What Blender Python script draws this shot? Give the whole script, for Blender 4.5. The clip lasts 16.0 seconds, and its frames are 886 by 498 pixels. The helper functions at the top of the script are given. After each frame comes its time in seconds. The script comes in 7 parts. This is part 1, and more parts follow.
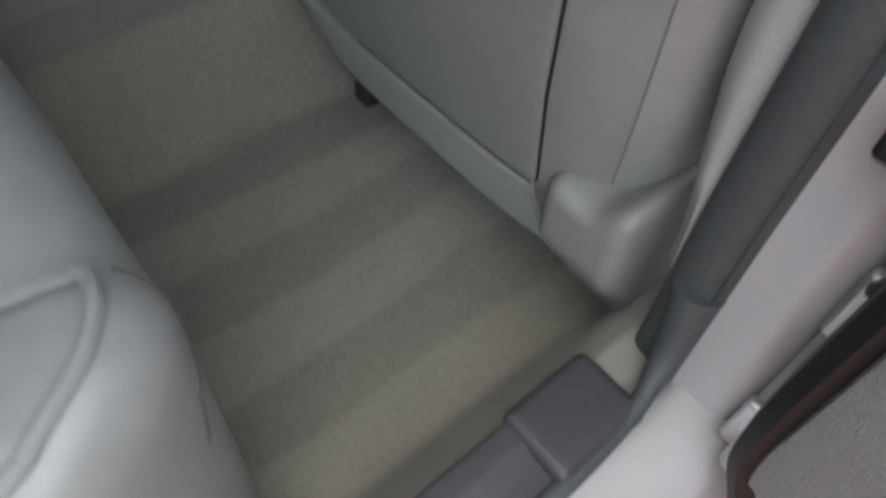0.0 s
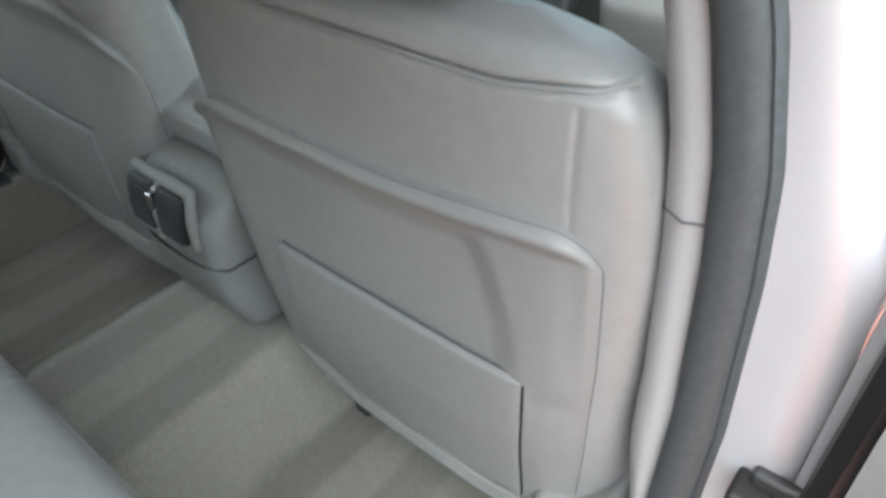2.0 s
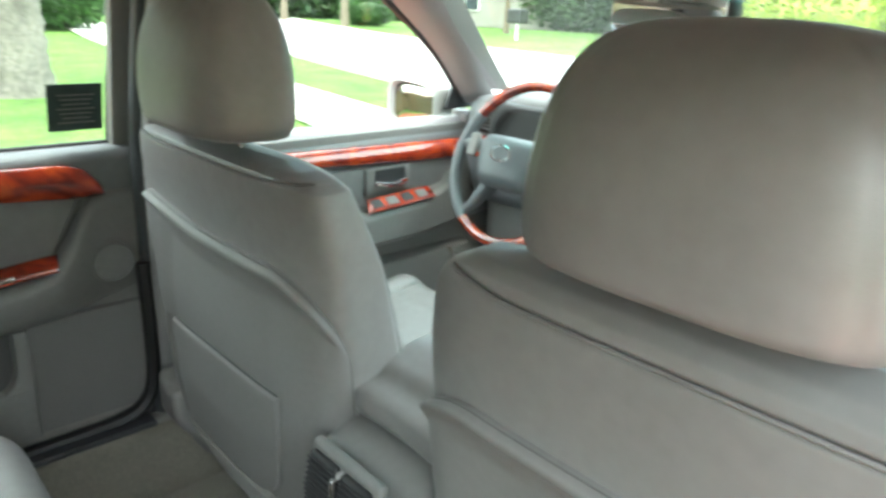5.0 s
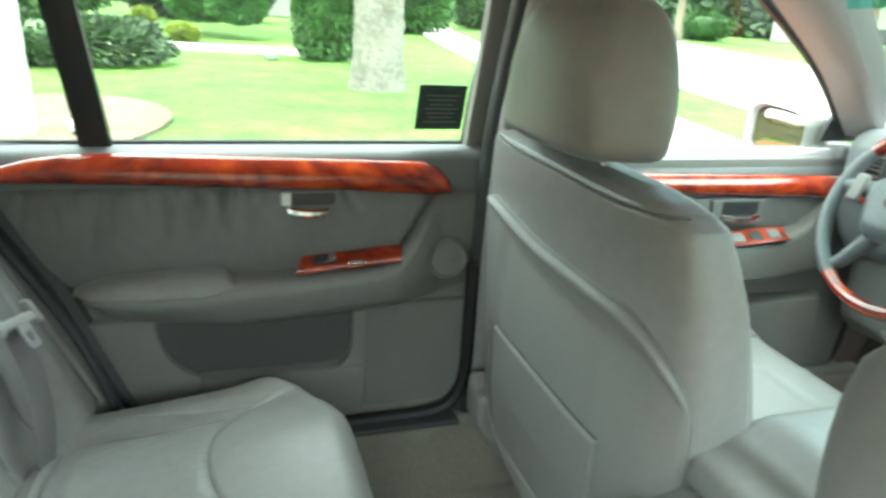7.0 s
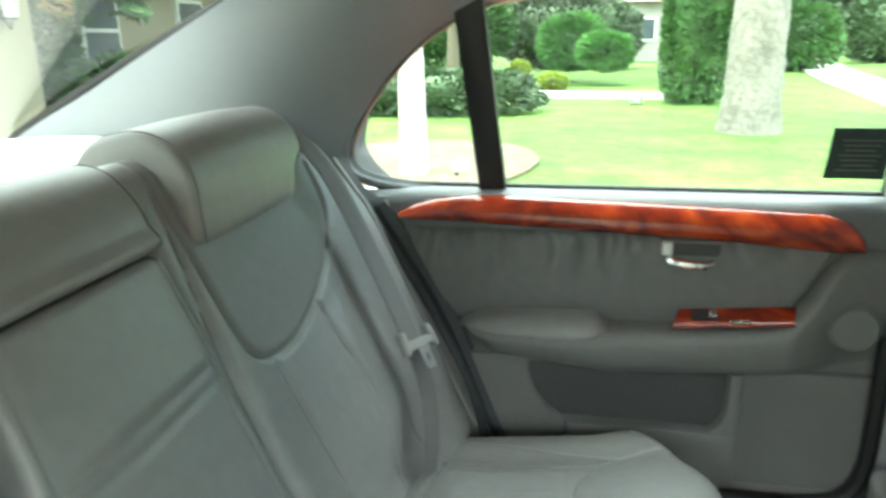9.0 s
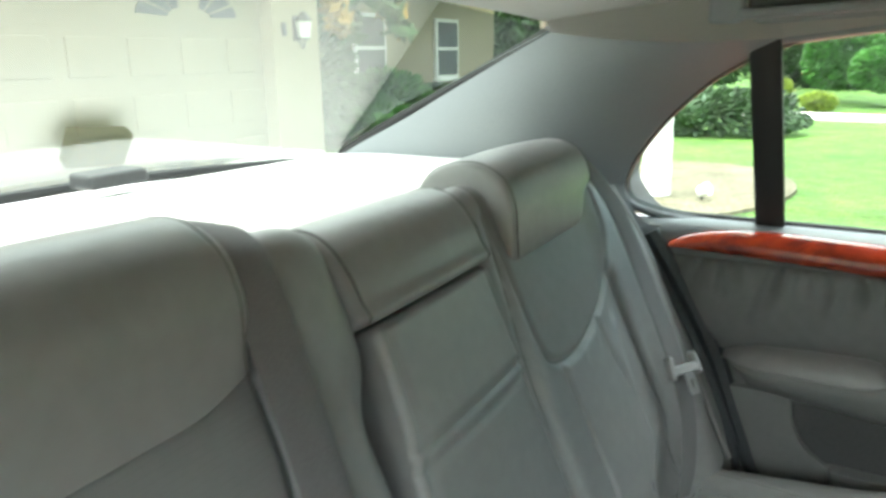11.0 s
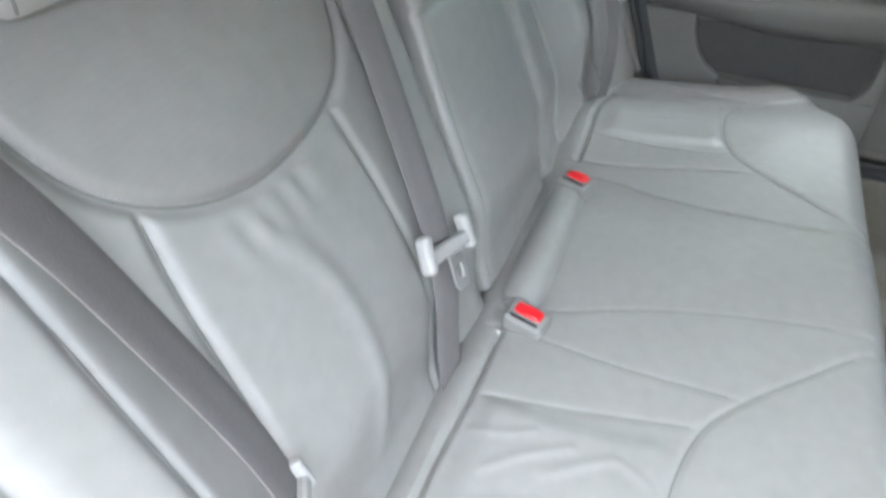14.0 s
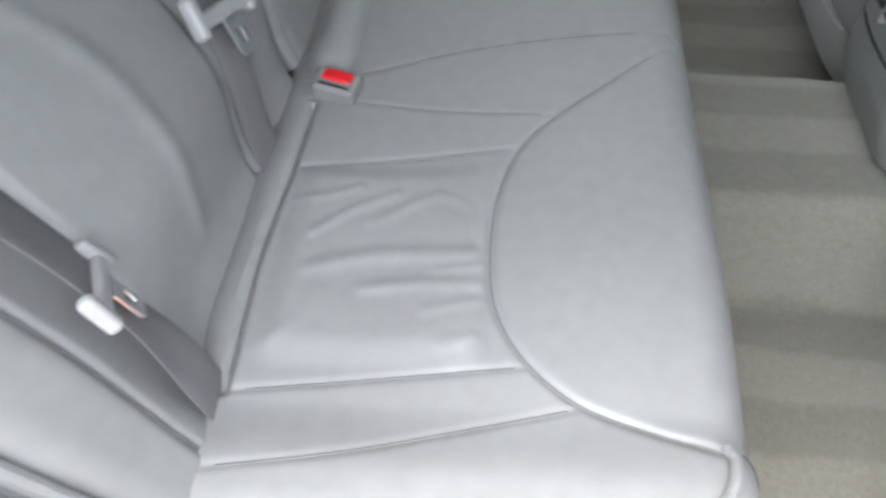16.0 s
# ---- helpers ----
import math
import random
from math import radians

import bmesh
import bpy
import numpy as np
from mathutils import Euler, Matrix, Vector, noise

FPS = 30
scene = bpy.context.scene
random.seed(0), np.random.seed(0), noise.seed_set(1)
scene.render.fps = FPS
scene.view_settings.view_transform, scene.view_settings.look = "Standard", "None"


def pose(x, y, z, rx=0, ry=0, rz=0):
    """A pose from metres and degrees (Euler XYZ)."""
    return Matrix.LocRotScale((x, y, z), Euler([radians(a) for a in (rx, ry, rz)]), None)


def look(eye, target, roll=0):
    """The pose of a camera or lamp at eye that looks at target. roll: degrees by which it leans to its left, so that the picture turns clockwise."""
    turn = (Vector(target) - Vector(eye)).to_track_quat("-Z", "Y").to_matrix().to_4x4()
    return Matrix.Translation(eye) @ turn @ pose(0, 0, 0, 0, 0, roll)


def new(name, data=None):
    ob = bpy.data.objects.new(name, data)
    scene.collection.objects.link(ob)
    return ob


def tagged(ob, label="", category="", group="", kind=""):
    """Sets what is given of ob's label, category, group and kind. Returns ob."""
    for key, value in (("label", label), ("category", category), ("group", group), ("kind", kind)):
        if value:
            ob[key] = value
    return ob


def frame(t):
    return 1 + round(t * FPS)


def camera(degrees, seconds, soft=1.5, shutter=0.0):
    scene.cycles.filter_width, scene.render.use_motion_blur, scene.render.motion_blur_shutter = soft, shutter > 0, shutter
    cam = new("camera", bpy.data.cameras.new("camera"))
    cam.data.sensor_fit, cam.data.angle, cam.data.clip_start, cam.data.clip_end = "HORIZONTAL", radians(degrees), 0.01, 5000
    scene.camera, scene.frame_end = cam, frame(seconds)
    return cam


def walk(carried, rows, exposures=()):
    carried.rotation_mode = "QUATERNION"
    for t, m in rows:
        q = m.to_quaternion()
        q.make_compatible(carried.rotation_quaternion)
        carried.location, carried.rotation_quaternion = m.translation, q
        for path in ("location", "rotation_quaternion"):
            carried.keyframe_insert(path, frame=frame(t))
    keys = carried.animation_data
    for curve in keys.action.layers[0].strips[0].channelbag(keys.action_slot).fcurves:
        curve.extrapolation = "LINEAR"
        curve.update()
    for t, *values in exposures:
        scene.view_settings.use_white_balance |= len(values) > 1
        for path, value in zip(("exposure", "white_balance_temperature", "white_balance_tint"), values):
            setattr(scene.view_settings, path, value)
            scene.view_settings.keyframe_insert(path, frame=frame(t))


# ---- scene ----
cam = camera(64.6, 16.0, 2.8, 0.6)
EXPOSURES = [(0, 1.66, 6150, 6), (0.5, 2.06, 6200, 6), (1.0, 2.32, 6200, 6), (1.5, 2.56, 6150, 4), (2.0, 2.82, 6150, 4), (2.5, 2.98, 6200, 4), (3, 3.1, 6200, 4), (5.5, 3.25, 6450, -3), (7, 3.50, 6450, -9), (8, 3.60, 6480, -7), (9.5, 3.44, 6450, -6), (10, 3.34, 6450, -5), (12.5, 3.20, 6350, 5), (13.0, 3.60, 6300, 8), (13.5, 3.80, 6300, 8), (14, 3.87, 6300, 8), (14.5, 3.82, 6300, 10), (15, 3.66, 6300, 10), (16, 3.12, 6300, 10)]
PATH = [
    (0, (0.792, -0.077, 0.619), (-0.052, 0.771, -0.984), 5.9),
    (0.5, (0.785, -0.086, 0.699), (-0.159, 0.815, -0.817), 2.2),
    (1, (0.787, -0.097, 0.783), (-0.193, 0.918, -0.634), 2.9),
    (1.5, (0.786, -0.114, 0.851), (-0.221, 1.006, -0.465), 1.5),
    (2, (0.785, -0.139, 0.907), (-0.22, 1.053, -0.346), -1.1),
    (2.5, (0.763, -0.163, 0.948), (-0.206, 1.179, -0.175), 0.8),
    (3, (0.732, -0.175, 0.979), (-0.209, 1.288, -0.008), 0.5),
    (5.3, (0.561, -0.194, 0.931), (-0.896, 1.029, 0.314), 3.4),
    (5.5, (0.546, -0.195, 0.935), (-0.962, 0.975, 0.338), 4.2),
    (6, (0.511, -0.187, 0.933), (-1.134, 0.764, 0.308), 2.2),
    (6.5, (0.482, -0.19, 0.93), (-1.251, 0.555, 0.263), 3.0),
    (7, (0.469, -0.211, 0.925), (-1.32, 0.386, 0.261), 3.6),
    (7.5, (0.465, -0.222, 0.914), (-1.396, 0.166, 0.292), 2.0),
    (8, (0.456, -0.234, 0.91), (-1.447, -0.194, 0.296), 1.8),
    (8.5, (0.45, -0.239, 0.91), (-1.448, -0.435, 0.311), -0.1),
    (9, (0.44, -0.259, 0.924), (-1.443, -0.62, 0.352), -0.8),
    (9.5, (0.445, -0.283, 0.936), (-1.412, -0.835, 0.436), -2.2),
    (10, (0.473, -0.303, 0.964), (-1.342, -1.033, 0.549), -2.5),
    (12.3, (0.661, -0.309, 0.944), (-0.853, -1.298, 0.089), 2.7),
    (12.5, (0.673, -0.317, 0.933), (-0.839, -1.237, 0.003), 3.5),
    (13, (0.695, -0.327, 0.918), (-0.8, -1.098, -0.163), 3.5),
    (13.5, (0.716, -0.332, 0.909), (-0.772, -0.952, -0.274), 3.4),
    (14, (0.741, -0.324, 0.883), (-0.713, -0.84, -0.39), 2.6),
    (14.5, (0.756, -0.322, 0.866), (-0.641, -0.724, -0.507), 2.3),
    (15, (0.769, -0.304, 0.846), (-0.552, -0.611, -0.625), 1.1),
    (15.5, (0.776, -0.281, 0.826), (-0.466, -0.494, -0.727), 0.2),
    (16, (0.765, -0.249, 0.815), (-0.447, -0.364, -0.772), 0.3),
]
walk(cam, [(t, look(eye, target, roll)) for t, eye, target, roll in PATH], EXPOSURES)

# ---- light ----
world = bpy.data.worlds.new("sky")
scene.world = world
world.use_nodes = True
wn = world.node_tree.nodes
sky = wn.new("ShaderNodeTexSky")
sky.sky_type, sky.sun_disc = "NISHITA", False
sky.sun_elevation, sky.sun_rotation = radians(76), radians(158)
sky.air_density, sky.dust_density = 1.6, 4.0
world.node_tree.links.new(sky.outputs[0], wn["Background"].inputs[0])
wn["Background"].inputs[1].default_value = 0.085
sun = new("sun", bpy.data.lights.new("sun", "SUN"))
sun.data.energy, sun.data.angle, sun.data.color = 2.5, radians(150), (1.0, 0.995, 0.985)
sun.matrix_world = look((2, -5, 22), (0, 0, 0))

# ---- materials ----


def material(name, base, rough=0.5, metal=0.0, coat=0.0, grain=(), stains=(), bump=(), sheen=0.0, spec=0.5):
    """A surface: grain and stains are (scale, lightest factor, darkest factor), bump is (scale, strength, distance)."""
    m = bpy.data.materials.new(name)
    m.use_nodes = True
    n, ln = m.node_tree.nodes, m.node_tree.links
    b = n["Principled BSDF"]
    b.inputs["Roughness"].default_value, b.inputs["Metallic"].default_value = rough, metal
    b.inputs["Coat Weight"].default_value, b.inputs["Coat Roughness"].default_value = coat, 0.06
    b.inputs["Sheen Weight"].default_value, b.inputs["Specular IOR Level"].default_value = sheen, spec
    co = n.new("ShaderNodeTexCoord").outputs["Object"]
    col = n.new("ShaderNodeRGB").outputs[0]
    col.default_value = (*base, 1)
    for scale, hi, lo in (*grain, *stains):
        t = n.new("ShaderNodeTexNoise")
        t.inputs["Scale"].default_value, t.inputs["Detail"].default_value = scale, 4
        ln.new(co, t.inputs["Vector"])
        r = n.new("ShaderNodeMapRange")
        r.inputs[1].default_value, r.inputs[2].default_value = 0.3, 0.7
        r.inputs[3].default_value, r.inputs[4].default_value = lo, hi
        ln.new(t.outputs["Fac"], r.inputs[0])
        x = n.new("ShaderNodeMix")
        x.data_type, x.blend_type = "RGBA", "MULTIPLY"
        x.inputs["Factor"].default_value = 1
        ln.new(col, x.inputs[6])
        ln.new(r.outputs[0], x.inputs[7])
        col = x.outputs[2]
    ln.new(col, b.inputs["Base Color"])
    last = None
    for kind, scale, strength, dist in bump:
        t = n.new("ShaderNodeTexVoronoi" if kind == "cells" else "ShaderNodeTexNoise")
        t.inputs["Scale"].default_value = scale
        ln.new(co, t.inputs["Vector"])
        u = n.new("ShaderNodeBump")
        u.inputs["Strength"].default_value, u.inputs["Distance"].default_value = strength, dist
        ln.new(t.outputs[0], u.inputs["Height"])
        if last:
            ln.new(last, u.inputs["Normal"])
        last = u.outputs[0]
    if last:
        ln.new(last, b.inputs["Normal"])
    return m


def ramp_stripes(m, axis, period, wobble, lo, hi):
    """Soft bands across a surface, as a vacuum cleaner leaves them in pile."""
    n, ln = m.node_tree.nodes, m.node_tree.links
    b = n["Principled BSDF"]
    src = b.inputs["Base Color"].links[0].from_socket
    co = n.new("ShaderNodeTexCoord").outputs["Object"]
    t = n.new("ShaderNodeTexNoise")
    t.inputs["Scale"].default_value = 5
    ln.new(co, t.inputs["Vector"])
    sep = n.new("ShaderNodeSeparateXYZ")
    ln.new(co, sep.inputs[0])
    a = n.new("ShaderNodeMath")
    a.operation, a.inputs[1].default_value = "MULTIPLY_ADD", wobble
    ln.new(t.outputs["Fac"], a.inputs[0])
    ln.new(sep.outputs[axis], a.inputs[2])
    s = n.new("ShaderNodeMath")
    s.operation, s.inputs[1].default_value = "MULTIPLY", 2 * math.pi / period
    ln.new(a.outputs[0], s.inputs[0])
    w = n.new("ShaderNodeMath")
    w.operation = "SINE"
    ln.new(s.outputs[0], w.inputs[0])
    r = n.new("ShaderNodeMapRange")
    r.interpolation_type = "SMOOTHSTEP"
    r.inputs[1].default_value, r.inputs[2].default_value = -0.35, 0.35
    r.inputs[3].default_value, r.inputs[4].default_value = lo, hi
    ln.new(w.outputs[0], r.inputs[0])
    x = n.new("ShaderNodeMix")
    x.data_type, x.blend_type = "RGBA", "MULTIPLY"
    x.inputs["Factor"].default_value = 1
    ln.new(src, x.inputs[6])
    ln.new(r.outputs[0], x.inputs[7])
    ln.new(x.outputs[2], b.inputs["Base Color"])
    return m


def punched(m, scale):
    """Rows of small holes through a leather."""
    n, ln = m.node_tree.nodes, m.node_tree.links
    b = n["Principled BSDF"]
    src = b.inputs["Base Color"].links[0].from_socket
    t = n.new("ShaderNodeTexVoronoi")
    t.inputs["Scale"].default_value, t.inputs["Randomness"].default_value = scale, 0.05
    ln.new(n.new("ShaderNodeTexCoord").outputs["Object"], t.inputs["Vector"])
    r = n.new("ShaderNodeMapRange")
    r.inputs[1].default_value, r.inputs[2].default_value = 0.15, 0.42
    r.inputs[3].default_value, r.inputs[4].default_value = 0.93, 1.0
    ln.new(t.outputs[0], r.inputs[0])
    x = n.new("ShaderNodeMix")
    x.data_type, x.blend_type = "RGBA", "MULTIPLY"
    x.inputs["Factor"].default_value = 1
    ln.new(src, x.inputs[6])
    ln.new(r.outputs[0], x.inputs[7])
    ln.new(x.outputs[2], b.inputs["Base Color"])
    return m


def burl(name):
    """Lacquered red-brown burl veneer with dark cloudy figure."""
    m = material(name, (0.3, 0.06, 0.012), 0.25, coat=1.0)
    n, ln = m.node_tree.nodes, m.node_tree.links
    co = n.new("ShaderNodeTexCoord").outputs["Object"]
    mp = n.new("ShaderNodeMapping")
    mp.inputs["Scale"].default_value = (1, 0.55, 0.9)
    ln.new(co, mp.inputs[0])
    t = n.new("ShaderNodeTexNoise")
    t.inputs["Scale"].default_value, t.inputs["Detail"].default_value, t.inputs["Distortion"].default_value = 17, 7, 1.4
    ln.new(mp.outputs[0], t.inputs["Vector"])
    r = n.new("ShaderNodeValToRGB")
    r.color_ramp.elements[0].position, r.color_ramp.elements[0].color = 0.36, (0.13, 0.010, 0.003, 1)
    r.color_ramp.elements[1].position, r.color_ramp.elements[1].color = 0.70, (0.60, 0.080, 0.011, 1)
    e = r.color_ramp.elements.new(0.52)
    e.color = (0.31, 0.026, 0.006, 1)
    ln.new(t.outputs["Fac"], r.inputs[0])
    ln.new(r.outputs[0], n["Principled BSDF"].inputs["Base Color"])
    return m


def glass(name, tint, gloss=0.06):
    m = bpy.data.materials.new(name)
    m.use_nodes = True
    n, ln = m.node_tree.nodes, m.node_tree.links
    n.remove(n["Principled BSDF"])
    t, g, x, f, p, q = (n.new("ShaderNode" + k) for k in ("BsdfTransparent", "BsdfGlossy", "MixShader", "LayerWeight", "Math", "Math"))
    t.inputs[0].default_value = (*tint, 1)
    g.inputs["Roughness"].default_value = 0.01
    p.operation, p.inputs[1].default_value = "POWER", 5.0
    q.operation, q.inputs[1].default_value, q.inputs[2].default_value = "MULTIPLY_ADD", 0.92, gloss
    ln.new(f.outputs["Facing"], p.inputs[0])
    ln.new(p.outputs[0], q.inputs[0])
    ln.new(q.outputs[0], x.inputs[0])
    ln.new(t.outputs[0], x.inputs[1])
    ln.new(g.outputs[0], x.inputs[2])
    ln.new(x.outputs[0], n["Material Output"].inputs[0])
    return m


LEATHER = material("grey leather", (0.240, 0.237, 0.232), 0.39, grain=[(60, 1.05, 0.95)], stains=[(3.5, 1.06, 0.94)], bump=[("cells", 900, 0.14, 0.0006), ("noise", 45, 0.13, 0.002), ("noise", 9, 0.10, 0.006)], spec=0.6)
PERFORATED = punched(material("perforated grey leather", (0.206, 0.202, 0.199), 0.52, grain=[(60, 1.04, 0.96)], stains=[(3.5, 1.05, 0.95)], bump=[("cells", 900, 0.12, 0.0006)]), 390)
# Door insert and vinyl sit below LEATHER, partly to carry the doors' low light.
INSERT = material("gathered door leather", (0.165, 0.167, 0.164), 0.5, grain=[(50, 1.06, 0.94)], bump=[("cells", 800, 0.12, 0.0006)])
VINYL = material("moulded grey vinyl", (0.182, 0.183, 0.177), 0.55, grain=[(90, 1.04, 0.96)], stains=[(4, 1.04, 0.96)], bump=[("cells", 1300, 0.1, 0.0004)])
HARD = material("grey hard plastic", (0.205, 0.201, 0.197), 0.56, grain=[(110, 1.03, 0.97)], stains=[(5, 1.04, 0.96)], bump=[("noise", 900, 0.1, 0.0004)])
CAP = material("slate grey sill top", (0.16, 0.172, 0.18), 0.45, grain=[(100, 1.05, 0.95)], bump=[("cells", 1200, 0.12, 0.0005)])
DARK = material("charcoal plastic", (0.03, 0.031, 0.033), 0.5, grain=[(120, 1.1, 0.9)], bump=[("noise", 700, 0.15, 0.0005)])
BLACK = material("black plastic", (0.008, 0.008, 0.009), 0.5, grain=[(90, 1.1, 0.9)])
RUBBER = material("black weatherstrip rubber", (0.052, 0.058, 0.062), 0.6, grain=[(150, 1.15, 0.85)], bump=[("noise", 400, 0.2, 0.0008)])
CARPET = ramp_stripes(material("greige car carpet", (0.240, 0.226, 0.186), 0.95, grain=[(700, 1.25, 0.75), (120, 1.08, 0.92)], stains=[(6, 1.06, 0.94)], bump=[("noise", 900, 0.6, 0.003)], sheen=0.3), 0, 0.145, 0.05, 0.86, 1.1)
FELT = material("grey trim carpet", (0.235, 0.228, 0.208), 0.95, grain=[(800, 1.2, 0.8)], bump=[("noise", 900, 0.5, 0.002)], sheen=0.2)
LINER = material("headliner cloth", (0.308, 0.300, 0.286), 0.95, grain=[(600, 1.06, 0.94)], stains=[(3, 1.03, 0.97)], bump=[("noise", 900, 0.25, 0.0008)], sheen=0.2)
PILLAR = material("grey pillar trim", (0.325, 0.32, 0.322), 0.5, grain=[(300, 1.04, 0.96)], bump=[("noise", 900, 0.12, 0.0005)])
REARTRIM = material("slate grey rear pillar trim", (0.208, 0.224, 0.238), 0.5, grain=[(300, 1.04, 0.96)], bump=[("noise", 900, 0.12, 0.0005)])
SHELF = material("pale parcel shelf cloth", (0.6, 0.6, 0.59), 0.9, grain=[(500, 1.08, 0.92)], bump=[("noise", 800, 0.3, 0.001)])
WEB = material("grey belt webbing", (0.15, 0.142, 0.145), 0.7, grain=[(500, 1.12, 0.88)], bump=[("noise", 600, 0.3, 0.0008)])
TONGUE = material("light grey belt plastic", (0.33, 0.325, 0.32), 0.45, grain=[(200, 1.04, 0.96)])
RED = material("red release button", (0.62, 0.012, 0.02), 0.35, grain=[(80, 1.05, 0.95)])
CHROME = material("satin chrome", (0.8, 0.8, 0.8), 0.12, metal=1.0, grain=[(60, 1.02, 0.98)])
STEEL = material("bare steel", (0.68, 0.68, 0.69), 0.42, metal=1.0, grain=[(70, 1.06, 0.9)])
PAINT = material("pearl white car paint", (0.40, 0.387, 0.398), 0.25, coat=0.8, grain=[(400, 1.02, 0.98)], stains=[(2, 1.03, 0.97)])
WOOD = burl("burl veneer")
GLASS = glass("window glass", (0.87, 0.95, 0.89))
REARGLASS = glass("tinted rear glass", (0.40, 0.43, 0.385), 0.10)
LAMPLENS = material("frosted lamp lens", (0.7, 0.7, 0.68), 0.35, grain=[(200, 1.05, 0.95)])
STITCH = material("grey seam thread", (0.135, 0.133, 0.130), 0.7, grain=[(900, 1.15, 0.85)])
SEAM = material("seam thread", (0.075, 0.073, 0.071), 0.7, grain=[(900, 1.15, 0.85)])
WING_GLASS = material("dimmed wing mirror glass", (0.42, 0.41, 0.36), 0.02, metal=1.0)
MIRROR = material("mirror glass", (0.9, 0.9, 0.9), 0.02, metal=1.0)
SCUFF = material("charcoal scuff plastic", (0.040, 0.041, 0.046), 0.45, grain=[(120, 1.1, 0.9)], bump=[("noise", 700, 0.15, 0.0005)])
# Darker than FELT: the shade low on the door is in its colour.
DOORFELT = material("shaded grey door carpet", (0.170, 0.169, 0.162), 0.95, grain=[(500, 1.2, 0.8)], stains=[(6, 1.06, 0.94)], bump=[("noise", 700, 0.5, 0.002)])
# Puts the shade inside pockets and bowls into colour; a trim joint uses it.
RECESS = material("dark grey for joints and shaded recesses", (0.072, 0.073, 0.072), 0.7, grain=[(150, 1.08, 0.92)])
TYRE = material("tyre rubber", (0.02, 0.02, 0.02), 0.8, grain=[(60, 1.2, 0.8)], bump=[("noise", 60, 0.3, 0.003)])

# ---- mesh helpers ----


def made(name, vf, mat, parent=None, label="", smooth=40):
    v, f = vf
    me = bpy.data.meshes.new(name)
    me.from_pydata(np.asarray(v, float).tolist(), [], f.tolist() if isinstance(f, np.ndarray) else f)
    me.materials.append(mat)
    me.shade_smooth()
    me.set_sharp_from_angle(angle=radians(smooth))
    ob = new(name, me)
    if parent:
        ob.parent = parent
        ob.location = -parent_at(parent)
    if label:
        ob["label"] = label
    return ob


def parent_at(ob):
    p = Vector((0, 0, 0))
    while ob:
        p += ob.location
        ob = ob.parent
    return p


def thing(name, at, label, category, group="", kind=""):
    ob = new(name)
    ob.location = at
    ob.empty_display_size = 0.05
    return tagged(ob, label, category, group, kind)


def flip(vf, sx):
    """Mirrors a mesh over x = 0 where sx is -1."""
    v, f = np.array(vf[0], float), vf[1]
    if sx > 0:
        return v, f
    v[:, 0] *= -1
    return v, [tuple(reversed(q)) for q in (f.tolist() if isinstance(f, np.ndarray) else f)]


def joined(*parts):
    vs, fs, n = [], [], 0
    for v, f in parts:
        vs.append(np.asarray(v, float))
        fs += [tuple(i + n for i in q) for q in (f.tolist() if isinstance(f, np.ndarray) else f)]
        n += len(v)
    return np.concatenate(vs), fs


def quads(nu, nv, close_u=False, close_v=False):
    i, j = np.meshgrid(np.arange(nu if close_u else nu - 1), np.arange(nv if close_v else nv - 1), indexing="ij")
    a, b = i.ravel(), j.ravel()
    c, d = (a + 1) % nu, (b + 1) % nv
    return np.stack([a * nv + b, c * nv + b, c * nv + d, a * nv + d], 1)


def sheet(P, back=None):
    """A grid of points (nu, nv, 3) as a surface; back: a vector by which a second skin lies behind it, closed round the rim."""
    nu, nv, _ = P.shape
    f = quads(nu, nv)
    if back is None:
        return P.reshape(-1, 3), f
    v = np.concatenate([P.reshape(-1, 3), (P + np.asarray(back, float)).reshape(-1, 3)])
    n = nu * nv
    rim = [i * nv for i in range(nu)] + [(nu - 1) * nv + j for j in range(1, nv)] + [i * nv + nv - 1 for i in range(nu - 2, -1, -1)] + list(range(nv - 2, 0, -1))
    side = [(rim[k], rim[k] + n, rim[(k + 1) % len(rim)] + n, rim[(k + 1) % len(rim)]) for k in range(len(rim))]
    return v, f.tolist() + (f[:, ::-1] + n).tolist() + [tuple(reversed(s)) for s in side]


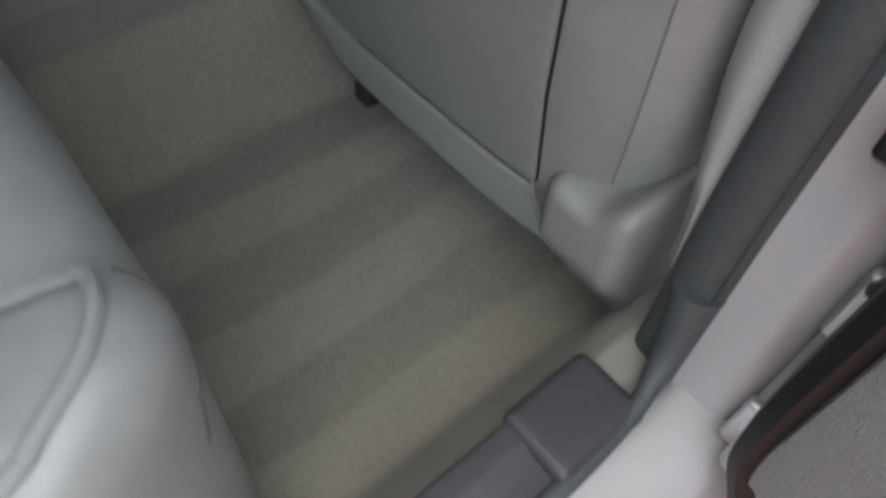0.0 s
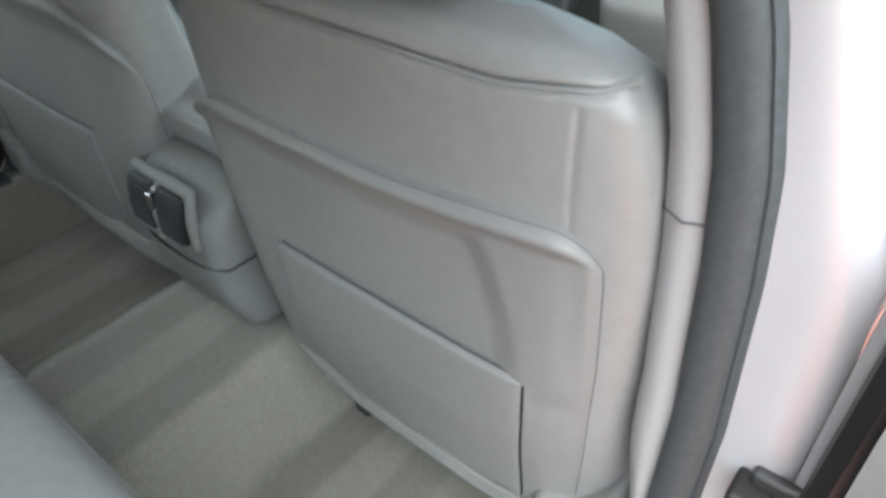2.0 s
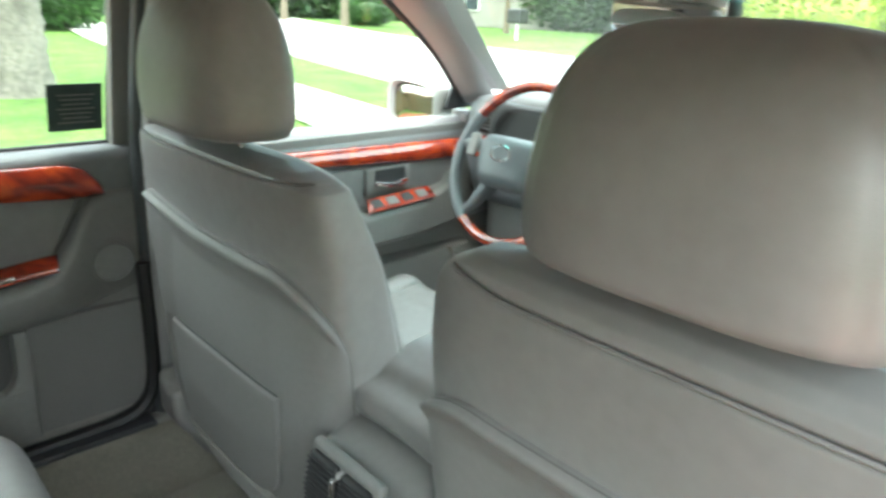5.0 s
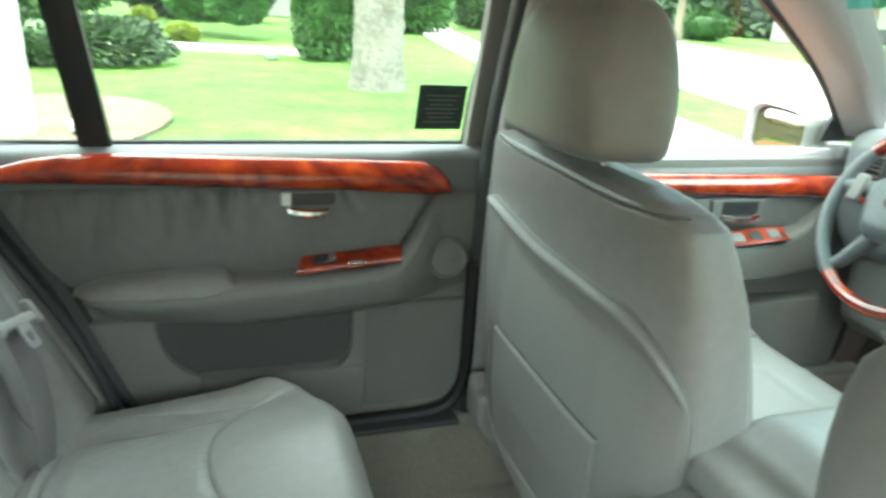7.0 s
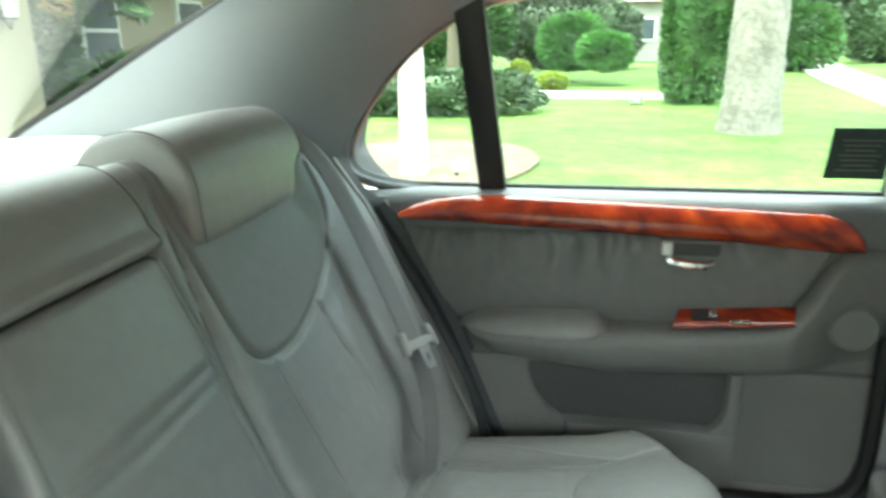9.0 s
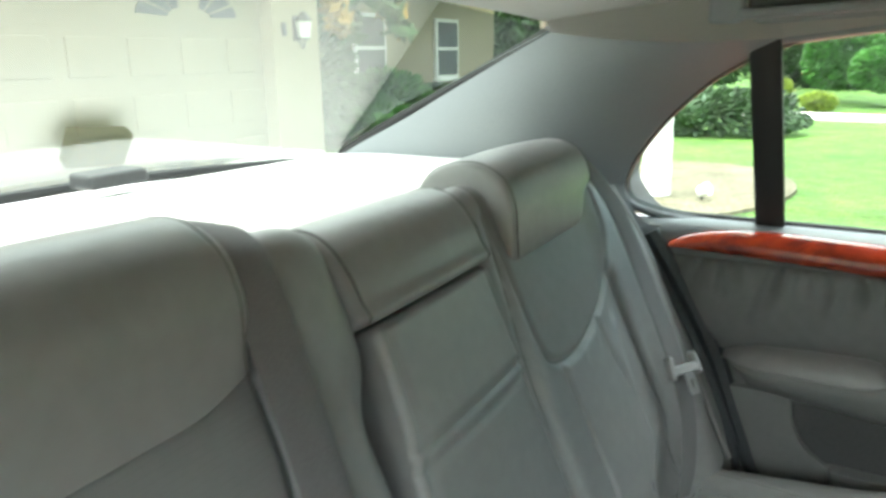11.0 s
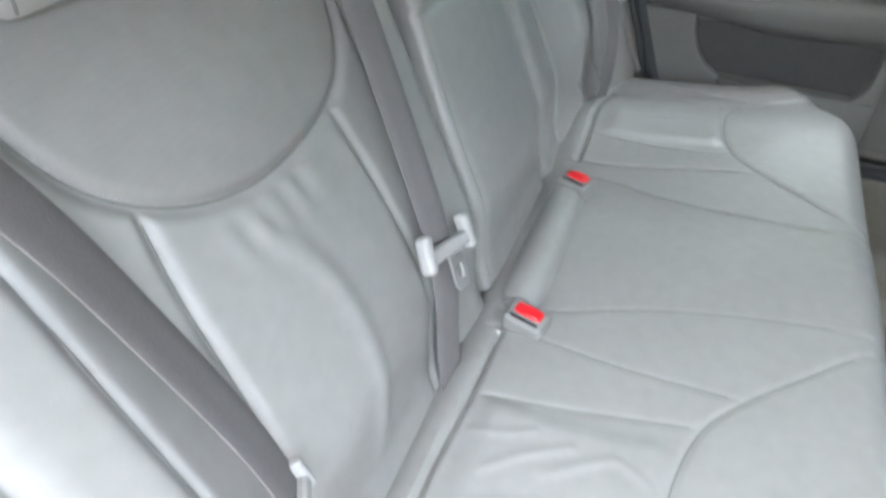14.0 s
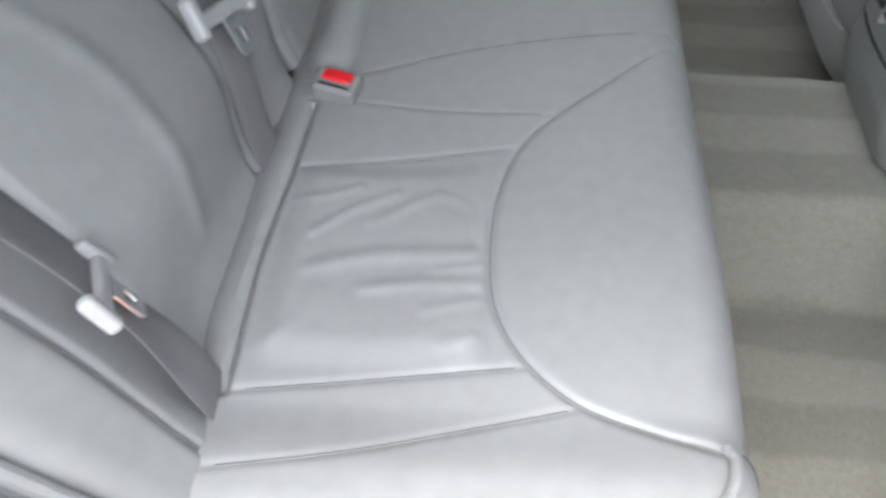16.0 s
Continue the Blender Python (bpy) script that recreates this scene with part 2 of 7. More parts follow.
def rbox(hx, hy, hz, r, step=0.02, warp=None):
    """A closed box with rounded edges about the origin, its faces in a fine grid, bent by warp."""
    rr = min(r, hx * 0.98, hy * 0.98, hz * 0.98)

    def line(h, st):
        flat = np.linspace(-(h - rr), h - rr, max(2, int(2 * (h - rr) / st) + 2))
        edge = (h - rr) + rr * np.tan(np.linspace(0, math.pi / 4, 6))[1:]
        return np.concatenate([-edge[::-1], flat, edge])

    st = step if isinstance(step, tuple) else (step,) * 3
    H = np.array([hx, hy, hz])
    ax = [line(h, s) for h, s in zip(H, st)]
    vs, fs, n = [], [], 0
    for d in range(3):
        a, b = (d + 1) % 3, (d + 2) % 3
        A, B = np.meshgrid(ax[a], ax[b], indexing="ij")
        for s in (-1, 1):
            P = np.zeros((*A.shape, 3))
            P[..., a], P[..., b], P[..., d] = A, B, s * H[d]
            q = quads(*A.shape) + n
            vs.append(P.reshape(-1, 3))
            fs.append(q if s > 0 else q[:, ::-1])
            n += A.size
    V, F = np.concatenate(vs), np.concatenate(fs)
    inner = np.clip(V, -(H - rr), H - rr)
    off = V - inner
    V = inner + rr * off / np.maximum(np.linalg.norm(off, axis=1, keepdims=True), 1e-9)
    _, first, where = np.unique(np.round(V, 6), axis=0, return_index=True, return_inverse=True)
    V, F = V[first], where.ravel()[F]
    return (warp(V.copy()) if warp else V), F


def spline(pts, n=12):
    """A smooth line through points."""
    p = np.array(pts, float)
    p = np.concatenate([[2 * p[0] - p[1]], p, [2 * p[-1] - p[-2]]])
    t = np.linspace(0, 1, n, endpoint=False)[:, None]
    out = []
    for a, b, c, d in zip(p[:-3], p[1:-2], p[2:-1], p[3:]):
        out.append(0.5 * (2 * b + (c - a) * t + (2 * a - 5 * b + 4 * c - d) * t**2 + (3 * b - a - 3 * c + d) * t**3))
    return np.concatenate([*out, p[-2:-1]])


def closed_line(pts, n=6):
    """A smooth closed outline through points."""
    return spline([*pts[-2:], *pts, *pts[:2]], n)[2 * n:(2 + len(pts)) * n]


def near(P, line):
    """The distance of points from a line of points, both flat."""
    best = np.full(len(P), 1e9)
    for a, b in zip(line[:-1], line[1:]):
        ab = b - a
        t = np.clip(((P - a) @ ab) / max(ab @ ab, 1e-12), 0, 1)
        best = np.minimum(best, np.linalg.norm(P - a - t[:, None] * ab, axis=1))
    return best


def groove(P, line, width=0.004, depth=0.004):
    return depth * np.exp(-((near(P, line) / width) ** 2))


def soft(a, b, x):
    t = np.clip((x - a) / (b - a), 0, 1)
    return t * t * (3 - 2 * t)


def loft(rings, caps=True, closed=True):
    R = np.array(rings, float)
    k, n, _ = R.shape
    f = quads(k, n, close_v=closed).tolist()
    if caps:
        f += [tuple(range(n))[::-1], tuple((k - 1) * n + i for i in range(n))]
    return R.reshape(-1, 3), [tuple(reversed(q)) for q in f]


def tube(pts, radius, sides=8, caps=True):
    """A round bar along points; radius: one or one for each."""
    p = np.array(pts, float)
    rad = np.broadcast_to(radius, len(p))
    t = np.gradient(p, axis=0)
    t /= np.maximum(np.linalg.norm(t, axis=1, keepdims=True), 1e-9)
    up = np.array([0, 0, 1.0]) if abs(t[0][2]) < 0.9 else np.array([1.0, 0, 0])
    rings = []
    for q, d, r in zip(p, t, rad):
        a = np.cross(d, up)
        a /= max(np.linalg.norm(a), 1e-9)
        b = np.cross(a, d)
        up = b
        g = np.linspace(0, 2 * math.pi, sides, endpoint=False)
        rings.append(q + r * (np.cos(g)[:, None] * a + np.sin(g)[:, None] * b))
    v, f = loft(rings, caps)
    return v, [tuple(reversed(q)) for q in f]


def ribbon(pts, across, width, thick=0.0016):
    """A flat strap along points, across: its sideways direction at each."""
    p, a = np.array(pts, float), np.array(across, float)
    a = np.broadcast_to(a, p.shape) / np.linalg.norm(np.broadcast_to(a, p.shape), axis=1, keepdims=True)
    t = np.gradient(p, axis=0)
    nrm = np.cross(t, a)
    nrm /= np.linalg.norm(nrm, axis=1, keepdims=True)
    rings = []
    for q, s, m in zip(p, a, nrm):
        rings.append([q + s * width * x / 2 + m * thick * y / 2 for x, y in ((-1, -0.4), (-0.95, -1), (-0.4, -1), (0.4, -1), (0.95, -1), (1, -0.4), (1, 0.4), (0.96, 1), (0.86, 1), (0.80, 0.1), (0.62, 0.1), (0.56, 1), (0.24, 1), (0.18, 0.1), (-0.18, 0.1), (-0.24, 1), (-0.56, 1), (-0.62, 0.1), (-0.80, 0.1), (-0.86, 1), (-0.96, 1), (-1, 0.4))])
    v, f = loft(rings)
    return v, [tuple(reversed(q)) for q in f]


def pad(lo, hi, v0, v1, height, place, edge=0.006, step=0.012, lift=None):
    """A raised plate with rounded rim over lo(v) < u < hi(v), v0 < v < v1; place(u, v, h) gives its points."""
    n = max(6, int((v1 - v0) / step))
    e = edge * np.array([0, 0.0, 0.3, 1.0])
    hh = np.array([0, 0.6, 0.92, 1.0])
    vv = np.concatenate([v0 + e, np.linspace(v0 + edge, v1 - edge, n)[1:-1], (v1 - e)[::-1]])
    hv = np.concatenate([hh, np.ones(n - 2), hh[::-1]])
    width = float(np.max(hi(vv) - lo(vv)))
    m = max(6, min(170, int(width / step)))
    L, R = lo(vv) + 0 * vv, hi(vv) + 0 * vv
    s = np.linspace(0, 1, m)[1:-1]
    U = np.concatenate([L[:, None] + e, (L + edge)[:, None] + (R - L - 2 * edge)[:, None] * s, R[:, None] - e[::-1]], 1)
    hu = np.concatenate([hh, np.ones(m - 2), hh[::-1]])
    V = np.broadcast_to(vv[:, None], U.shape)
    Hh = height * np.minimum(hv[:, None], hu[None])
    if lift is not None:
        Hh = Hh + lift(U, V) * (Hh > height * 0.95)
    P = place(U, V, Hh)
    return P.reshape(-1, 3), quads(*U.shape)


def const(c):
    return lambda v: np.full_like(v, c)


def table(zs, vals):
    return lambda z: np.interp(z, zs, vals)

# ---- rear bench ----
BACK_UP, BACK_OUT = np.array([0, -0.418, 0.908]), np.array([0, 0.908, 0.418])


def on_back(u, v, n):
    """A place on the leaning rear backrest: u across the car, v up its slope from the cushion, n out of it."""
    return np.stack([u, -0.45 + v * BACK_UP[1] + n * BACK_OUT[1], 0.30 + v * BACK_UP[2] + n * BACK_OUT[2]], -1)


def rise(z):
    return (np.asarray(z) - 0.30) / 0.908


def up_back(pts):
    """Lines drawn as x and height, laid onto the backrest's slope."""
    return spline([(x, float(rise(z))) for x, z in pts])


CUSHION_SEAMS = [
    ([(0.10, -0.03), (0.13, -0.085), (0.175, -0.135), (0.222, -0.186), (0.268, -0.222), (0.33, -0.24), (0.393, -0.243), (0.45, -0.236), (0.498, -0.212), (0.535, -0.172), (0.556, -0.12), (0.566, -0.085), (0.57, -0.07)], 0.0034, 0.0032),
    ([(0.29, -0.448), (0.283, -0.38), (0.274, -0.30), (0.268, -0.224)], 0.003, 0.0019),
    ([(0.19, -0.46), (0.196, -0.395), (0.212, -0.30), (0.222, -0.188)], 0.003, 0.0018),
    ([(0.155, -0.46), (0.150, -0.40), (0.118, -0.30), (0.098, -0.18), (0.092, -0.05), (0.09, -0.02)], 0.003, 0.0018),
    ([(0.536, -0.445), (0.527, -0.38), (0.516, -0.30), (0.506, -0.206)], 0.003, 0.0019),
    ([(0.602, -0.44), (0.584, -0.34), (0.560, -0.25), (0.539, -0.167)], 0.003, 0.0018),
    ([(0.20, -0.444), (0.29, -0.446), (0.40, -0.452), (0.536, -0.444)], 0.004, 0.007),
]


WRINKLES = [
    (0.0022, 0.0050, [(0.334, -0.430), (0.330, -0.400), (0.318, -0.372)]),
    (0.0026, 0.0055, [(0.374, -0.406), (0.347, -0.375), (0.326, -0.335)]),
    (0.0020, 0.0060, [(0.360, -0.350), (0.340, -0.320), (0.328, -0.296)]),
    (0.0036, 0.0085, [(0.414, -0.400), (0.399, -0.355), (0.396, -0.306), (0.398, -0.262)]),
    (0.0028, 0.0070, [(0.434, -0.350), (0.428, -0.302), (0.431, -0.252)]),
    (0.0022, 0.0050, [(0.414, -0.285), (0.410, -0.248)]),
    (0.0020, 0.0055, [(0.456, -0.292), (0.446, -0.250)]),
    (0.0018, 0.0050, [(0.328, -0.290), (0.349, -0.258), (0.380, -0.252)]),
    (0.0018, 0.0060, [(0.490, -0.275), (0.482, -0.252)]),
    (0.0016, 0.0080, [(0.490, -0.420), (0.462, -0.395), (0.440, -0.385)]),
]


def plan(x, y):
    """The cushion's outline: its front corners rounded, more so at the far end."""
    a = np.abs(x)
    near_end = 0.005 * soft(0.40, 0.58, a) + 0.050 * np.clip((a - 0.58) / 0.08, 0, 1) ** 2
    far_end = 0.075 * np.clip((-x - 0.43) / 0.2, 0, 1.1) ** 2
    return np.where(x < -0.3, -0.3 + 0.92 * (x + 0.3), x), y - np.where(x > 0, near_end, far_end) * soft(-0.24, -0.05, y)


def cushion_warp(P):
    x, y, z = P[:, 0].copy(), P[:, 1] - 0.270, P[:, 2] + 0.165
    a = np.abs(x)
    top = soft(0.02, 0.12, P[:, 2])
    z = z + top * (0.012 + 0.115 * (y + 0.265))
    flat = np.stack([a, y], 1)
    x, y = plan(x, y)
    z = z - top * 0.050 * soft(0.36, 0.62, -x)
    dip = np.max([groove(flat, spline(pts), w, d) for pts, w, d in CUSHION_SEAMS], 0)
    insert = soft(0.285, 0.31, a) * (1 - soft(0.48, 0.515, a)) * soft(-0.44, -0.41, y) * (1 - soft(-0.26, -0.235, y))
    front = np.exp(-(((a - 0.39) / 0.13) ** 2 + ((y + 0.12) / 0.09) ** 2))
    a, y0 = flat[:, 0], y
    puff = 0.008 * front + 0.006 * insert - 0.012 * np.exp(-(((a - 0.39) / 0.14) ** 2 + ((y + 0.33) / 0.11) ** 2))
    puff += 0.006 * np.exp(-((a / 0.09) ** 2)) + 0.012 * soft(0.54, 0.60, a)
    folds = np.zeros_like(x)
    for size, wide, pts in WRINKLES:
        for side in (1, -1):
            k = (side * x > 0.24) & (side * x < 0.56) & (P[:, 2] > 0)
            q = spline(pts if side > 0 else [(0.80 - u, v) for u, v in pts], 4)
            d = near(np.stack([side * x[k], y[k]], 1), q)
            folds[k] += (0.75 if side > 0 else 0.25) * size * np.exp(-((d / wide) ** 2)) - 0.45 * (0.75 if side > 0 else 0.25) * size * np.exp(-((d / (2.4 * wide)) ** 2))
    z = z + top * (puff + folds - dip)
    return np.stack([x, y, z], 1)


seat = thing("rear_bench_seat", (0, -0.3, 0.02), "grey leather rear bench seat with stitched pleats", "car seat")
cushion = rbox(0.658, 0.228, 0.155, 0.045, (0.0023, 0.0022, 0.02), cushion_warp)
made("cushion", cushion, LEATHER, seat, "broad grey leather cushion with curved seams")


def cushion_top(x, y):
    d = np.hypot(cushion[0][:, 0] - x, cushion[0][:, 1] - y)
    return float(cushion[0][d < 0.007][:, 2].max()) if (d < 0.007).any() else 0.3


def thread(skin, line, axes):
    """A thin sewn line in the bottom of a groove of a skin, dark also for the groove's shade; line: two coordinates,
    those named by axes.
    """
    pts = np.array([skin[np.argmin(((skin[:, axes] - q) ** 2).sum(1))] for q in line])
    pts[:, axes] = line
    pts = np.array([pts[max(0, k - 4):k + 5].mean(0) for k in range(len(pts))])
    return tube(pts, 0.001, 5)


for s in (1, -1):
    corner = spline([(0.564, -0.074), (0.574, -0.071), (0.584, -0.073), (0.595, -0.077), (0.613, -0.090), (0.629, -0.113), (0.638, -0.132), (0.642, -0.17), (0.643, -0.22), (0.643, -0.30), (0.643, -0.42)])
    if s < 0:
        corner = [(-px, py) for px, py in (plan(np.array(-q[0]), np.array(q[1] + 0.05 * max(0, q[0] - 0.58))) for q in corner)]
    corner = [(x, y, cushion_top(s * x, y) + 0.0005) for x, y in corner]
    if s > 0:
        made("piping", tube(corner, 0.0042), LEATHER, seat)
    down = spline([(0.566, -0.068, 0.345), (0.582, -0.058, 0.327), (0.600, -0.056, 0.31), (0.620, -0.060, 0.285), (0.632, -0.066, 0.25)])
    down = [cushion[0][np.argmin(((cushion[0] - q * np.array([s, 1, 1])) ** 2).sum(1))] * np.array([s, 1, 1]) for q in down]
    down = np.array([np.mean(down[max(0, k - 3):k + 4], 0) for k in range(len(down))])
    made("seam", flip(tube(down, 0.0016, 6), s), SEAM, seat)
    tops = cushion[0][(cushion[0][:, 2] > 0.24) & (s * cushion[0][:, 0] > 0)] * np.array([s, 1, 1])
    for pts, w, d in CUSHION_SEAMS:
        line = spline(pts, 16)
        px, py = plan(s * line[:, 0], line[:, 1])
        made("seam", flip(thread(tops, np.stack([s * px, py], 1), (0, 1)), s), STITCH, seat)

YOKE = [(0.222, 0.74), (0.226, 0.68), (0.236, 0.645), (0.262, 0.617), (0.30, 0.603), (0.36, 0.597), (0.42, 0.602), (0.475, 0.622), (0.518, 0.658), (0.54, 0.71), (0.548, 0.75)]
BACK_SEAMS = [
    (YOKE, 0.0055, 0.0065),
    ([(0.29, 0.604), (0.276, 0.54), (0.270, 0.46), (0.276, 0.38), (0.29, 0.31)], 0.005, 0.005),
    ([(0.496, 0.632), (0.503, 0.57), (0.506, 0.50), (0.512, 0.42), (0.523, 0.33)], 0.005, 0.005),
    ([(0.213, 0.80), (0.215, 0.70), (0.217, 0.55), (0.219, 0.42), (0.222, 0.30)], 0.005, 0.006),
    ([(0.588, 0.74), (0.585, 0.60), (0.58, 0.45), (0.59, 0.30)], 0.004, 0.004),
]


FAR_YOKE = [(0.176, 0.80), (0.177, 0.70), (0.180, 0.637), (0.192, 0.606), (0.228, 0.588), (0.286, 0.584), (0.358, 0.598), (0.439, 0.626), (0.495, 0.655), (0.532, 0.69), (0.548, 0.75)]
FAR_SEAMS = [
    (FAR_YOKE, 0.0055, 0.0065),
    ([(0.230, 0.585), (0.232, 0.52), (0.236, 0.45), (0.244, 0.38), (0.255, 0.31)], 0.005, 0.005),
    ([(0.372, 0.600), (0.386, 0.50), (0.394, 0.42), (0.402, 0.36), (0.42, 0.31)], 0.005, 0.005),
    ([(0.168, 0.76), (0.150, 0.66), (0.143, 0.56), (0.140, 0.44), (0.140, 0.30)], 0.005, 0.006),
    ([(0.470, 0.642), (0.474, 0.55), (0.478, 0.45), (0.49, 0.38), (0.51, 0.31)], 0.004, 0.005),
]


def yoke_for(s):
    """The yoke's lower edge, which hangs lower on the far seat."""
    return YOKE if s > 0 else FAR_YOKE


def below_yoke(pts, s):
    """Pleat lines that end at the yoke's edge."""
    edge = yoke_for(s)
    return [(x, min(z, float(np.interp(x, [q[0] for q in edge], [q[1] for q in edge]))) if 0.24 < x < 0.52 else z) for x, z in pts]


def back_warp(P, s=1):
    u, v, n = P[:, 0] + 0.3925, P[:, 1] + rise(0.522), P[:, 2] - 0.055
    face = soft(-0.01, 0.045, P[:, 2])
    flat = np.stack([u, v], 1)
    dip = np.max([groove(flat, up_back(yoke_for(s) if k == 0 else below_yoke(pts, s)), w, d) for k, (pts, w, d) in enumerate(BACK_SEAMS if s > 0 else FAR_SEAMS)], 0)
    h = 0.30 + 0.908 * v
    belly = 0.010 * np.exp(-(((u - 0.39) / 0.11) ** 2 + ((h - 0.47) / 0.12) ** 2))
    yoke = 0.010 * np.exp(-(((u - 0.385) / 0.13) ** 2 + ((h - 0.67) / 0.07) ** 2))
    wing = 0.026 * soft(0.52, 0.60, u) * (1 - soft(0.62, 0.78, h))
    strip = 0.008 * np.exp(-(((u - 0.165) / 0.045) ** 2))
    in_panel = soft(0.28, 0.31, u) * (1 - soft(0.47, 0.505, u)) * (1 - soft(0.57, 0.60, h))
    folds = 0.0022 * in_panel * np.sin(190 * (u - 0.35 * (h - 0.6)) + 3 * np.sin(31 * u)) * soft(0.545, 0.59, h) * (0.4 + 0.6 * np.sin(47 * u) ** 2)
    folds += 0.0035 * in_panel * np.exp(-((near(flat, up_back([(0.44, 0.60), (0.40, 0.54), (0.385, 0.47), (0.40, 0.36)])) / 0.012) ** 2))
    n = n + face * (belly + yoke + wing + strip + folds - dip)
    inner = 1 - soft(0.195, 0.222, u)
    v = v + (0.046 if s > 0 else 0.030) * inner * soft(0.70, 0.794, h)
    u = u - (0.026 if s > 0 else 0.008) * (1 - soft(0.125, 0.17, u)) * soft(0.66, 0.72, h)
    n = n + (0.010 if s > 0 else 0) * inner * soft(0.68, 0.74, h)
    n = n - 0.012 * soft(0.74, 0.80, h) * (1 - inner) - 0.032 * soft(0.43, 0.32, h) * (1 - 0.8 * soft(0.44, 0.57, u))
    return on_back(u, v, n)


for s in (1, -1):
    bv, bf = rbox(0.2675, 0.300, 0.055, 0.035, (0.0026, 0.0026, 0.02), lambda P: back_warp(P, s))
    mid = np.mean([bv[[q[k] for q in bf]] for k in range(4)], 0)
    deep = -0.45 - 0.418 * rise(mid[:, 2])
    inside = (mid[:, 0] > yoke_for(s)[0][0]) & (mid[:, 2] > np.interp(mid[:, 0], [q[0] for q in yoke_for(s)], [q[1] for q in yoke_for(s)])) & (mid[:, 0] < YOKE[-1][0]) & (mid[:, 1] > deep - 0.03)
    front = bv[bv[:, 1] > -0.45 - 0.418 * rise(bv[:, 2]) - 0.03]
    for k, (pts, w, d) in enumerate(BACK_SEAMS if s > 0 else FAR_SEAMS):
        made("seam", flip(thread(front, spline(yoke_for(s) if k == 0 else below_yoke(pts, s), 16), (0, 2)), s), STITCH, seat)
    for name, keep, mat, about in (("backrest", ~inside, LEATHER, "outer backrest with pleated leather panel"), ("yoke_panel", inside, PERFORATED, "finely perforated leather yoke")):
        made(name, flip((bv, [q for q, k in zip(bf, keep) if k]), s), mat, seat, about)
    edge = [tuple(on_back(np.array(0.655), rise(z), np.array(-0.004 + 0.022 * float(1 - soft(0.62, 0.78, z))))) for z in np.linspace(0.26, 0.74, 40)]
    made("wing_piping", flip(tube(edge, 0.006), s), LEATHER, seat)

    shape = [(0.012, -0.071), (0.023, -0.043), (0.035, -0.008), (0.033, 0.026), (0.008, 0.055), (-0.030, 0.068), (-0.062, 0.066), (-0.090, 0.046), (-0.098, 0.016), (-0.084, -0.014), (-0.045, -0.042), (0.005, -0.066)]
    hub_n, hub_v = -0.032, 0.002
    section = closed_line(shape, 6)
    mid, lift, low = (0.367, 0.803, 0.012) if s > 0 else (0.340, 0.785, 0.034)
    half = 0.140 if s > 0 else 0.150

    def across(u, grow):
        n, v = hub_n + (section[:, 0] - hub_n) * grow, hub_v + (section[:, 1] - hub_v) * grow
        k = (u / half) ** 2
        n = n + 0.005 * (1 - k) * soft(-0.02, 0.03, section[:, 0])
        v = v + 0.004 * (1 - k) * soft(0.0, 0.06, section[:, 1]) + low * float(soft(0.40, 1.0, -s * u / half)) ** 2 * soft(-0.01, -0.07, section[:, 1])
        return on_back(np.full_like(n, u + mid), v + rise(lift), n)

    steps = [(-1.0, 0.25), (-0.998, 0.70), (-0.99, 0.90), (-0.975, 0.965), (-0.955, 0.99), (-0.93, 0.994), (-0.915, 1.004)]
    steps += [(k, 1.006 + 0.004 * (1 - k * k)) for k in np.linspace(-0.88, 0.88, 40)]
    steps += [(-k, g) for k, g in steps[6::-1]]
    hv, hf = loft([across(k * half, g) for k, g in steps])
    made("headrest", flip((hv, hf), s), LEATHER, seat, "wide padded leather headrest", 60)
    for end in (-1, 1):
        rim = across(end * half * 0.925, 1.0)[:48]
        made("headrest_seam", flip(tube(rim, 0.0010, 6), s), STITCH, seat)


def arm_warp(P):
    u, v, n = P[:, 0] - 0.020, P[:, 1] + rise(0.519), P[:, 2]
    h = 0.30 + 0.908 * v
    flat = np.stack([u, v], 1)
    face = soft(0.0, 0.035, n)
    dip = groove(flat, np.array([(-0.13, rise(0.628)), (0.12, rise(0.628))]), 0.003, 0.005)
    dip += groove(flat, np.array([(-0.13, rise(0.612)), (0.12, rise(0.612))]), 0.003, 0.004)
    dip += groove(flat, np.array([(0.080, rise(0.76)), (0.082, rise(0.2))]), 0.003, 0.003) + groove(flat, np.array([(-0.120, rise(0.76)), (-0.122, rise(0.2))]), 0.003, 0.003)
    u = u + 0.36 * np.maximum(u, 0) * soft(0.74, 0.45, h)
    n = n + face * (0.006 * np.cos(np.clip(u / 0.12, -1, 1) * 1.4) + 0.004 * soft(0.60, 0.63, h) - dip) - 0.045 - 0.030 * soft(0.43, 0.32, h)
    return on_back(u, v, n)


made("armrest", rbox(0.113, 0.236, 0.05, 0.011, (0.004, 0.0045, 0.015), arm_warp), LEATHER, seat, "folded-up centre armrest with a pull crease")


def mid_head(u, grow):
    """A slice of the low middle headrest: a thick roll, its top curving far back."""
    n, v = -0.06 + (MID[:, 0] + 0.06) * grow, (MID[:, 1]) * grow
    return on_back(np.full_like(n, u - 0.018), v + rise(0.787), n + 0.004 * (1 - (u / 0.13) ** 2))


MID = closed_line([(0.010, -0.056), (0.0125, -0.035), (0.011, -0.008), (0.000, 0.024), (-0.024, 0.044), (-0.060, 0.051), (-0.100, 0.042), (-0.126, 0.014), (-0.130, -0.030), (-0.122, -0.056), (-0.06, -0.058)], 6)
steps = [(-1.0, 0.25), (-0.996, 0.66), (-0.98, 0.86), (-0.955, 0.94), (-0.92, 0.972), (-0.895, 0.978), (-0.875, 0.99)]
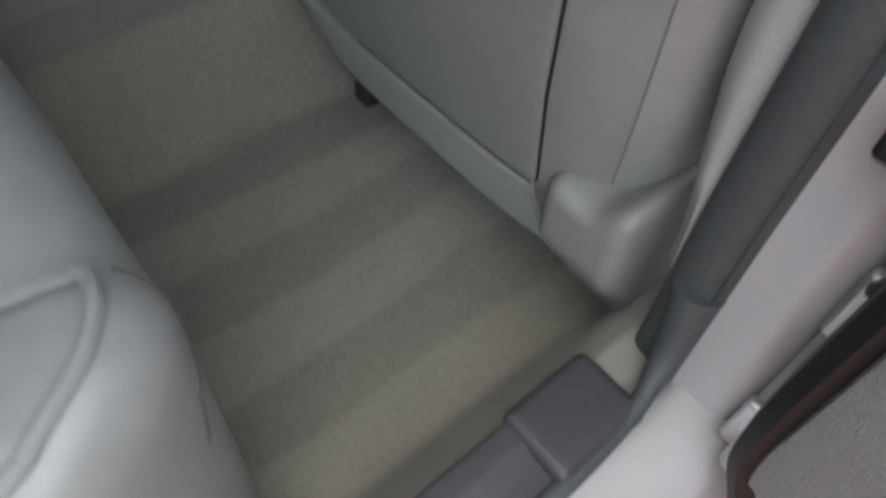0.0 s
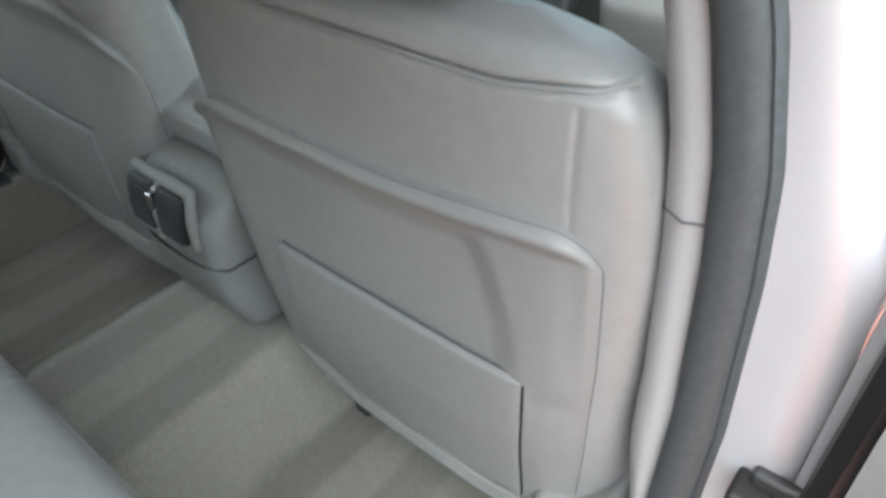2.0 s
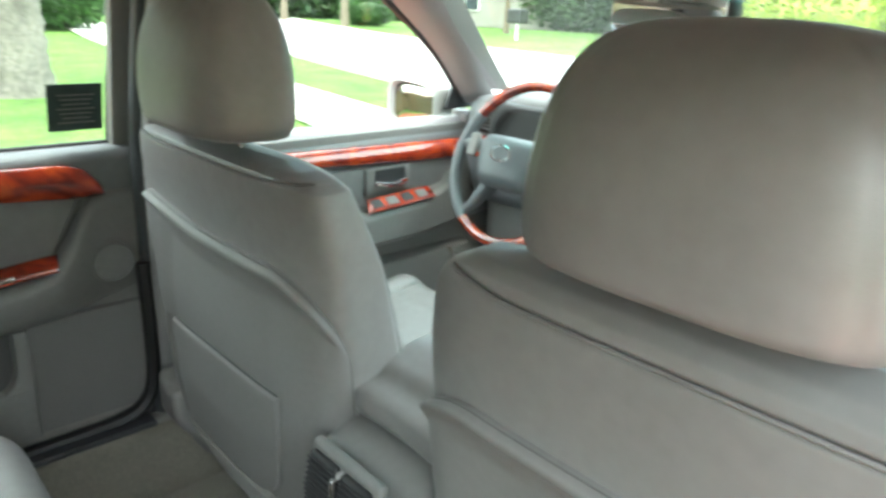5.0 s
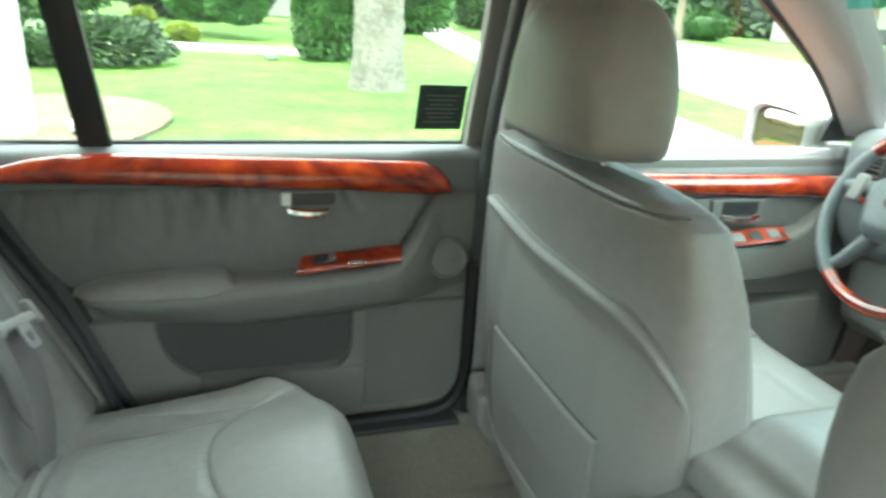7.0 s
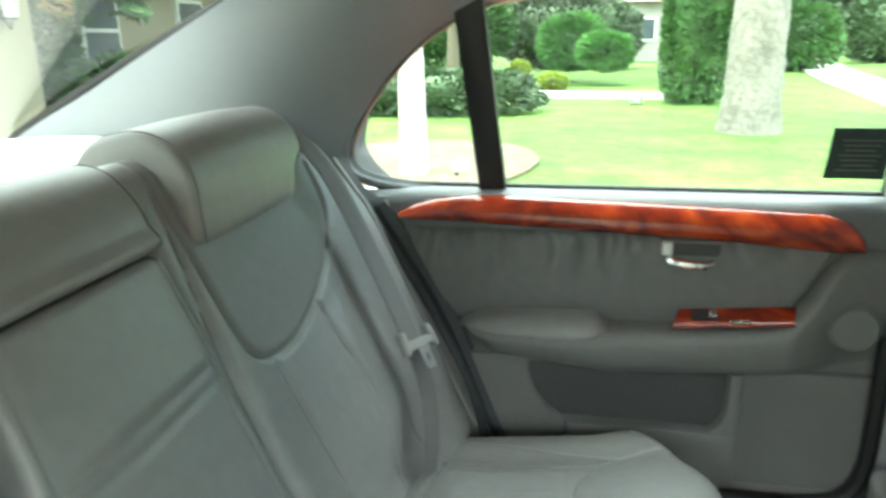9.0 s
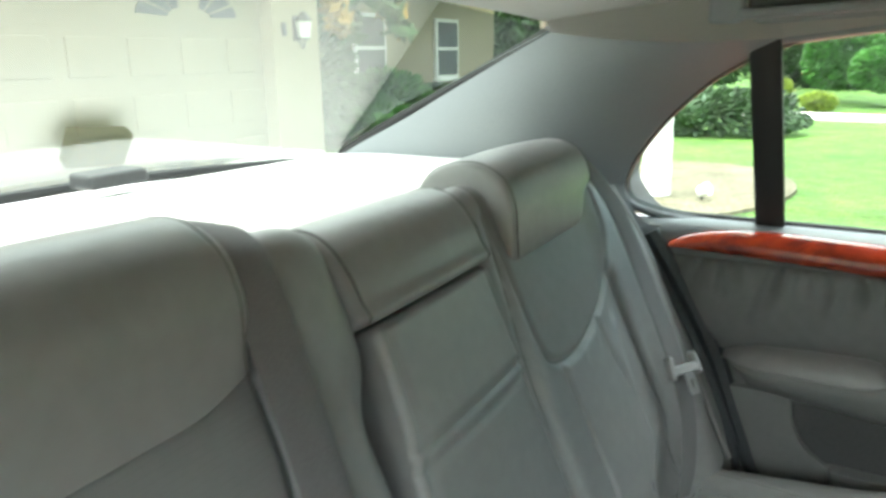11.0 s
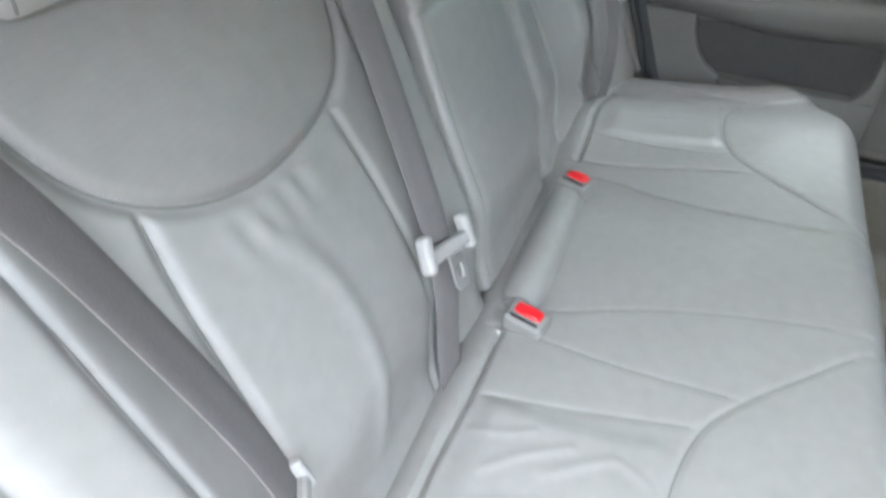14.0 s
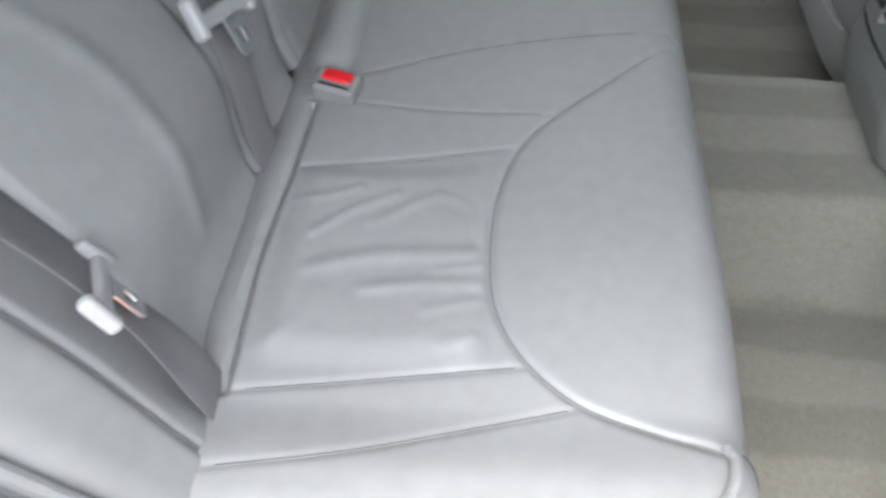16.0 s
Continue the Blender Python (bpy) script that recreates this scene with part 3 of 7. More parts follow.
steps += [(k, 0.992 + 0.010 * (1 - k * k)) for k in np.linspace(-0.85, 0.85, 36)]
steps += [(-k, g) for k, g in steps[6::-1]]
made("centre_headrest", loft([mid_head(k * 0.130, g) for k, g in steps]), LEATHER, seat, "low centre headrest above the armrest", 60)
for end in (-1, 1):
    made("headrest_seam", tube(mid_head(end * 0.130 * 0.888, 0.985)[:46], 0.0012, 6), SEAM, seat)
made("bolster_roll", tube(spline([(-0.104, -0.436, 0.306), (0.0, -0.434, 0.310), (0.150, -0.436, 0.306)], 16), [0.02, 0.0245, 0.027] + [0.028] * 27 + [0.027, 0.0245, 0.02], 16), LEATHER, seat)


def side_fill(P):
    return P + np.array([0.0, -0.78, 0.36])


made("base", rbox(0.64, 0.09, 0.33, 0.02, 0.08, side_fill), VINYL, seat)

# ---- seat belts ----


def belt_tongue(parent, at, across, down, out, size=1.0):
    """A light plastic slide with its steel tongue on the webbing."""
    a, d, o = (np.array(q, float) / np.linalg.norm(q) for q in (across, down, out))
    at = np.array(at, float)

    def laid_at(dx, dy, lean=0.0):
        return lambda P: at + size * ((P[:, :1] + dx + lean * P[:, 1:2]) * a + (P[:, 1:2] + dy) * d + P[:, 2:] * o)

    slide = made("slide", rbox(0.040, 0.0075, 0.0055, 0.0045, 0.006, laid_at(0, 0)), TONGUE, parent, "light grey plastic belt slide")
    for end in (-1, 1):
        made("lug", rbox(0.0068, 0.0185, 0.0075, 0.0055, 0.005, laid_at(end * 0.040, -0.005, end * 0.12)), TONGUE, slide)
    outer = np.array([(-0.013, 0), (-0.013, 0.03), (-0.009, 0.036), (0.009, 0.036), (0.013, 0.03), (0.013, 0)])
    inner = np.array([(-0.006, 0.012), (-0.006, 0.022), (-0.004, 0.026), (0.004, 0.026), (0.006, 0.022), (0.006, 0.012)])
    ring = lambda pts, h: [at + size * (x * a + (y + 0.006) * d + h * o) for x, y in pts]  # noqa: E731
    v = ring(outer, 0.0065) + ring(inner, 0.0065) + ring(outer, 0.004) + ring(inner, 0.004)
    f = []
    for k in range(6):
        j = (k + 1) % 6
        f += [(k, j, 6 + j, 6 + k), (12 + k, 18 + k, 18 + j, 12 + j), (k, 12 + k, 12 + j, j), (6 + k, 6 + j, 18 + j, 18 + k)]
    made("tongue", (np.array(v), f), STEEL, slide, "bare steel belt tongue")


def seat_belt(label, pts, across, tongue_at, twist=None, size=1.0):
    b = thing("seat_belt", pts[-1], label, "seat belt", "rear seat belts")
    line = spline([tuple(on_back(np.array(x), rise(z), np.array(n))) for x, z, n in pts], 14)
    lie = np.broadcast_to(np.array(across, float), line.shape).copy()
    if twist:
        k = soft(twist[0], twist[1], line[:, 2])[:, None]
        lie = lie * (1 - k) + np.array(twist[2]) * k
    made("webbing", ribbon(line, lie, 0.047), WEB, b)
    p = on_back(np.array(tongue_at[0]), rise(tongue_at[1]), np.array(tongue_at[2]))
    down = -BACK_UP + np.array([tongue_at[3], 0, 0])
    out = np.cross(np.array(across, float), -down)
    belt_tongue(b, p, across, down, out if out[1] > 0 else -out, size)
    return b


seat_belt("grey belt lying beside the outer backrest", [(0.645, 0.86, 0.0), (0.612, 0.79, 0.034), (0.575, 0.68, 0.044), (0.553, 0.59, 0.036), (0.538, 0.50, 0.030), (0.535, 0.43, 0.025), (0.538, 0.36, 0.018), (0.541, 0.31, 0.008), (0.542, 0.27, -0.005)], (1, 0.6, 0.27), (0.540, 0.440, 0.034, 0.0), (0.43, 0.34, (1, 0.2, 0.1)), 0.78)
seat_belt("grey belt of the middle seat with its tongue", [(0.176, 0.862, -0.06), (0.194, 0.842, -0.005), (0.206, 0.81, 0.020), (0.214, 0.75, 0.024), (0.220, 0.66, 0.022), (0.234, 0.56, 0.022), (0.246, 0.46, 0.018), (0.258, 0.40, 0.008), (0.266, 0.34, -0.014), (0.272, 0.28, -0.03)], (1, -0.15, 0.28), (0.249, 0.445, 0.026, 0.25))
seat_belt("grey belt hanging from the far rear pillar", [(-0.500, 0.84, -0.04), (-0.512, 0.805, 0.010), (-0.522, 0.74, 0.034), (-0.520, 0.67, 0.042), (-0.514, 0.60, 0.044), (-0.504, 0.50, 0.046), (-0.494, 0.42, 0.040), (-0.486, 0.37, 0.026), (-0.470, 0.325, 0.008), (-0.460, 0.28, -0.02)], (1, -0.30, 0.18), (-0.500, 0.468, 0.054, 0.1))


def buckle(at, lean, turn):
    b = thing("belt_buckle", at, "grey belt buckle with red button between cushions", "belt buckle", "rear belt buckles")
    base = np.array(at, float)
    R = np.array(Euler((radians(7), radians(lean), radians(turn))).to_matrix())

    def body(P):
        P[:, :2] *= 1 - 0.10 * soft(0.0, -0.03, P[:, 2])[:, None]
        return P @ R.T + base

    made("body", rbox(0.024, 0.0165, 0.036, 0.005, 0.008, body), HARD, b)
    made("button", rbox(0.0178, 0.0085, 0.005, 0.0045, 0.003, lambda P: (P + np.array([0, 0.0035, 0.0350]) - np.array([0, 0, 8.0]) * (P[:, :1] ** 2 + P[:, 1:2] ** 2)) @ R.T + base), RED, b, "red release button")
    made("slot", rbox(0.017, 0.0016, 0.002, 0.0008, 0.006, lambda P: (P + np.array([0, -0.0105, 0.0352])) @ R.T + base), BLACK, b)


buckle((0.178, -0.420, 0.299), 4, 78)
buckle((-0.102, -0.424, 0.306), -4, 66)

# ---- front seats ----
SEAT_X = 0.372
HALF = table([0.06, 0.12, 0.2, 0.3, 0.45, 0.55, 0.62, 0.66, 0.69, 0.715, 0.735, 0.75], [0.24, 0.255, 0.272, 0.279, 0.281, 0.277, 0.269, 0.261, 0.252, 0.237, 0.208, 0.15])
TAPER = table([0.1, 0.2, 0.3, 0.42, 0.52, 0.6], [0.82, 0.85, 0.89, 0.94, 0.975, 1.0])
REAR = table([0.06, 0.12, 0.2, 0.3, 0.37, 0.5, 0.6, 0.66, 0.70, 0.72, 0.735, 0.75], [0.31, 0.285, 0.253, 0.24, 0.237, 0.232, 0.227, 0.222, 0.221, 0.224, 0.235, 0.262])
FRONT = table([0.06, 0.12, 0.3, 0.43, 0.57, 0.68, 0.72, 0.735, 0.75], [0.5, 0.5, 0.475, 0.425, 0.368, 0.325, 0.31, 0.3, 0.285])
POWER = 4.6


def half_at(z, side):
    """Half the backrest's width at a height; the inboard side draws in towards its foot."""
    return HALF(z) * np.where(np.asarray(side) < 0, TAPER(z), 1.0)


def seat_ring(z, g, out=0.0):
    """Points round the front backrest at height z, at the angles g (0 outboard, -90 degrees rearward)."""
    c, s = np.cos(g), np.sin(g)
    hw, r, f = half_at(z, c) + out, REAR(z) - out, FRONT(z) + out
    x = SEAT_X + hw * (1 + 0.03 * soft(-0.9, 0.0, s) - 0.12 * soft(0.1, 1.0, s)) * np.sign(c) * np.abs(c) ** (2 / POWER)
    y = (r + f) / 2 + (f - r) / 2 * np.sign(s) * np.abs(s) ** (2 / POWER)
    return x, y


def rear_face(x, z):
    q = np.clip(np.abs((x - SEAT_X) / half_at(z, x - SEAT_X)), 0, 0.995)
    return (REAR(z) + FRONT(z)) / 2 - (FRONT(z) - REAR(z)) / 2 * (1 - q**POWER) ** (1 / POWER)


def even_angles(n):
    """Angles that spread points evenly round the squarish ring."""
    g = np.linspace(0, 2 * math.pi, 2000)
    x, y = seat_ring(0.5, g)
    d = np.r_[0, np.cumsum(np.hypot(np.diff(x), np.diff(y)))]
    return np.interp(np.linspace(0, d[-1], n, endpoint=False), d, g)


def piping_height(x):
    a = np.abs((x - SEAT_X) / 0.26)
    return 0.698 + 0.012 * soft(0.55, 0.9, a) + 0.018 * soft(0.88, 1.0, a)


def front_seat(sx, label):
    seat = thing("front_seat", (sx * SEAT_X, 0.55, 0.03), label, "car seat", "front seats")
    def raised(vf):
        """The driver's backrest stands a little taller above its cushion."""
        w = np.array(vf[0], float)
        if sx < 0:
            w[:, 0] = SEAT_X + 1.045 * (w[:, 0] - SEAT_X)
            w[:, 2] += np.interp(w[:, 2], [0.25, 0.41, 0.58, 0.69, 0.75], [0, 0.004, 0.032, 0.026, -0.010])
        else:
            w[:, 2] += np.interp(w[:, 2], [0.69, 0.75], [0, -0.015])
        return w, vf[1]

    g = even_angles(420)
    zs = np.r_[np.linspace(0.06, 0.55, 50), np.linspace(0.555, 0.735, 70), np.linspace(0.737, 0.75, 6)]
    rings = []
    for z in zs:
        x, y = seat_ring(z, g)
        rear = soft(0.0, 0.25, -np.sin(g))
        dip = 0.006 * np.exp(-(((z - piping_height(x)) / 0.0045) ** 2)) * soft(-0.3, 0.3, -np.sin(g))
        seam = 0.0018 * np.exp(-(((x - SEAT_X - 0.220) / 0.0025) ** 2)) * rear * (z > 0.5) * (z < 0.695)
        side = 0.004 * np.exp(-(((y - (0.33 + 0.28 * (0.6 - z))) / 0.004) ** 2)) * (np.abs(np.sin(g)) < 0.75)
        nx, ny = np.cos(g), np.sin(g)
        k = dip + seam + side
        rings.append(np.stack([x - nx * k, y - ny * k, np.full_like(x, z)], 1))
    v, f = loft(rings)
    made("backrest", flip(raised((v, f)), sx), LEATHER, seat)
    # plastic shell behind the backrest: a rolled rim over its top and sides round a softly sunk panel
    gg = np.linspace(math.pi + 0.02, 2 * math.pi - 0.02, 3000)
    x, y = seat_ring(0.4, gg)
    gg = gg[y - REAR(0.4) < np.where(x < SEAT_X, 0.060, 0.020)]
    x, y = seat_ring(0.4, gg)
    d = np.r_[0, np.cumsum(np.hypot(np.diff(x), np.diff(y)))]
    along = np.linspace(0, d[-1], 260)
    gs = np.interp(along, d, gg)
    ends = np.minimum(along, d[-1] - along)
    ts = np.r_[np.linspace(0, 0.82, 110), np.linspace(0.823, 1, 70)]
    P = np.zeros((len(ts), len(gs), 3))
    x, y = seat_ring(0.4, gs)
    turn = np.where(x < SEAT_X, 0.125, 0.055)
    corner = np.clip(1 - ends / turn, 0, 1)
    top = 0.577 + 0.020 * soft(0.0, 0.9, (x - SEAT_X) / 0.27) - turn * np.where(x < SEAT_X, 1.05, 0.95) * (1 - np.sqrt(1 - corner**2 * 0.999))
    foot = 0.115 + 0.058 * soft(0.565, 0.585, x)
    c, s = np.cos(gs), np.sin(gs)
    for i, t in enumerate(ts):
        z = foot + (top - foot) * t
        hw = half_at(z, c) * (1 + 0.03 * soft(-0.9, 0.0, s))
        below = np.minimum(top - z, ends * 0.8)
        brim = np.interp(z, [0.20, 0.37, 0.46, 0.55], [0.563, 0.562, 0.556, 0.530])
        wide = np.where(z < 0.40, 0.006, 0.034)
        inner = np.interp(z, [0.20, 0.40, 0.55], [0.205, 0.190, 0.176])
        sunk = soft(inner - 0.040, inner + 0.045, x) * (1 - soft(brim - wide, brim, x)) * soft(0.020, 0.050, top - z) * soft(0.125, 0.15, z)
        out = 0.002 + 0.0068 * (1 - sunk) + 0.0065 * np.exp(-(((below - 0.012) / 0.009) ** 2)) * soft(0.42, 0.54, z)
        out = out - 0.0025 * np.exp(-(((z - 0.385) / 0.02) ** 2)) * soft(0.56, 0.575, x)
        out = out * (0.30 + 0.70 * soft(0.0, 0.055, ends))
        tuck = np.minimum(np.minimum(top - z, z - foot + 0.004) / 0.009, ends / 0.020)
        out = np.where(tuck < 1, -0.003 + (out + 0.003) * np.sqrt(np.clip(1 - (1 - np.clip(tuck, 0, 1)) ** 2, 0, 1)), out)
        r, fr = REAR(z) - out, FRONT(z)
        xx = SEAT_X + (hw + out) * np.sign(c) * np.abs(c) ** (2 / POWER)
        yy = (r + fr) / 2 + (fr - r) / 2 * np.sign(s) * np.abs(s) ** (2 / POWER)
        P[i] = np.stack([xx, yy, z], 1)
    shell = made("shell", flip(raised(sheet(P)), sx), HARD, seat, "moulded plastic seatback shell with a rolled rim")
    # Dark line along the shell's edge stands in for the crease's shade.
    edge = np.concatenate([P[::4, 2], P[-3, 2:-2:3], P[::-4, -3]])
    made("shell_crease", flip(raised(tube(edge, 0.0009, 6)), sx), STITCH, shell)
    face = lambda u, w, h: np.stack([u, rear_face(u, w) - 0.001 - h, w], -1)  # noqa: E731
    shift = 0.012 if sx > 0 else -0.020
    pocket = pad(table([0.195, 0.205, 0.22, 0.25, 0.29, 0.405], [0.330, 0.285, 0.255, 0.232, 0.222, 0.213]), const(0.553 if sx > 0 else 0.562), 0.195, 0.405, 0.0115, lambda u, w, h: face(u + shift, w, h), 0.005, 0.006)
    made("map_pocket", flip(pocket, sx), HARD, seat, "flat map pocket on the seatback")
    # Thin dark tubes stand in for shade in the gaps round the pocket.
    side = (0.553 if sx > 0 else 0.562) + shift + 0.0015
    rim = [(side, float(rear_face(np.array(side), z)) - 0.010, z) for z in np.linspace(0.402, 0.205, 20)]
    lip = [(x, float(rear_face(np.array(x), 0.406)) - 0.0045, 0.4065) for x in np.linspace(side - 0.004, 0.217 + shift, 40)]
    made("pocket_gap_shade", flip(tube(lip, 0.0016, 6), sx), RECESS, shell)
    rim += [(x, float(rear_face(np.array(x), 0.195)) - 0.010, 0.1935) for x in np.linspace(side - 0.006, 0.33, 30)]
    made("pocket_gap_shade", flip(tube(rim, 0.0011, 6), sx), BLACK, shell)
    # head restraint with two posts
    high = 0.094 if sx > 0 else 0.103
    ks = np.r_[np.linspace(-1, -0.72, 12), np.linspace(-0.66, 0.55, 26), 1 - 0.45 * np.linspace(1, 0, 22)[1:] ** 1.8]
    wide = spline([(-1, 0.118), (-0.94, 0.136), (-0.82, 0.143), (-0.45, 0.144), (0.0, 0.139), (0.4, 0.129), (0.65, 0.117), (0.82, 0.101), (0.93, 0.079), (0.98, 0.052), (1, 0.024)])
    deep = spline([(-1, 0.050), (-0.93, 0.060), (-0.8, 0.065), (-0.3, 0.068), (0.2, 0.064), (0.55, 0.055), (0.8, 0.041), (0.93, 0.026), (0.98, 0.016), (1, 0.007)])
    q = np.linspace(0, 2 * math.pi, 1200)
    gx, gy = np.sign(np.cos(q)) * np.abs(np.cos(q)) ** (2 / 4.0), np.sign(np.sin(q)) * np.abs(np.sin(q)) ** (2 / 4.0)
    d = np.r_[0, np.cumsum(np.hypot(np.diff(gx), 0.5 * np.diff(gy)))]
    q = np.interp(np.linspace(0, d[-1], 150, endpoint=False), d, q)
    gx, gy = np.sign(np.cos(q)) * np.abs(np.cos(q)) ** (2 / 4.0), np.sign(np.sin(q)) * np.abs(np.sin(q)) ** (2 / 4.0)
    rings = []
    for k in ks:
        hw, hd = float(np.interp(k, wide[:, 0], wide[:, 1])), float(np.interp(k, deep[:, 0], deep[:, 1]))
        x, y = hw * gx * (1 + 0.10 * gy), hd * gy
        y = y - 0.010 * (1 - gx**2) * (gy < 0) * (1 - max(0, k) ** 2)
        fold = 0.0022 * np.exp(-(((np.abs(gx) - 0.86) / 0.022) ** 2)) * (gy < 0) * float(soft(0.98, 0.8, abs(k)))
        rings.append(np.stack([x + SEAT_X + 0.004, y + fold + 0.250 + 0.020 * (k + 1) * high, k * high - 0.004 * (k < -0.9) * gx**2 + (0.840 if sx > 0 else 0.852) + 0.010 * float(soft(-0.45, -1.0, k)) + 0 * x], 1))
    hv, hf = loft(rings)
    made("head_restraint", flip((hv, hf), sx), LEATHER, seat, "grey leather head restraint")
    for dx in (-0.06, 0.06):
        made("post", flip(tube([(SEAT_X + dx, 0.262, 0.72), (SEAT_X + dx, 0.264, 0.80)], 0.006, 10), sx), CHROME, seat)

    def base(P):
        x, y, z = P[:, 0], P[:, 1], P[:, 2]
        top = soft(0.0, 0.08, z)
        z = z + top * (0.03 * soft(-0.05, 0.25, y) + 0.022 * soft(0.15, 0.24, np.abs(x)))
        flat = np.stack([np.abs(x), y], 1)
        z = z - top * (groove(flat, np.array([(0.165, -0.3), (0.175, 0.2)]), 0.004, 0.005) + groove(flat, np.array([(0.0, 0.12), (0.17, 0.12)]), 0.004, 0.004))
        return np.stack([x + SEAT_X, y + 0.61, z + 0.175], 1)

    made("cushion", flip(rbox(0.250, 0.225, 0.13, 0.06, (0.008, 0.01, 0.03), base), sx), LEATHER, seat)
    made("plinth", flip(rbox(0.20, 0.20, 0.055, 0.02, 0.04, lambda P: P + np.array([SEAT_X, 0.60, 0.09])), sx), FELT, seat)

    def cover(P):
        x, y, z = P[:, 0], P[:, 1], P[:, 2]
        up = soft(-0.02, 0.07, z)
        z = z + up * (0.020 * soft(0.0, 0.04, x) - 0.006 * np.exp(-((x / 0.024) ** 2)))
        y = y + 0.055 * soft(0.03, -0.075, z) * soft(0.05, -0.13, y)
        return np.stack([x + 0.624, y + 0.397, z + 0.150], 1)

    made("recliner_cover", flip(rbox(0.041, 0.165, 0.084, 0.016, (0.006, 0.012, 0.008), cover), sx), HARD, seat, "moulded grey cover over the seat hinge")
    skirt = pad(const(0.16), const(0.56), 0.075, 0.192, 0.014, lambda u, w, h: np.stack([u, rear_face(u, w) - 0.002 - h, w], -1), 0.008, 0.02)
    made("lower_skirt", flip(skirt, sx), FELT, seat, "carpeted strip under the seatback")
    for dx, y in ((-0.146, 0.60), (0.146, 0.66)):
        made("rail", flip(rbox(0.016, 0.285, 0.016, 0.008, 0.05, lambda P, k=dx: P + np.array([SEAT_X + k, y, 0.018])), sx), DARK, seat)
    line = []
    for x in np.linspace(SEAT_X - 0.25, SEAT_X + 0.25, 60):
        z = float(piping_height(x))
        line.append((x, float(rear_face(np.array(x), z)) + 0.0015, z))
    made("piping", flip(raised(tube(line, 0.0024, 6)), sx), LEATHER, seat)
    return seat


front_seat(1, "grey leather front seat with plastic seatback shell")
front_seat(-1, "grey leather seat facing the steering wheel")

# ---- cabin shell ----
body = thing("sedan", (0, 0.2, -0.1), "pearl white sedan body with grey cabin trim", "car")


def floor_height(x, y):
    a = np.abs(x)
    tunnel = 0.145 * (1 - soft(0.112, 0.205, a)) * soft(-0.2, 0.02, y)
    kerb = 0.118 * soft(0.615, 0.69, a)
    toe = 0.32 * soft(1.15, 1.55, y)
    heel = 0.0 * y
    return np.maximum(np.maximum(tunnel, kerb), toe) + heel


xs, ys = np.linspace(-0.70, 0.70, 200), np.linspace(-0.25, 1.5, 180)
X, Y = np.meshgrid(xs, ys, indexing="ij")
Z = floor_height(X, Y) + 0.0012 * np.sin(40 * X + 3 * np.sin(9 * Y)) * np.sin(23 * Y)
carpet = made("floor", sheet(np.stack([X, Y, Z], -1), (0, 0, -0.02)), CARPET)
tagged(carpet, "greige cut-pile car carpet with vacuum stripes", "carpet", kind="structure")


def tumble(z):
    """How far out the cabin side lies at a height."""
    return 0.758 - 0.30 * np.maximum(0, np.asarray(z) - 0.68)


SIDE_TOP = [(0.235, 0.68), (0.238, 0.80), (0.245, 0.93), (0.235, 0.985), (0.18, 1.004), (0.0, 1.012), (-0.2, 1.008), (-0.34, 0.998), (-0.42, 0.976), (-0.50, 0.934), (-0.576, 0.866), (-0.635, 0.79), (-0.655, 0.748), (-0.657, 0.72), (-0.645, 0.695), (-0.61, 0.680), (-0.56, 0.672), (-0.50, 0.668)]


def roof_z(x, y):
    return 1.105 - 0.045 * (np.abs(x) / 0.64) ** 3.0 - 0.064 * soft(-0.3, -0.95, y) - 0.035 * soft(0.35, 0.85, y)


nx, ny = 61, 60
X, Y = np.meshgrid(np.linspace(-1, 1, nx), np.linspace(0, 1, ny), indexing="ij")
rear_end, front_end = -0.865 + 0.105 * X**2, 0.82 - 0.09 * X**2
RY = rear_end + (front_end - rear_end) * Y
RX = X * np.interp(RY, [-0.85, -0.4, 0.2, 0.75], [0.585, 0.645, 0.635, 0.575])
RZ = roof_z(RX, RY)
made("headliner", sheet(np.stack([RX, RY, RZ], -1), (0, 0, 0.02)), LINER, body, "pale grey cloth headliner")
made("roof_skin", sheet(np.stack([RX * 1.06, RY * 1.05, RZ + 0.045], -1), (0, 0, 0.012)), PAINT, body)


def strip_between(a, b, n=30, m=10, bulge=0.0, axis=(0, 0, 1)):
    """A trim surface between two lines."""
    A, B = spline(a, 8), spline(b, 8)
    A = np.stack([np.interp(np.linspace(0, 1, n), np.linspace(0, 1, len(A)), A[:, k]) for k in range(3)], 1)
    B = np.stack([np.interp(np.linspace(0, 1, n), np.linspace(0, 1, len(B)), B[:, k]) for k in range(3)], 1)
    t = np.linspace(0, 1, m)[None, :, None]
    return A[:, None] * (1 - t) + B[:, None] * t + bulge * np.sin(t * math.pi) * np.array(axis)


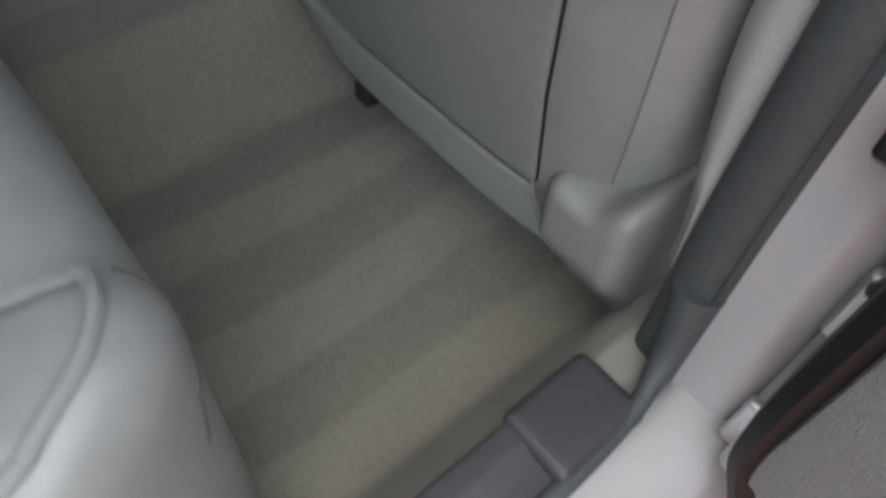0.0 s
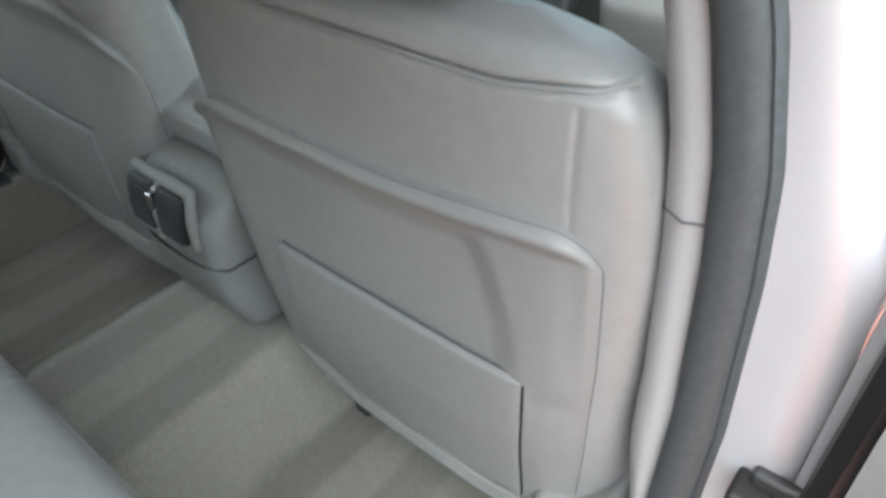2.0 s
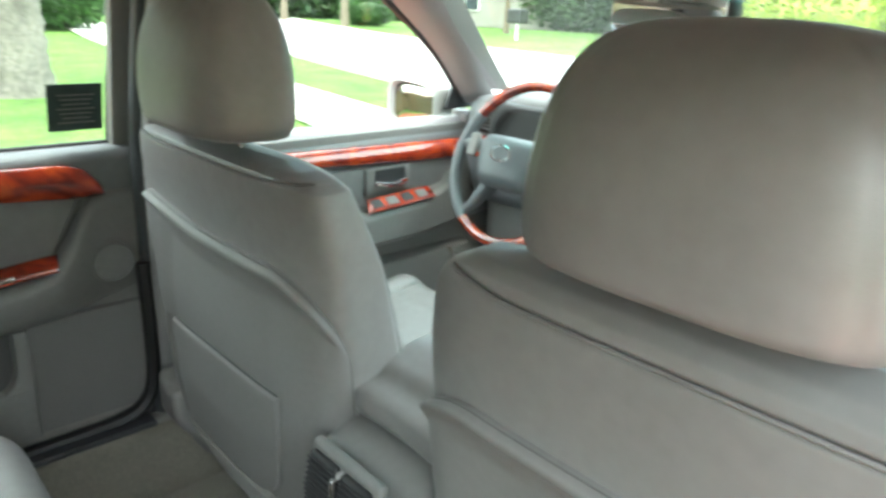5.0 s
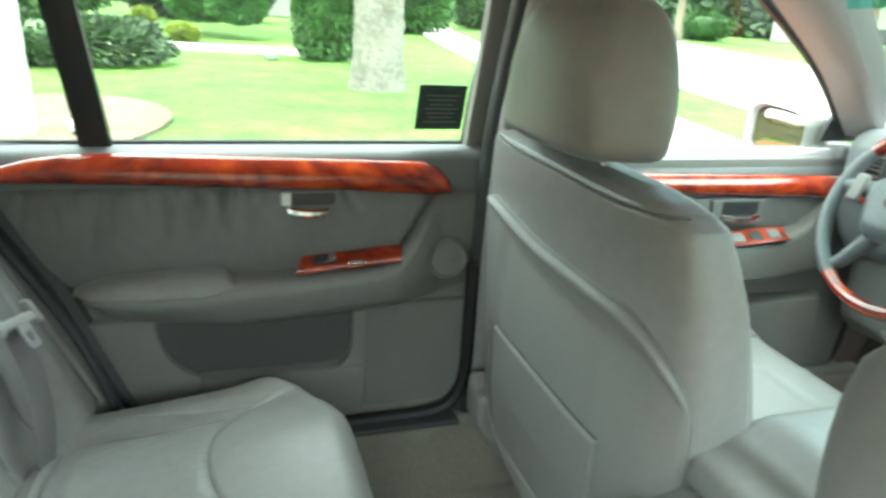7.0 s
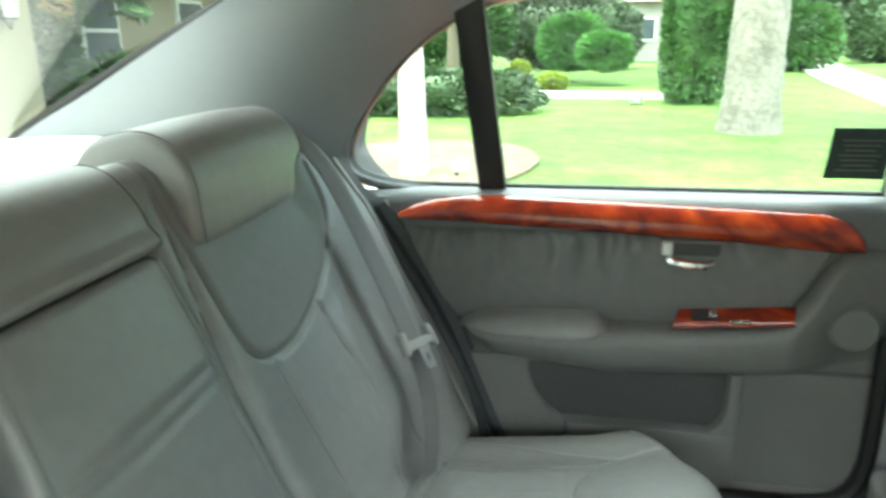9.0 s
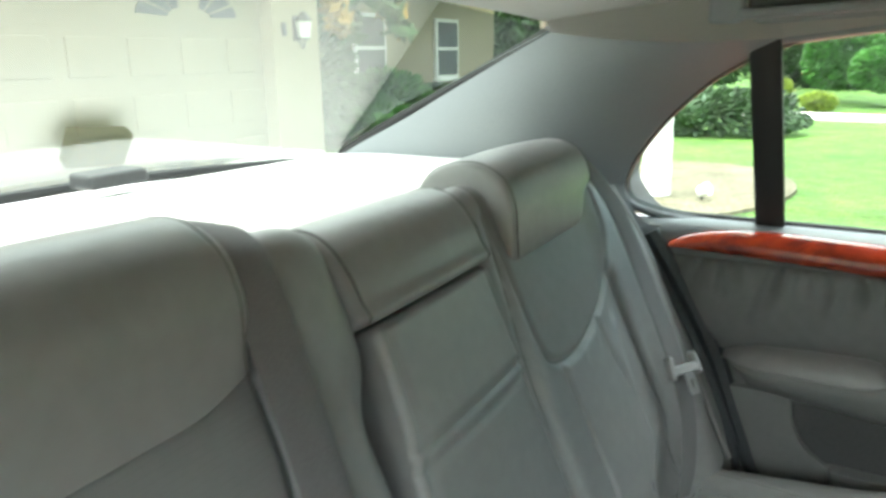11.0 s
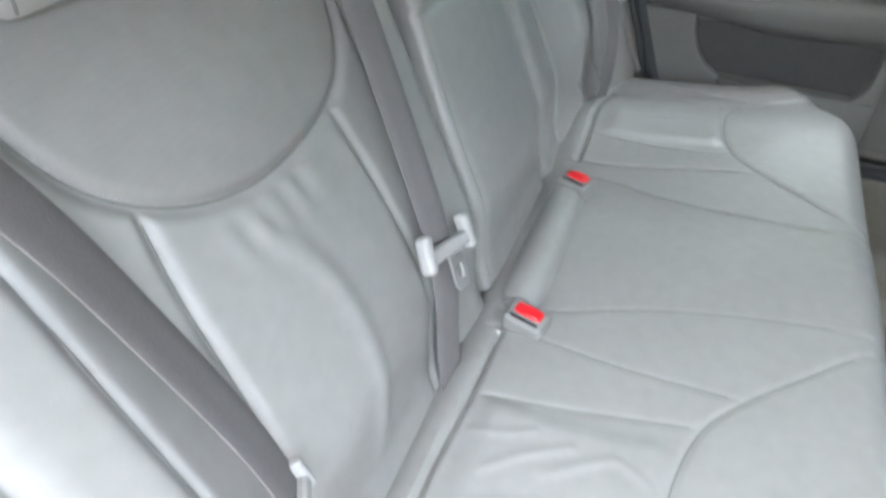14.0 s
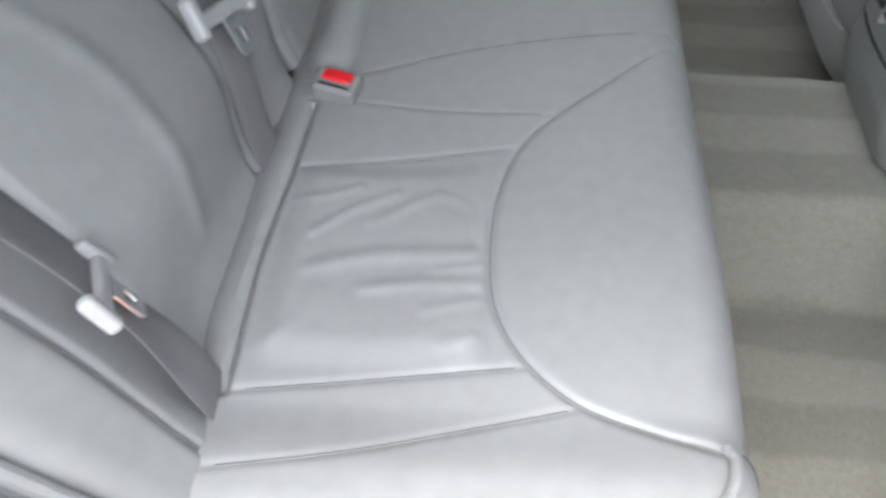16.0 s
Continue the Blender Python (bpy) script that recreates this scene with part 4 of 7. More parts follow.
for s in (1, -1):
    side = [(0.722, -0.595, 0.655), (0.728, -0.632, 0.69), (0.740, -0.650, 0.73), (0.715, -0.62, 0.80), (0.695, -0.56, 0.872), (0.672, -0.48, 0.94), (0.655, -0.40, 0.985)]
    rear = [(0.645, -1.28, 0.70), (0.64, -1.26, 0.745), (0.625, -1.18, 0.79), (0.61, -1.06, 0.845), (0.60, -0.97, 0.89), (0.59, -0.86, 0.945), (0.575, -0.745, 1.0)]
    made("rear_pillar_trim", flip(sheet(strip_between(side, rear, bulge=-0.035, axis=(1, 0, 0.3))), s), REARTRIM, body, "smooth grey rear pillar trim")
    outer = [(q[0] + 0.10, q[1], q[2] + 0.02) for q in side]
    outer2 = [(q[0] + 0.028, q[1] - 0.006, q[2] + 0.016) for q in rear]
    made("rear_pillar_skin", flip(sheet(strip_between(outer, outer2)), s), PAINT, body)
    # roof rail over the door openings
    rail_in = [(0.655, -0.40, 0.985), (0.652, -0.2, 1.008), (0.652, 0.0, 1.014), (0.648, 0.25, 1.008), (0.625, 0.55, 1.0), (0.59, 0.73, 0.99)]
    rail_up = [(0.63, -0.47, 1.035), (0.628, -0.2, 1.062), (0.626, 0.0, 1.066), (0.62, 0.25, 1.062), (0.595, 0.55, 1.045), (0.56, 0.73, 1.025)]
    made("roof_rail_trim", flip(sheet(strip_between(rail_in, rail_up, bulge=-0.006)), s), LINER, body)
    rail_out = [(q[0] + 0.075, q[1], q[2] - 0.01) for q in rail_in]
    rail_top = [(q[0] + 0.05, q[1], q[2] + 0.07) for q in rail_up]
    made("roof_rail_skin", flip(sheet(strip_between(rail_out, rail_top, bulge=0.02)), s), PAINT, body)
    made("roof_rail_flange", flip(sheet(strip_between(rail_in, rail_out)), s), REARTRIM, body)
    seal = [(0.66, y, z + 0.001) for y, z in ((-0.40, 0.982), (-0.2, 1.004), (0.0, 1.01), (0.22, 1.0))]
    made("door_seal", flip(tube(spline(seal), 0.007), s), REARTRIM, body)
    top_a = [(0.655 - 0.08 * k - 0.035 * math.sin(k * math.pi), -0.40 - 0.345 * k, 0.985 + 0.015 * k - 0.0105 * math.sin(k * math.pi)) for k in (1.0, 0.8, 0.6, 0.4, 0.2, 0.0)]
    top_b = [(0.595, -0.76, 1.035), (0.606, -0.65, 1.045), (0.625, -0.52, 1.058), (0.632, -0.38, 1.062)]
    made("roof_corner_trim", flip(sheet(strip_between(top_a, top_b, bulge=-0.004)), s), LINER, body)
    # windscreen pillar
    inn = [(0.54, 0.80, 1.0), (0.57, 0.885, 0.92), (0.62, 1.02, 0.815), (0.68, 1.18, 0.70)]
    out = [(0.63, 0.71, 0.99), (0.652, 0.79, 0.945), (0.695, 0.96, 0.834), (0.738, 1.11, 0.70)]
    made("windscreen_pillar_trim", flip(sheet(strip_between(inn, out, bulge=-0.018, axis=(1, 0.4, 0))), s), PILLAR, body, "grey windscreen pillar trim")
    made("windscreen_pillar_skin", flip(sheet(strip_between([(q[0] + 0.01, q[1] + 0.05, q[2] + 0.03) for q in inn], [(q[0] + 0.03, q[1] + 0.03, q[2] + 0.03) for q in out])), s), PAINT, body)
    made("mirror_sail", flip(rbox(0.006, 0.055, 0.05, 0.004, 0.03, lambda P: np.stack([P[:, 0] + 0.745, P[:, 1] * (1 - 0.7 * soft(-0.05, 0.05, P[:, 2])) + 1.10, P[:, 2] + 0.735], 1)), s), DARK, body)

# middle pillars
RUB = table([-0.02, 0.10, 0.30, 0.45, 0.60, 0.68, 0.76, 0.85, 0.96, 1.03], [0.705, 0.703, 0.700, 0.700, 0.690, 0.680, 0.660, 0.628, 0.585, 0.56])
for s in (1, -1):
    zs = np.linspace(0.08, 1.02, 60)

    def column(section, zs=zs):
        return loft([[(RUB(z) + dx, y, z) for dx, y in section(z)] for z in zs])

    def trim_section(z):
        k = 0.35 + 0.65 * float(soft(0.22, 0.42, z))
        return [(-0.004, 0.256), (-0.018 * k, 0.249), (-0.036 * k, 0.256), (-0.044 * k, 0.278), (-0.044 * k, 0.335), (-0.03 * k, 0.355), (0.03, 0.36), (0.03, 0.26)]

    trim = column(trim_section, np.linspace(0.225, 1.02, 60))
    made("middle_pillar_trim", flip(trim, s), PILLAR, body, "pale grey middle pillar trim", 75)
    made("trim_joint", flip(tube([(RUB(0.625) - 0.003, 0.253, 0.628), (RUB(0.625) - 0.02, 0.2475, 0.627), (RUB(0.625) - 0.037, 0.255, 0.628), (RUB(0.625) - 0.045, 0.28, 0.628), (RUB(0.625) - 0.045, 0.33, 0.628)], 0.0009, 6), s), RECESS, body)
    rub = column(lambda z: [(-0.006, 0.262), (-0.004, 0.247), (0.001, 0.2425), (0.008, 0.2405), (0.016, 0.240), (0.024, 0.2415), (0.0285, 0.2445), (0.030, 0.2465), (0.0325, 0.2455), (0.036, 0.250), (0.037, 0.262)])
    made("weatherstrip", flip(rub, s), RUBBER, body, "smooth dark rubber weatherstrip", 60)
    def paint_section(z):
        e = float(np.interp(z, [0.08, 0.5, 0.6, 0.65, 0.69, 0.762, 0.83, 0.90, 1.02], [0.80, 0.798, 0.790, 0.775, 0.760, 0.738, 0.715, 0.689, 0.655])) - float(RUB(z))
        return [(0.034, 0.256), (0.5 * (e + 0.034), 0.254), (e - 0.016, 0.256), (e - 0.010, 0.259), (e - 0.002, 0.272), (e, 0.285), (e, 0.35), (0.034, 0.35)]

    paint = column(paint_section)
    made("middle_pillar_skin", flip(paint, s), PAINT, body, "pearl white painted door pillar")
    # sills
    wide = 0.032 if s > 0 else 0.050
    made("scuff_plate", flip(rbox(wide, 0.33, 0.006, 0.004, (0.008, 0.02, 0.02), lambda P: np.stack([P[:, 0] + 0.746 - wide + 0.004 * np.cos(P[:, 1] * 3), P[:, 1] - 0.13 + (0.02 if s < 0 else 0), P[:, 2] + (0.134 if s > 0 else 0.142) - 0.006 * soft(-0.008, 0.0, P[:, 0])], 1)), s), SCUFF, body, "charcoal plastic scuff plate on the sill")
    if s < 0:
        made("opening_seal", flip(tube(spline([(0.694, 0.240, 0.46), (0.692, 0.240, 0.32), (0.690, 0.236, 0.225), (0.690, 0.214, 0.172), (0.690, 0.165, 0.150), (0.690, 0.05, 0.146), (0.690, -0.30, 0.146)], 10), 0.014), s), BLACK, body, "black rubber seal round the foot of the opening")
    made("scuff_plate_end", flip(rbox(0.033, 0.045, 0.012, 0.009, 0.008, lambda P: np.stack([P[:, 0] + 0.713, P[:, 1] + 0.155, P[:, 2] + 0.133], 1)), s), SCUFF, body)
    made("sill", flip(rbox(0.05, 0.95, 0.13, 0.02, 0.05, lambda P: np.stack([P[:, 0] + 0.785 - 0.35 * np.maximum(0, P[:, 2] - 0.05) * (P[:, 0] > 0), P[:, 1] + 0.35, P[:, 2] - 0.02], 1)), s), PAINT, body, "pearl white door sill")
    made("sill_inner", flip(rbox(0.02, 0.95, 0.07, 0.012, 0.05, lambda P: np.stack([P[:, 0] + 0.705, P[:, 1] + 0.35, P[:, 2] + 0.06], 1)), s), FELT, body)
    made("sill_bead", flip(tube(spline([(0.746, -0.46, 0.128), (0.746, 0.0, 0.130), (0.742, 0.17, 0.134), (0.730, 0.232, 0.158), (0.720, 0.250, 0.225)]), [0.008] * 30 + list(np.linspace(0.008, 0.019, 19)), 12), s), RUBBER, body)
    # wheel arch inside the rear door opening
    arch = [(0.70, -0.62, 0.66), (0.70, -0.52, 0.50), (0.70, -0.44, 0.34), (0.70, -0.40, 0.20), (0.70, -0.38, 0.05)]
    arch2 = [(0.82, q[1] - 0.02, q[2]) for q in arch]
    made("rear_opening_skin", flip(sheet(strip_between(arch, arch2)), s), PAINT, body)
    made("rear_opening_trim", flip(sheet(strip_between([(0.64, q[1] - 0.05, q[2]) for q in arch], arch)), s), VINYL, body)
    made("rear_opening_seal", flip(tube(spline(arch), 0.009), s), RUBBER, body)
    # outer flanks, for the outside of the car
    made("rear_flank", flip(rbox(0.04, 0.68, 0.33, 0.05, 0.06, lambda P: np.stack([P[:, 0] + 0.86 - 0.05 * soft(0, 0.33, P[:, 2]), P[:, 1] - 1.22, P[:, 2] + 0.33], 1)), s), PAINT, body)
    made("front_wing", flip(rbox(0.04, 0.62, 0.30, 0.05, 0.06, lambda P: np.stack([P[:, 0] + 0.86 - 0.05 * soft(0, 0.3, P[:, 2]), P[:, 1] + 1.95, P[:, 2] + 0.34], 1)), s), PAINT, body)

# parcel shelf, rear window, boot lid
X, Y = np.meshgrid(np.linspace(-0.66, 0.66, 40), np.linspace(-1.42, -0.80, 30), indexing="ij")
made("parcel_shelf", sheet(np.stack([X, Y, 0.775 - 0.02 * soft(-1.1, -1.4, Y) + 0.012 * np.exp(-(((Y + 1.16) / 0.05) ** 2 + (X / 0.16) ** 2))], -1), (0, 0, -0.03)), SHELF, body, "pale cloth parcel shelf")
made("stop_lamp", rbox(0.05, 0.03, 0.012, 0.008, 0.02, lambda P: P + np.array([-0.12, -1.28, 0.79])), DARK, body)
t, a = np.meshgrid(np.linspace(0, 1, 24), np.linspace(-1, 1, 30), indexing="ij")
GX = a * (0.585 + 0.065 * (1 - t))
GY = -1.36 + 0.56 * t + 0.06 * a**2 * t + 0.10 * a**2 * (1 - t)
GZ = 0.775 + 0.27 * t**0.92 - 0.045 * a**2 * t - 0.02 * a**2 * (1 - t)
pane = made("rear_window", sheet(np.stack([GX, GY, GZ], -1)), REARGLASS, body, "clear rear window glass")
pane.visible_shadow = False
edge = [(GX[i, 0], GY[i, 0], GZ[i, 0]) for i in range(24)]
for s in (1, -1):
    made("rear_window_seal", flip(tube([(-q[0], q[1], q[2]) for q in edge], 0.008), s), BLACK, body)
made("rear_window_foot", tube([(GX[0, j], GY[0, j], GZ[0, j] - 0.004) for j in range(30)], 0.009), BLACK, body)
made("boot_lid", rbox(0.80, 0.36, 0.05, 0.03, 0.08, lambda P: P + np.array([0, -1.74, 0.70])), PAINT, body)
made("boot_end", rbox(0.84, 0.05, 0.34, 0.04, 0.08, lambda P: P + np.array([0, -2.06, 0.34])), PAINT, body)
made("bonnet", rbox(0.80, 0.58, 0.03, 0.025, 0.06, lambda P: np.stack([P[:, 0], P[:, 1] + 2.0, P[:, 2] + 0.62 - 0.10 * soft(-0.5, 0.6, P[:, 1]) + 0.03 * (1 - (P[:, 0] / 0.8) ** 2)], 1)), PAINT, body)
made("nose", rbox(0.86, 0.06, 0.25, 0.05, 0.08, lambda P: P + np.array([0, 2.58, 0.26])), PAINT, body)
made("underbody", rbox(0.80, 2.2, 0.04, 0.02, 0.2, lambda P: P + np.array([0, 0.25, -0.12])), DARK, body)
made("bulkhead", rbox(0.80, 0.03, 0.30, 0.02, 0.1, lambda P: P + np.array([0, 1.56, 0.28])), DARK, body)
made("rear_bulkhead", rbox(0.66, 0.02, 0.32, 0.015, 0.1, lambda P: P + np.array([0, -0.86, 0.40])), DARK, body)
t, a = np.meshgrid(np.linspace(0, 1, 20), np.linspace(-1, 1, 30), indexing="ij")
SX, SY, SZ = a * (0.575 + 0.14 * (1 - t)), 1.46 - 0.62 * t - 0.16 * a**2 * (1 - t) - 0.05 * a**2, 0.70 + 0.335 * t - 0.03 * a**2 * t
pane = made("windscreen", sheet(np.stack([SX, SY, SZ], -1)), GLASS, body, "clear laminated windscreen")
pane.visible_shadow = False
band = sheet(np.stack([SX, SY, SZ], -1)[16:] + np.array([0, -0.004, -0.004]))
TINT = glass("green shade band", (0.25, 0.75, 0.68))
made("shade_band", band, TINT, body, "green tinted band along the windscreen top").visible_shadow = False

for x, y in ((0.78, 1.75), (-0.78, 1.75), (0.78, -1.18), (-0.78, -1.18)):
    w = made("wheel", loft([[(x + dx, y + r * math.cos(q), r * math.sin(q) - 0.01) for q in np.linspace(0, 2 * math.pi, 40, endpoint=False)] for dx, r in ((-0.10, 0.26), (-0.09, 0.31), (-0.06, 0.325), (0.06, 0.325), (0.09, 0.31), (0.10, 0.26), (0.085, 0.22))]), TYRE, body)
    made("rim", loft([[(x + math.copysign(dx, x), y + r * math.cos(q), r * math.sin(q) - 0.01) for q in np.linspace(0, 2 * math.pi, 30, endpoint=False)] for dx, r in ((0.02, 0.23), (0.088, 0.225), (0.09, 0.20), (0.07, 0.18), (0.085, 0.05), (0.09, 0.02))]), STEEL, w)

# ---- rear doors ----


def ridge(u):
    """The wood bands' section: a sloping upper face over an undercut lower one, with a soft ridge between."""
    k = np.clip(u, 0, 1)
    return np.sin(np.pi * k**0.78) ** 0.75


def rear_door(sx, turn, label):
    """A rear door: trim, wood, armrest, window frame. turn: how it swings about its front hinge, in degrees."""
    hinge = np.array([0.80, 0.30, 0.0])
    R = np.array(Euler((0, 0, radians(turn))).to_matrix())

    def laid(vf):
        v = np.asarray(vf[0], float)
        return flip(((v - hinge) @ R.T + hinge, vf[1]), sx)

    door = thing("car_door", (sx * 0.78, 0.0, 0.1), label, "car door", "rear doors")
    X0 = 0.742
    put = lambda h0: (lambda u, v, h: np.stack([X0 - h0 - h, u, v], -1))  # noqa: E731
    back_edge = table([0.12, 0.236, 0.443, 0.56, 0.64, 0.68], [-0.30, -0.37, -0.455, -0.52, -0.575, -0.62])
    front_edge = table([0.118, 0.125, 0.14, 0.165, 0.20, 0.68], [0.175, 0.215, 0.236, 0.25, 0.255, 0.255])
    panel = made("trim_panel", laid(pad(back_edge, front_edge, 0.118, 0.665, 0.022, put(0.0), 0.01, 0.02)), VINYL, door)
    made("outer_skin", laid(rbox(0.025, 0.45 if sx < 0 else 0.41, 0.36, 0.02, 0.05, lambda P: np.stack([P[:, 0] + 0.815 - 0.06 * soft(0, 0.36, P[:, 2]), P[:, 1] - (0.13 if sx < 0 else 0.17), P[:, 2] + 0.31], 1))), PAINT, door, "pearl white outer door skin")
    made("hinge_face", laid(rbox(0.030, 0.006, 0.30, 0.004, 0.05, lambda P: P + np.array([0.785, 0.290, 0.36]))), PAINT, door)
    made("shut_seal", laid(tube(spline([(0.738, 0.262, 0.66), (0.734, 0.264, 0.40), (0.730, 0.262, 0.20), (0.728, 0.246, 0.140), (0.728, 0.20, 0.112), (0.728, 0.05, 0.104), (0.728, -0.28, 0.104)]), 0.019)), BLACK, door)
    # leather insert, gathered into soft vertical folds
    rng = np.random.RandomState(41)
    creases = [(u + rng.uniform(-0.007, 0.007), rng.uniform(-0.30, 0.12), rng.uniform(0.0045, 0.0085), rng.uniform(0.004, 0.009), rng.uniform(0.03, 0.12)) for u in np.linspace(-0.525, -0.155, 17)]
    creases += [(-0.005, 0.45, 0.008, 0.006, 0.05), (0.018, 0.5, 0.006, 0.004, 0.035), (0.07, 0.3, 0.008, 0.003, 0.04)]

    def gather(U, V):
        r = 0.012 * np.sin(np.clip((V - 0.46) / 0.15, 0, 1) * math.pi) ** 0.7
        for at, slant, wide, deep, long in creases:
            down = 0.612 - V
            off = U - at - slant * down
            w = wide * (1 + 9 * down)
            r = r + deep * (1 - soft(0.3 * long, long * 1.2, down)) * (0.7 * np.exp(-(((off - 2.1 * w) / (1.4 * w)) ** 2)) - np.exp(-((off / w) ** 2)))
        return r

    ins = pad(table([0.44, 0.615], [-0.462, -0.555]), table([0.455, 0.48, 0.54, 0.60, 0.615], [0.06, 0.09, 0.12, 0.155, 0.165]), 0.45, 0.614, 0.008, put(0.02), 0.008, 0.004, gather)
    made("leather_insert", laid(ins), INSERT, door, "gathered grey leather insert")
    # wood band
    zt = table([-0.556, -0.53, -0.49, -0.44, -0.36, -0.2, 0.0, 0.13, 0.165, 0.185], [0.640, 0.653, 0.663, 0.669, 0.671, 0.666, 0.660, 0.655, 0.645, 0.62])
    zb = table([-0.556, -0.53, -0.41, -0.2, 0.0, 0.15, 0.185], [0.630, 0.628, 0.624, 0.615, 0.606, 0.594, 0.596])
    wood = pad(const(0.0), const(1.0), -0.556, 0.187, 0.014, lambda u, v, h: np.stack([X0 - 0.020 - h - 0.020 * ridge(u), v, zb(v) + u * (zt(v) - zb(v))], -1), 0.006, 0.012)
    made("wood_trim", laid(wood), WOOD, door, "glossy red-brown burl wood band")
    # armrest
    ys = np.r_[np.linspace(-0.447, -0.40, 8), np.linspace(-0.39, 0.09, 40), np.linspace(0.10, 0.255, 24)]
    az = table([-0.447, -0.43, -0.40, -0.25, -0.20, -0.1, 0.05, 0.09, 0.12, 0.145, 0.17, 0.20, 0.255], [0.441, 0.443, 0.446, 0.450, 0.455, 0.461, 0.472, 0.486, 0.524, 0.568, 0.594, 0.600, 0.602])
    bz = table([-0.447, -0.42, -0.39, -0.186, 0.0, 0.22, 0.255], [0.440, 0.405, 0.388, 0.370, 0.380, 0.391, 0.393])
    xi = table([-0.447, -0.42, -0.38, -0.2, 0.09, 0.13, 0.17, 0.22, 0.255], [0.70, 0.678, 0.664, 0.657, 0.660, 0.674, 0.695, 0.706, 0.708])
    rings = []
    for y in ys:
        t, b, x = float(az(y)), float(bz(y)), float(xi(y))
        d = min(0.016, (t - b) * 0.24)
        rings.append([(X0 - 0.01, y, b - 0.002), (x + 0.046, y, b - 0.002), (x + 0.032, y, b + d * 0.2), (x + 0.019, y, b + d * 0.8), (x + 0.010, y, b + d * 1.6), (x + 0.004, y, (t + b) / 2), (x, y, t - d * 1.5), (x + 0.002, y, t - d * 0.95), (x + 0.008, y, t - d * 0.35), (x + 0.017, y, t), (x + 0.03, y, t + 0.001), (X0 - 0.01, y, t + 0.001)])
    made("armrest", laid(loft(rings)), VINYL, door, "padded armrest sweeping up into the door pull")
    rings = []
    top = table([-0.449, -0.443, -0.43, -0.39, -0.30, -0.225, -0.208, -0.196, -0.188], [0.442, 0.450, 0.458, 0.469, 0.475, 0.478, 0.474, 0.462, 0.452])
    for y in np.r_[np.linspace(-0.449, -0.40, 14), np.linspace(-0.39, -0.23, 14), np.linspace(-0.225, -0.188, 14)]:
        t, b = float(top(y)), 0.440 + 0.012 * float(soft(-0.25, -0.19, y))
        x = float(xi(y)) + 0.001 + 0.008 * float(soft(-0.22, -0.188, y))
        g = t - b
        rings.append([(X0 - 0.015, y, b), (x + 0.004, y, b - 0.004), (x + 0.001, y, b), (x + 0.002, y, b + 0.22 * g), (x + 0.007, y, b + 0.52 * g), (x + 0.015, y, b + 0.78 * g), (x + 0.027, y, b + 0.95 * g), (x + 0.046, y, t), (X0 - 0.015, y, t - 0.002)])
    made("armrest_pad", laid(loft(rings)), LEATHER, door, "leather elbow pad on the armrest")
    plate_at = lambda u, v, h: np.stack([0.667 + v * 0.80 - h * 0.55, u, 0.468 + (u + 0.095) * 0.08 + v * 0.40 + h * 0.85], -1)  # noqa: E731
    plate = made("switch_plate", laid(pad(table([0, 0.05], [-0.095, -0.078]), table([0, 0.05], [0.092, 0.102]), 0.0, 0.045, 0.005, plate_at, 0.005, 0.012)), WOOD, door, "burl wood switch plate")
    made("window_switch", laid(pad(const(-0.062), const(-0.022), 0.014, 0.036, 0.010, plate_at, 0.004, 0.008)), DARK, plate)
    made("switch_lever", laid(pad(const(-0.036), const(-0.024), 0.016, 0.034, 0.016, plate_at, 0.003, 0.006)), CHROME, plate)
    made("ashtray_latch", laid(pad(const(-0.004), const(0.026), 0.002, 0.012, 0.010, plate_at, 0.003, 0.006)), CHROME, plate)
    # inside handle in its bowl
    bowl = made("handle_bowl", laid(pad(table([0.55, 0.6], [-0.118, -0.118]), table([0.55, 0.6], [-0.018, -0.012]), 0.548, 0.608, 0.013, put(0.02), 0.008, 0.01)), VINYL, door)
    # Floor coloured darker than its bowl, for the shade inside.
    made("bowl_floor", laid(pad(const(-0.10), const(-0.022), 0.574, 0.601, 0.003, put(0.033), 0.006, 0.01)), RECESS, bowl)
    line = spline([(X0 - 0.040, -0.104, 0.577), (X0 - 0.046, -0.097, 0.573), (X0 - 0.050, -0.080, 0.571), (X0 - 0.050, -0.052, 0.570), (X0 - 0.043, -0.034, 0.572)])
    made("inside_handle", laid(tube(line, np.interp(np.arange(len(line)), [0, 8, 24, 48], [0.006, 0.0078, 0.0085, 0.006]))), CHROME, door, "chrome inside door handle")
    made("lock_button", laid(rbox(0.004, 0.009, 0.012, 0.003, 0.006, lambda P: P + np.array([X0 - 0.040, -0.106, 0.594]))), STEEL, door)
    # speaker
    disc = loft([[(X0 - 0.036 - h, 0.187 + r * math.cos(q), 0.473 + r * math.sin(q)) for q in np.linspace(0, 2 * math.pi, 40, endpoint=False)] for h, r in ((0.0, 0.040), (0.016, 0.038), (0.021, 0.034), (0.016, 0.031), (0.017, 0.02), (0.019, 0.004))])
    made("speaker", laid(disc), VINYL, door, "round tweeter grille")
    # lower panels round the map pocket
    # Dark floor colour carries the shade down in the pocket.
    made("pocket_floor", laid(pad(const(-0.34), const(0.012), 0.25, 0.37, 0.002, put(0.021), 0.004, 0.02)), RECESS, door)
    made("lower_panel_front", laid(pad(const(0.020), front_edge, 0.165, 0.385, 0.016, put(0.02), 0.01, 0.015)), DOORFELT, door, "carpeted lower door panel darkened for shade")
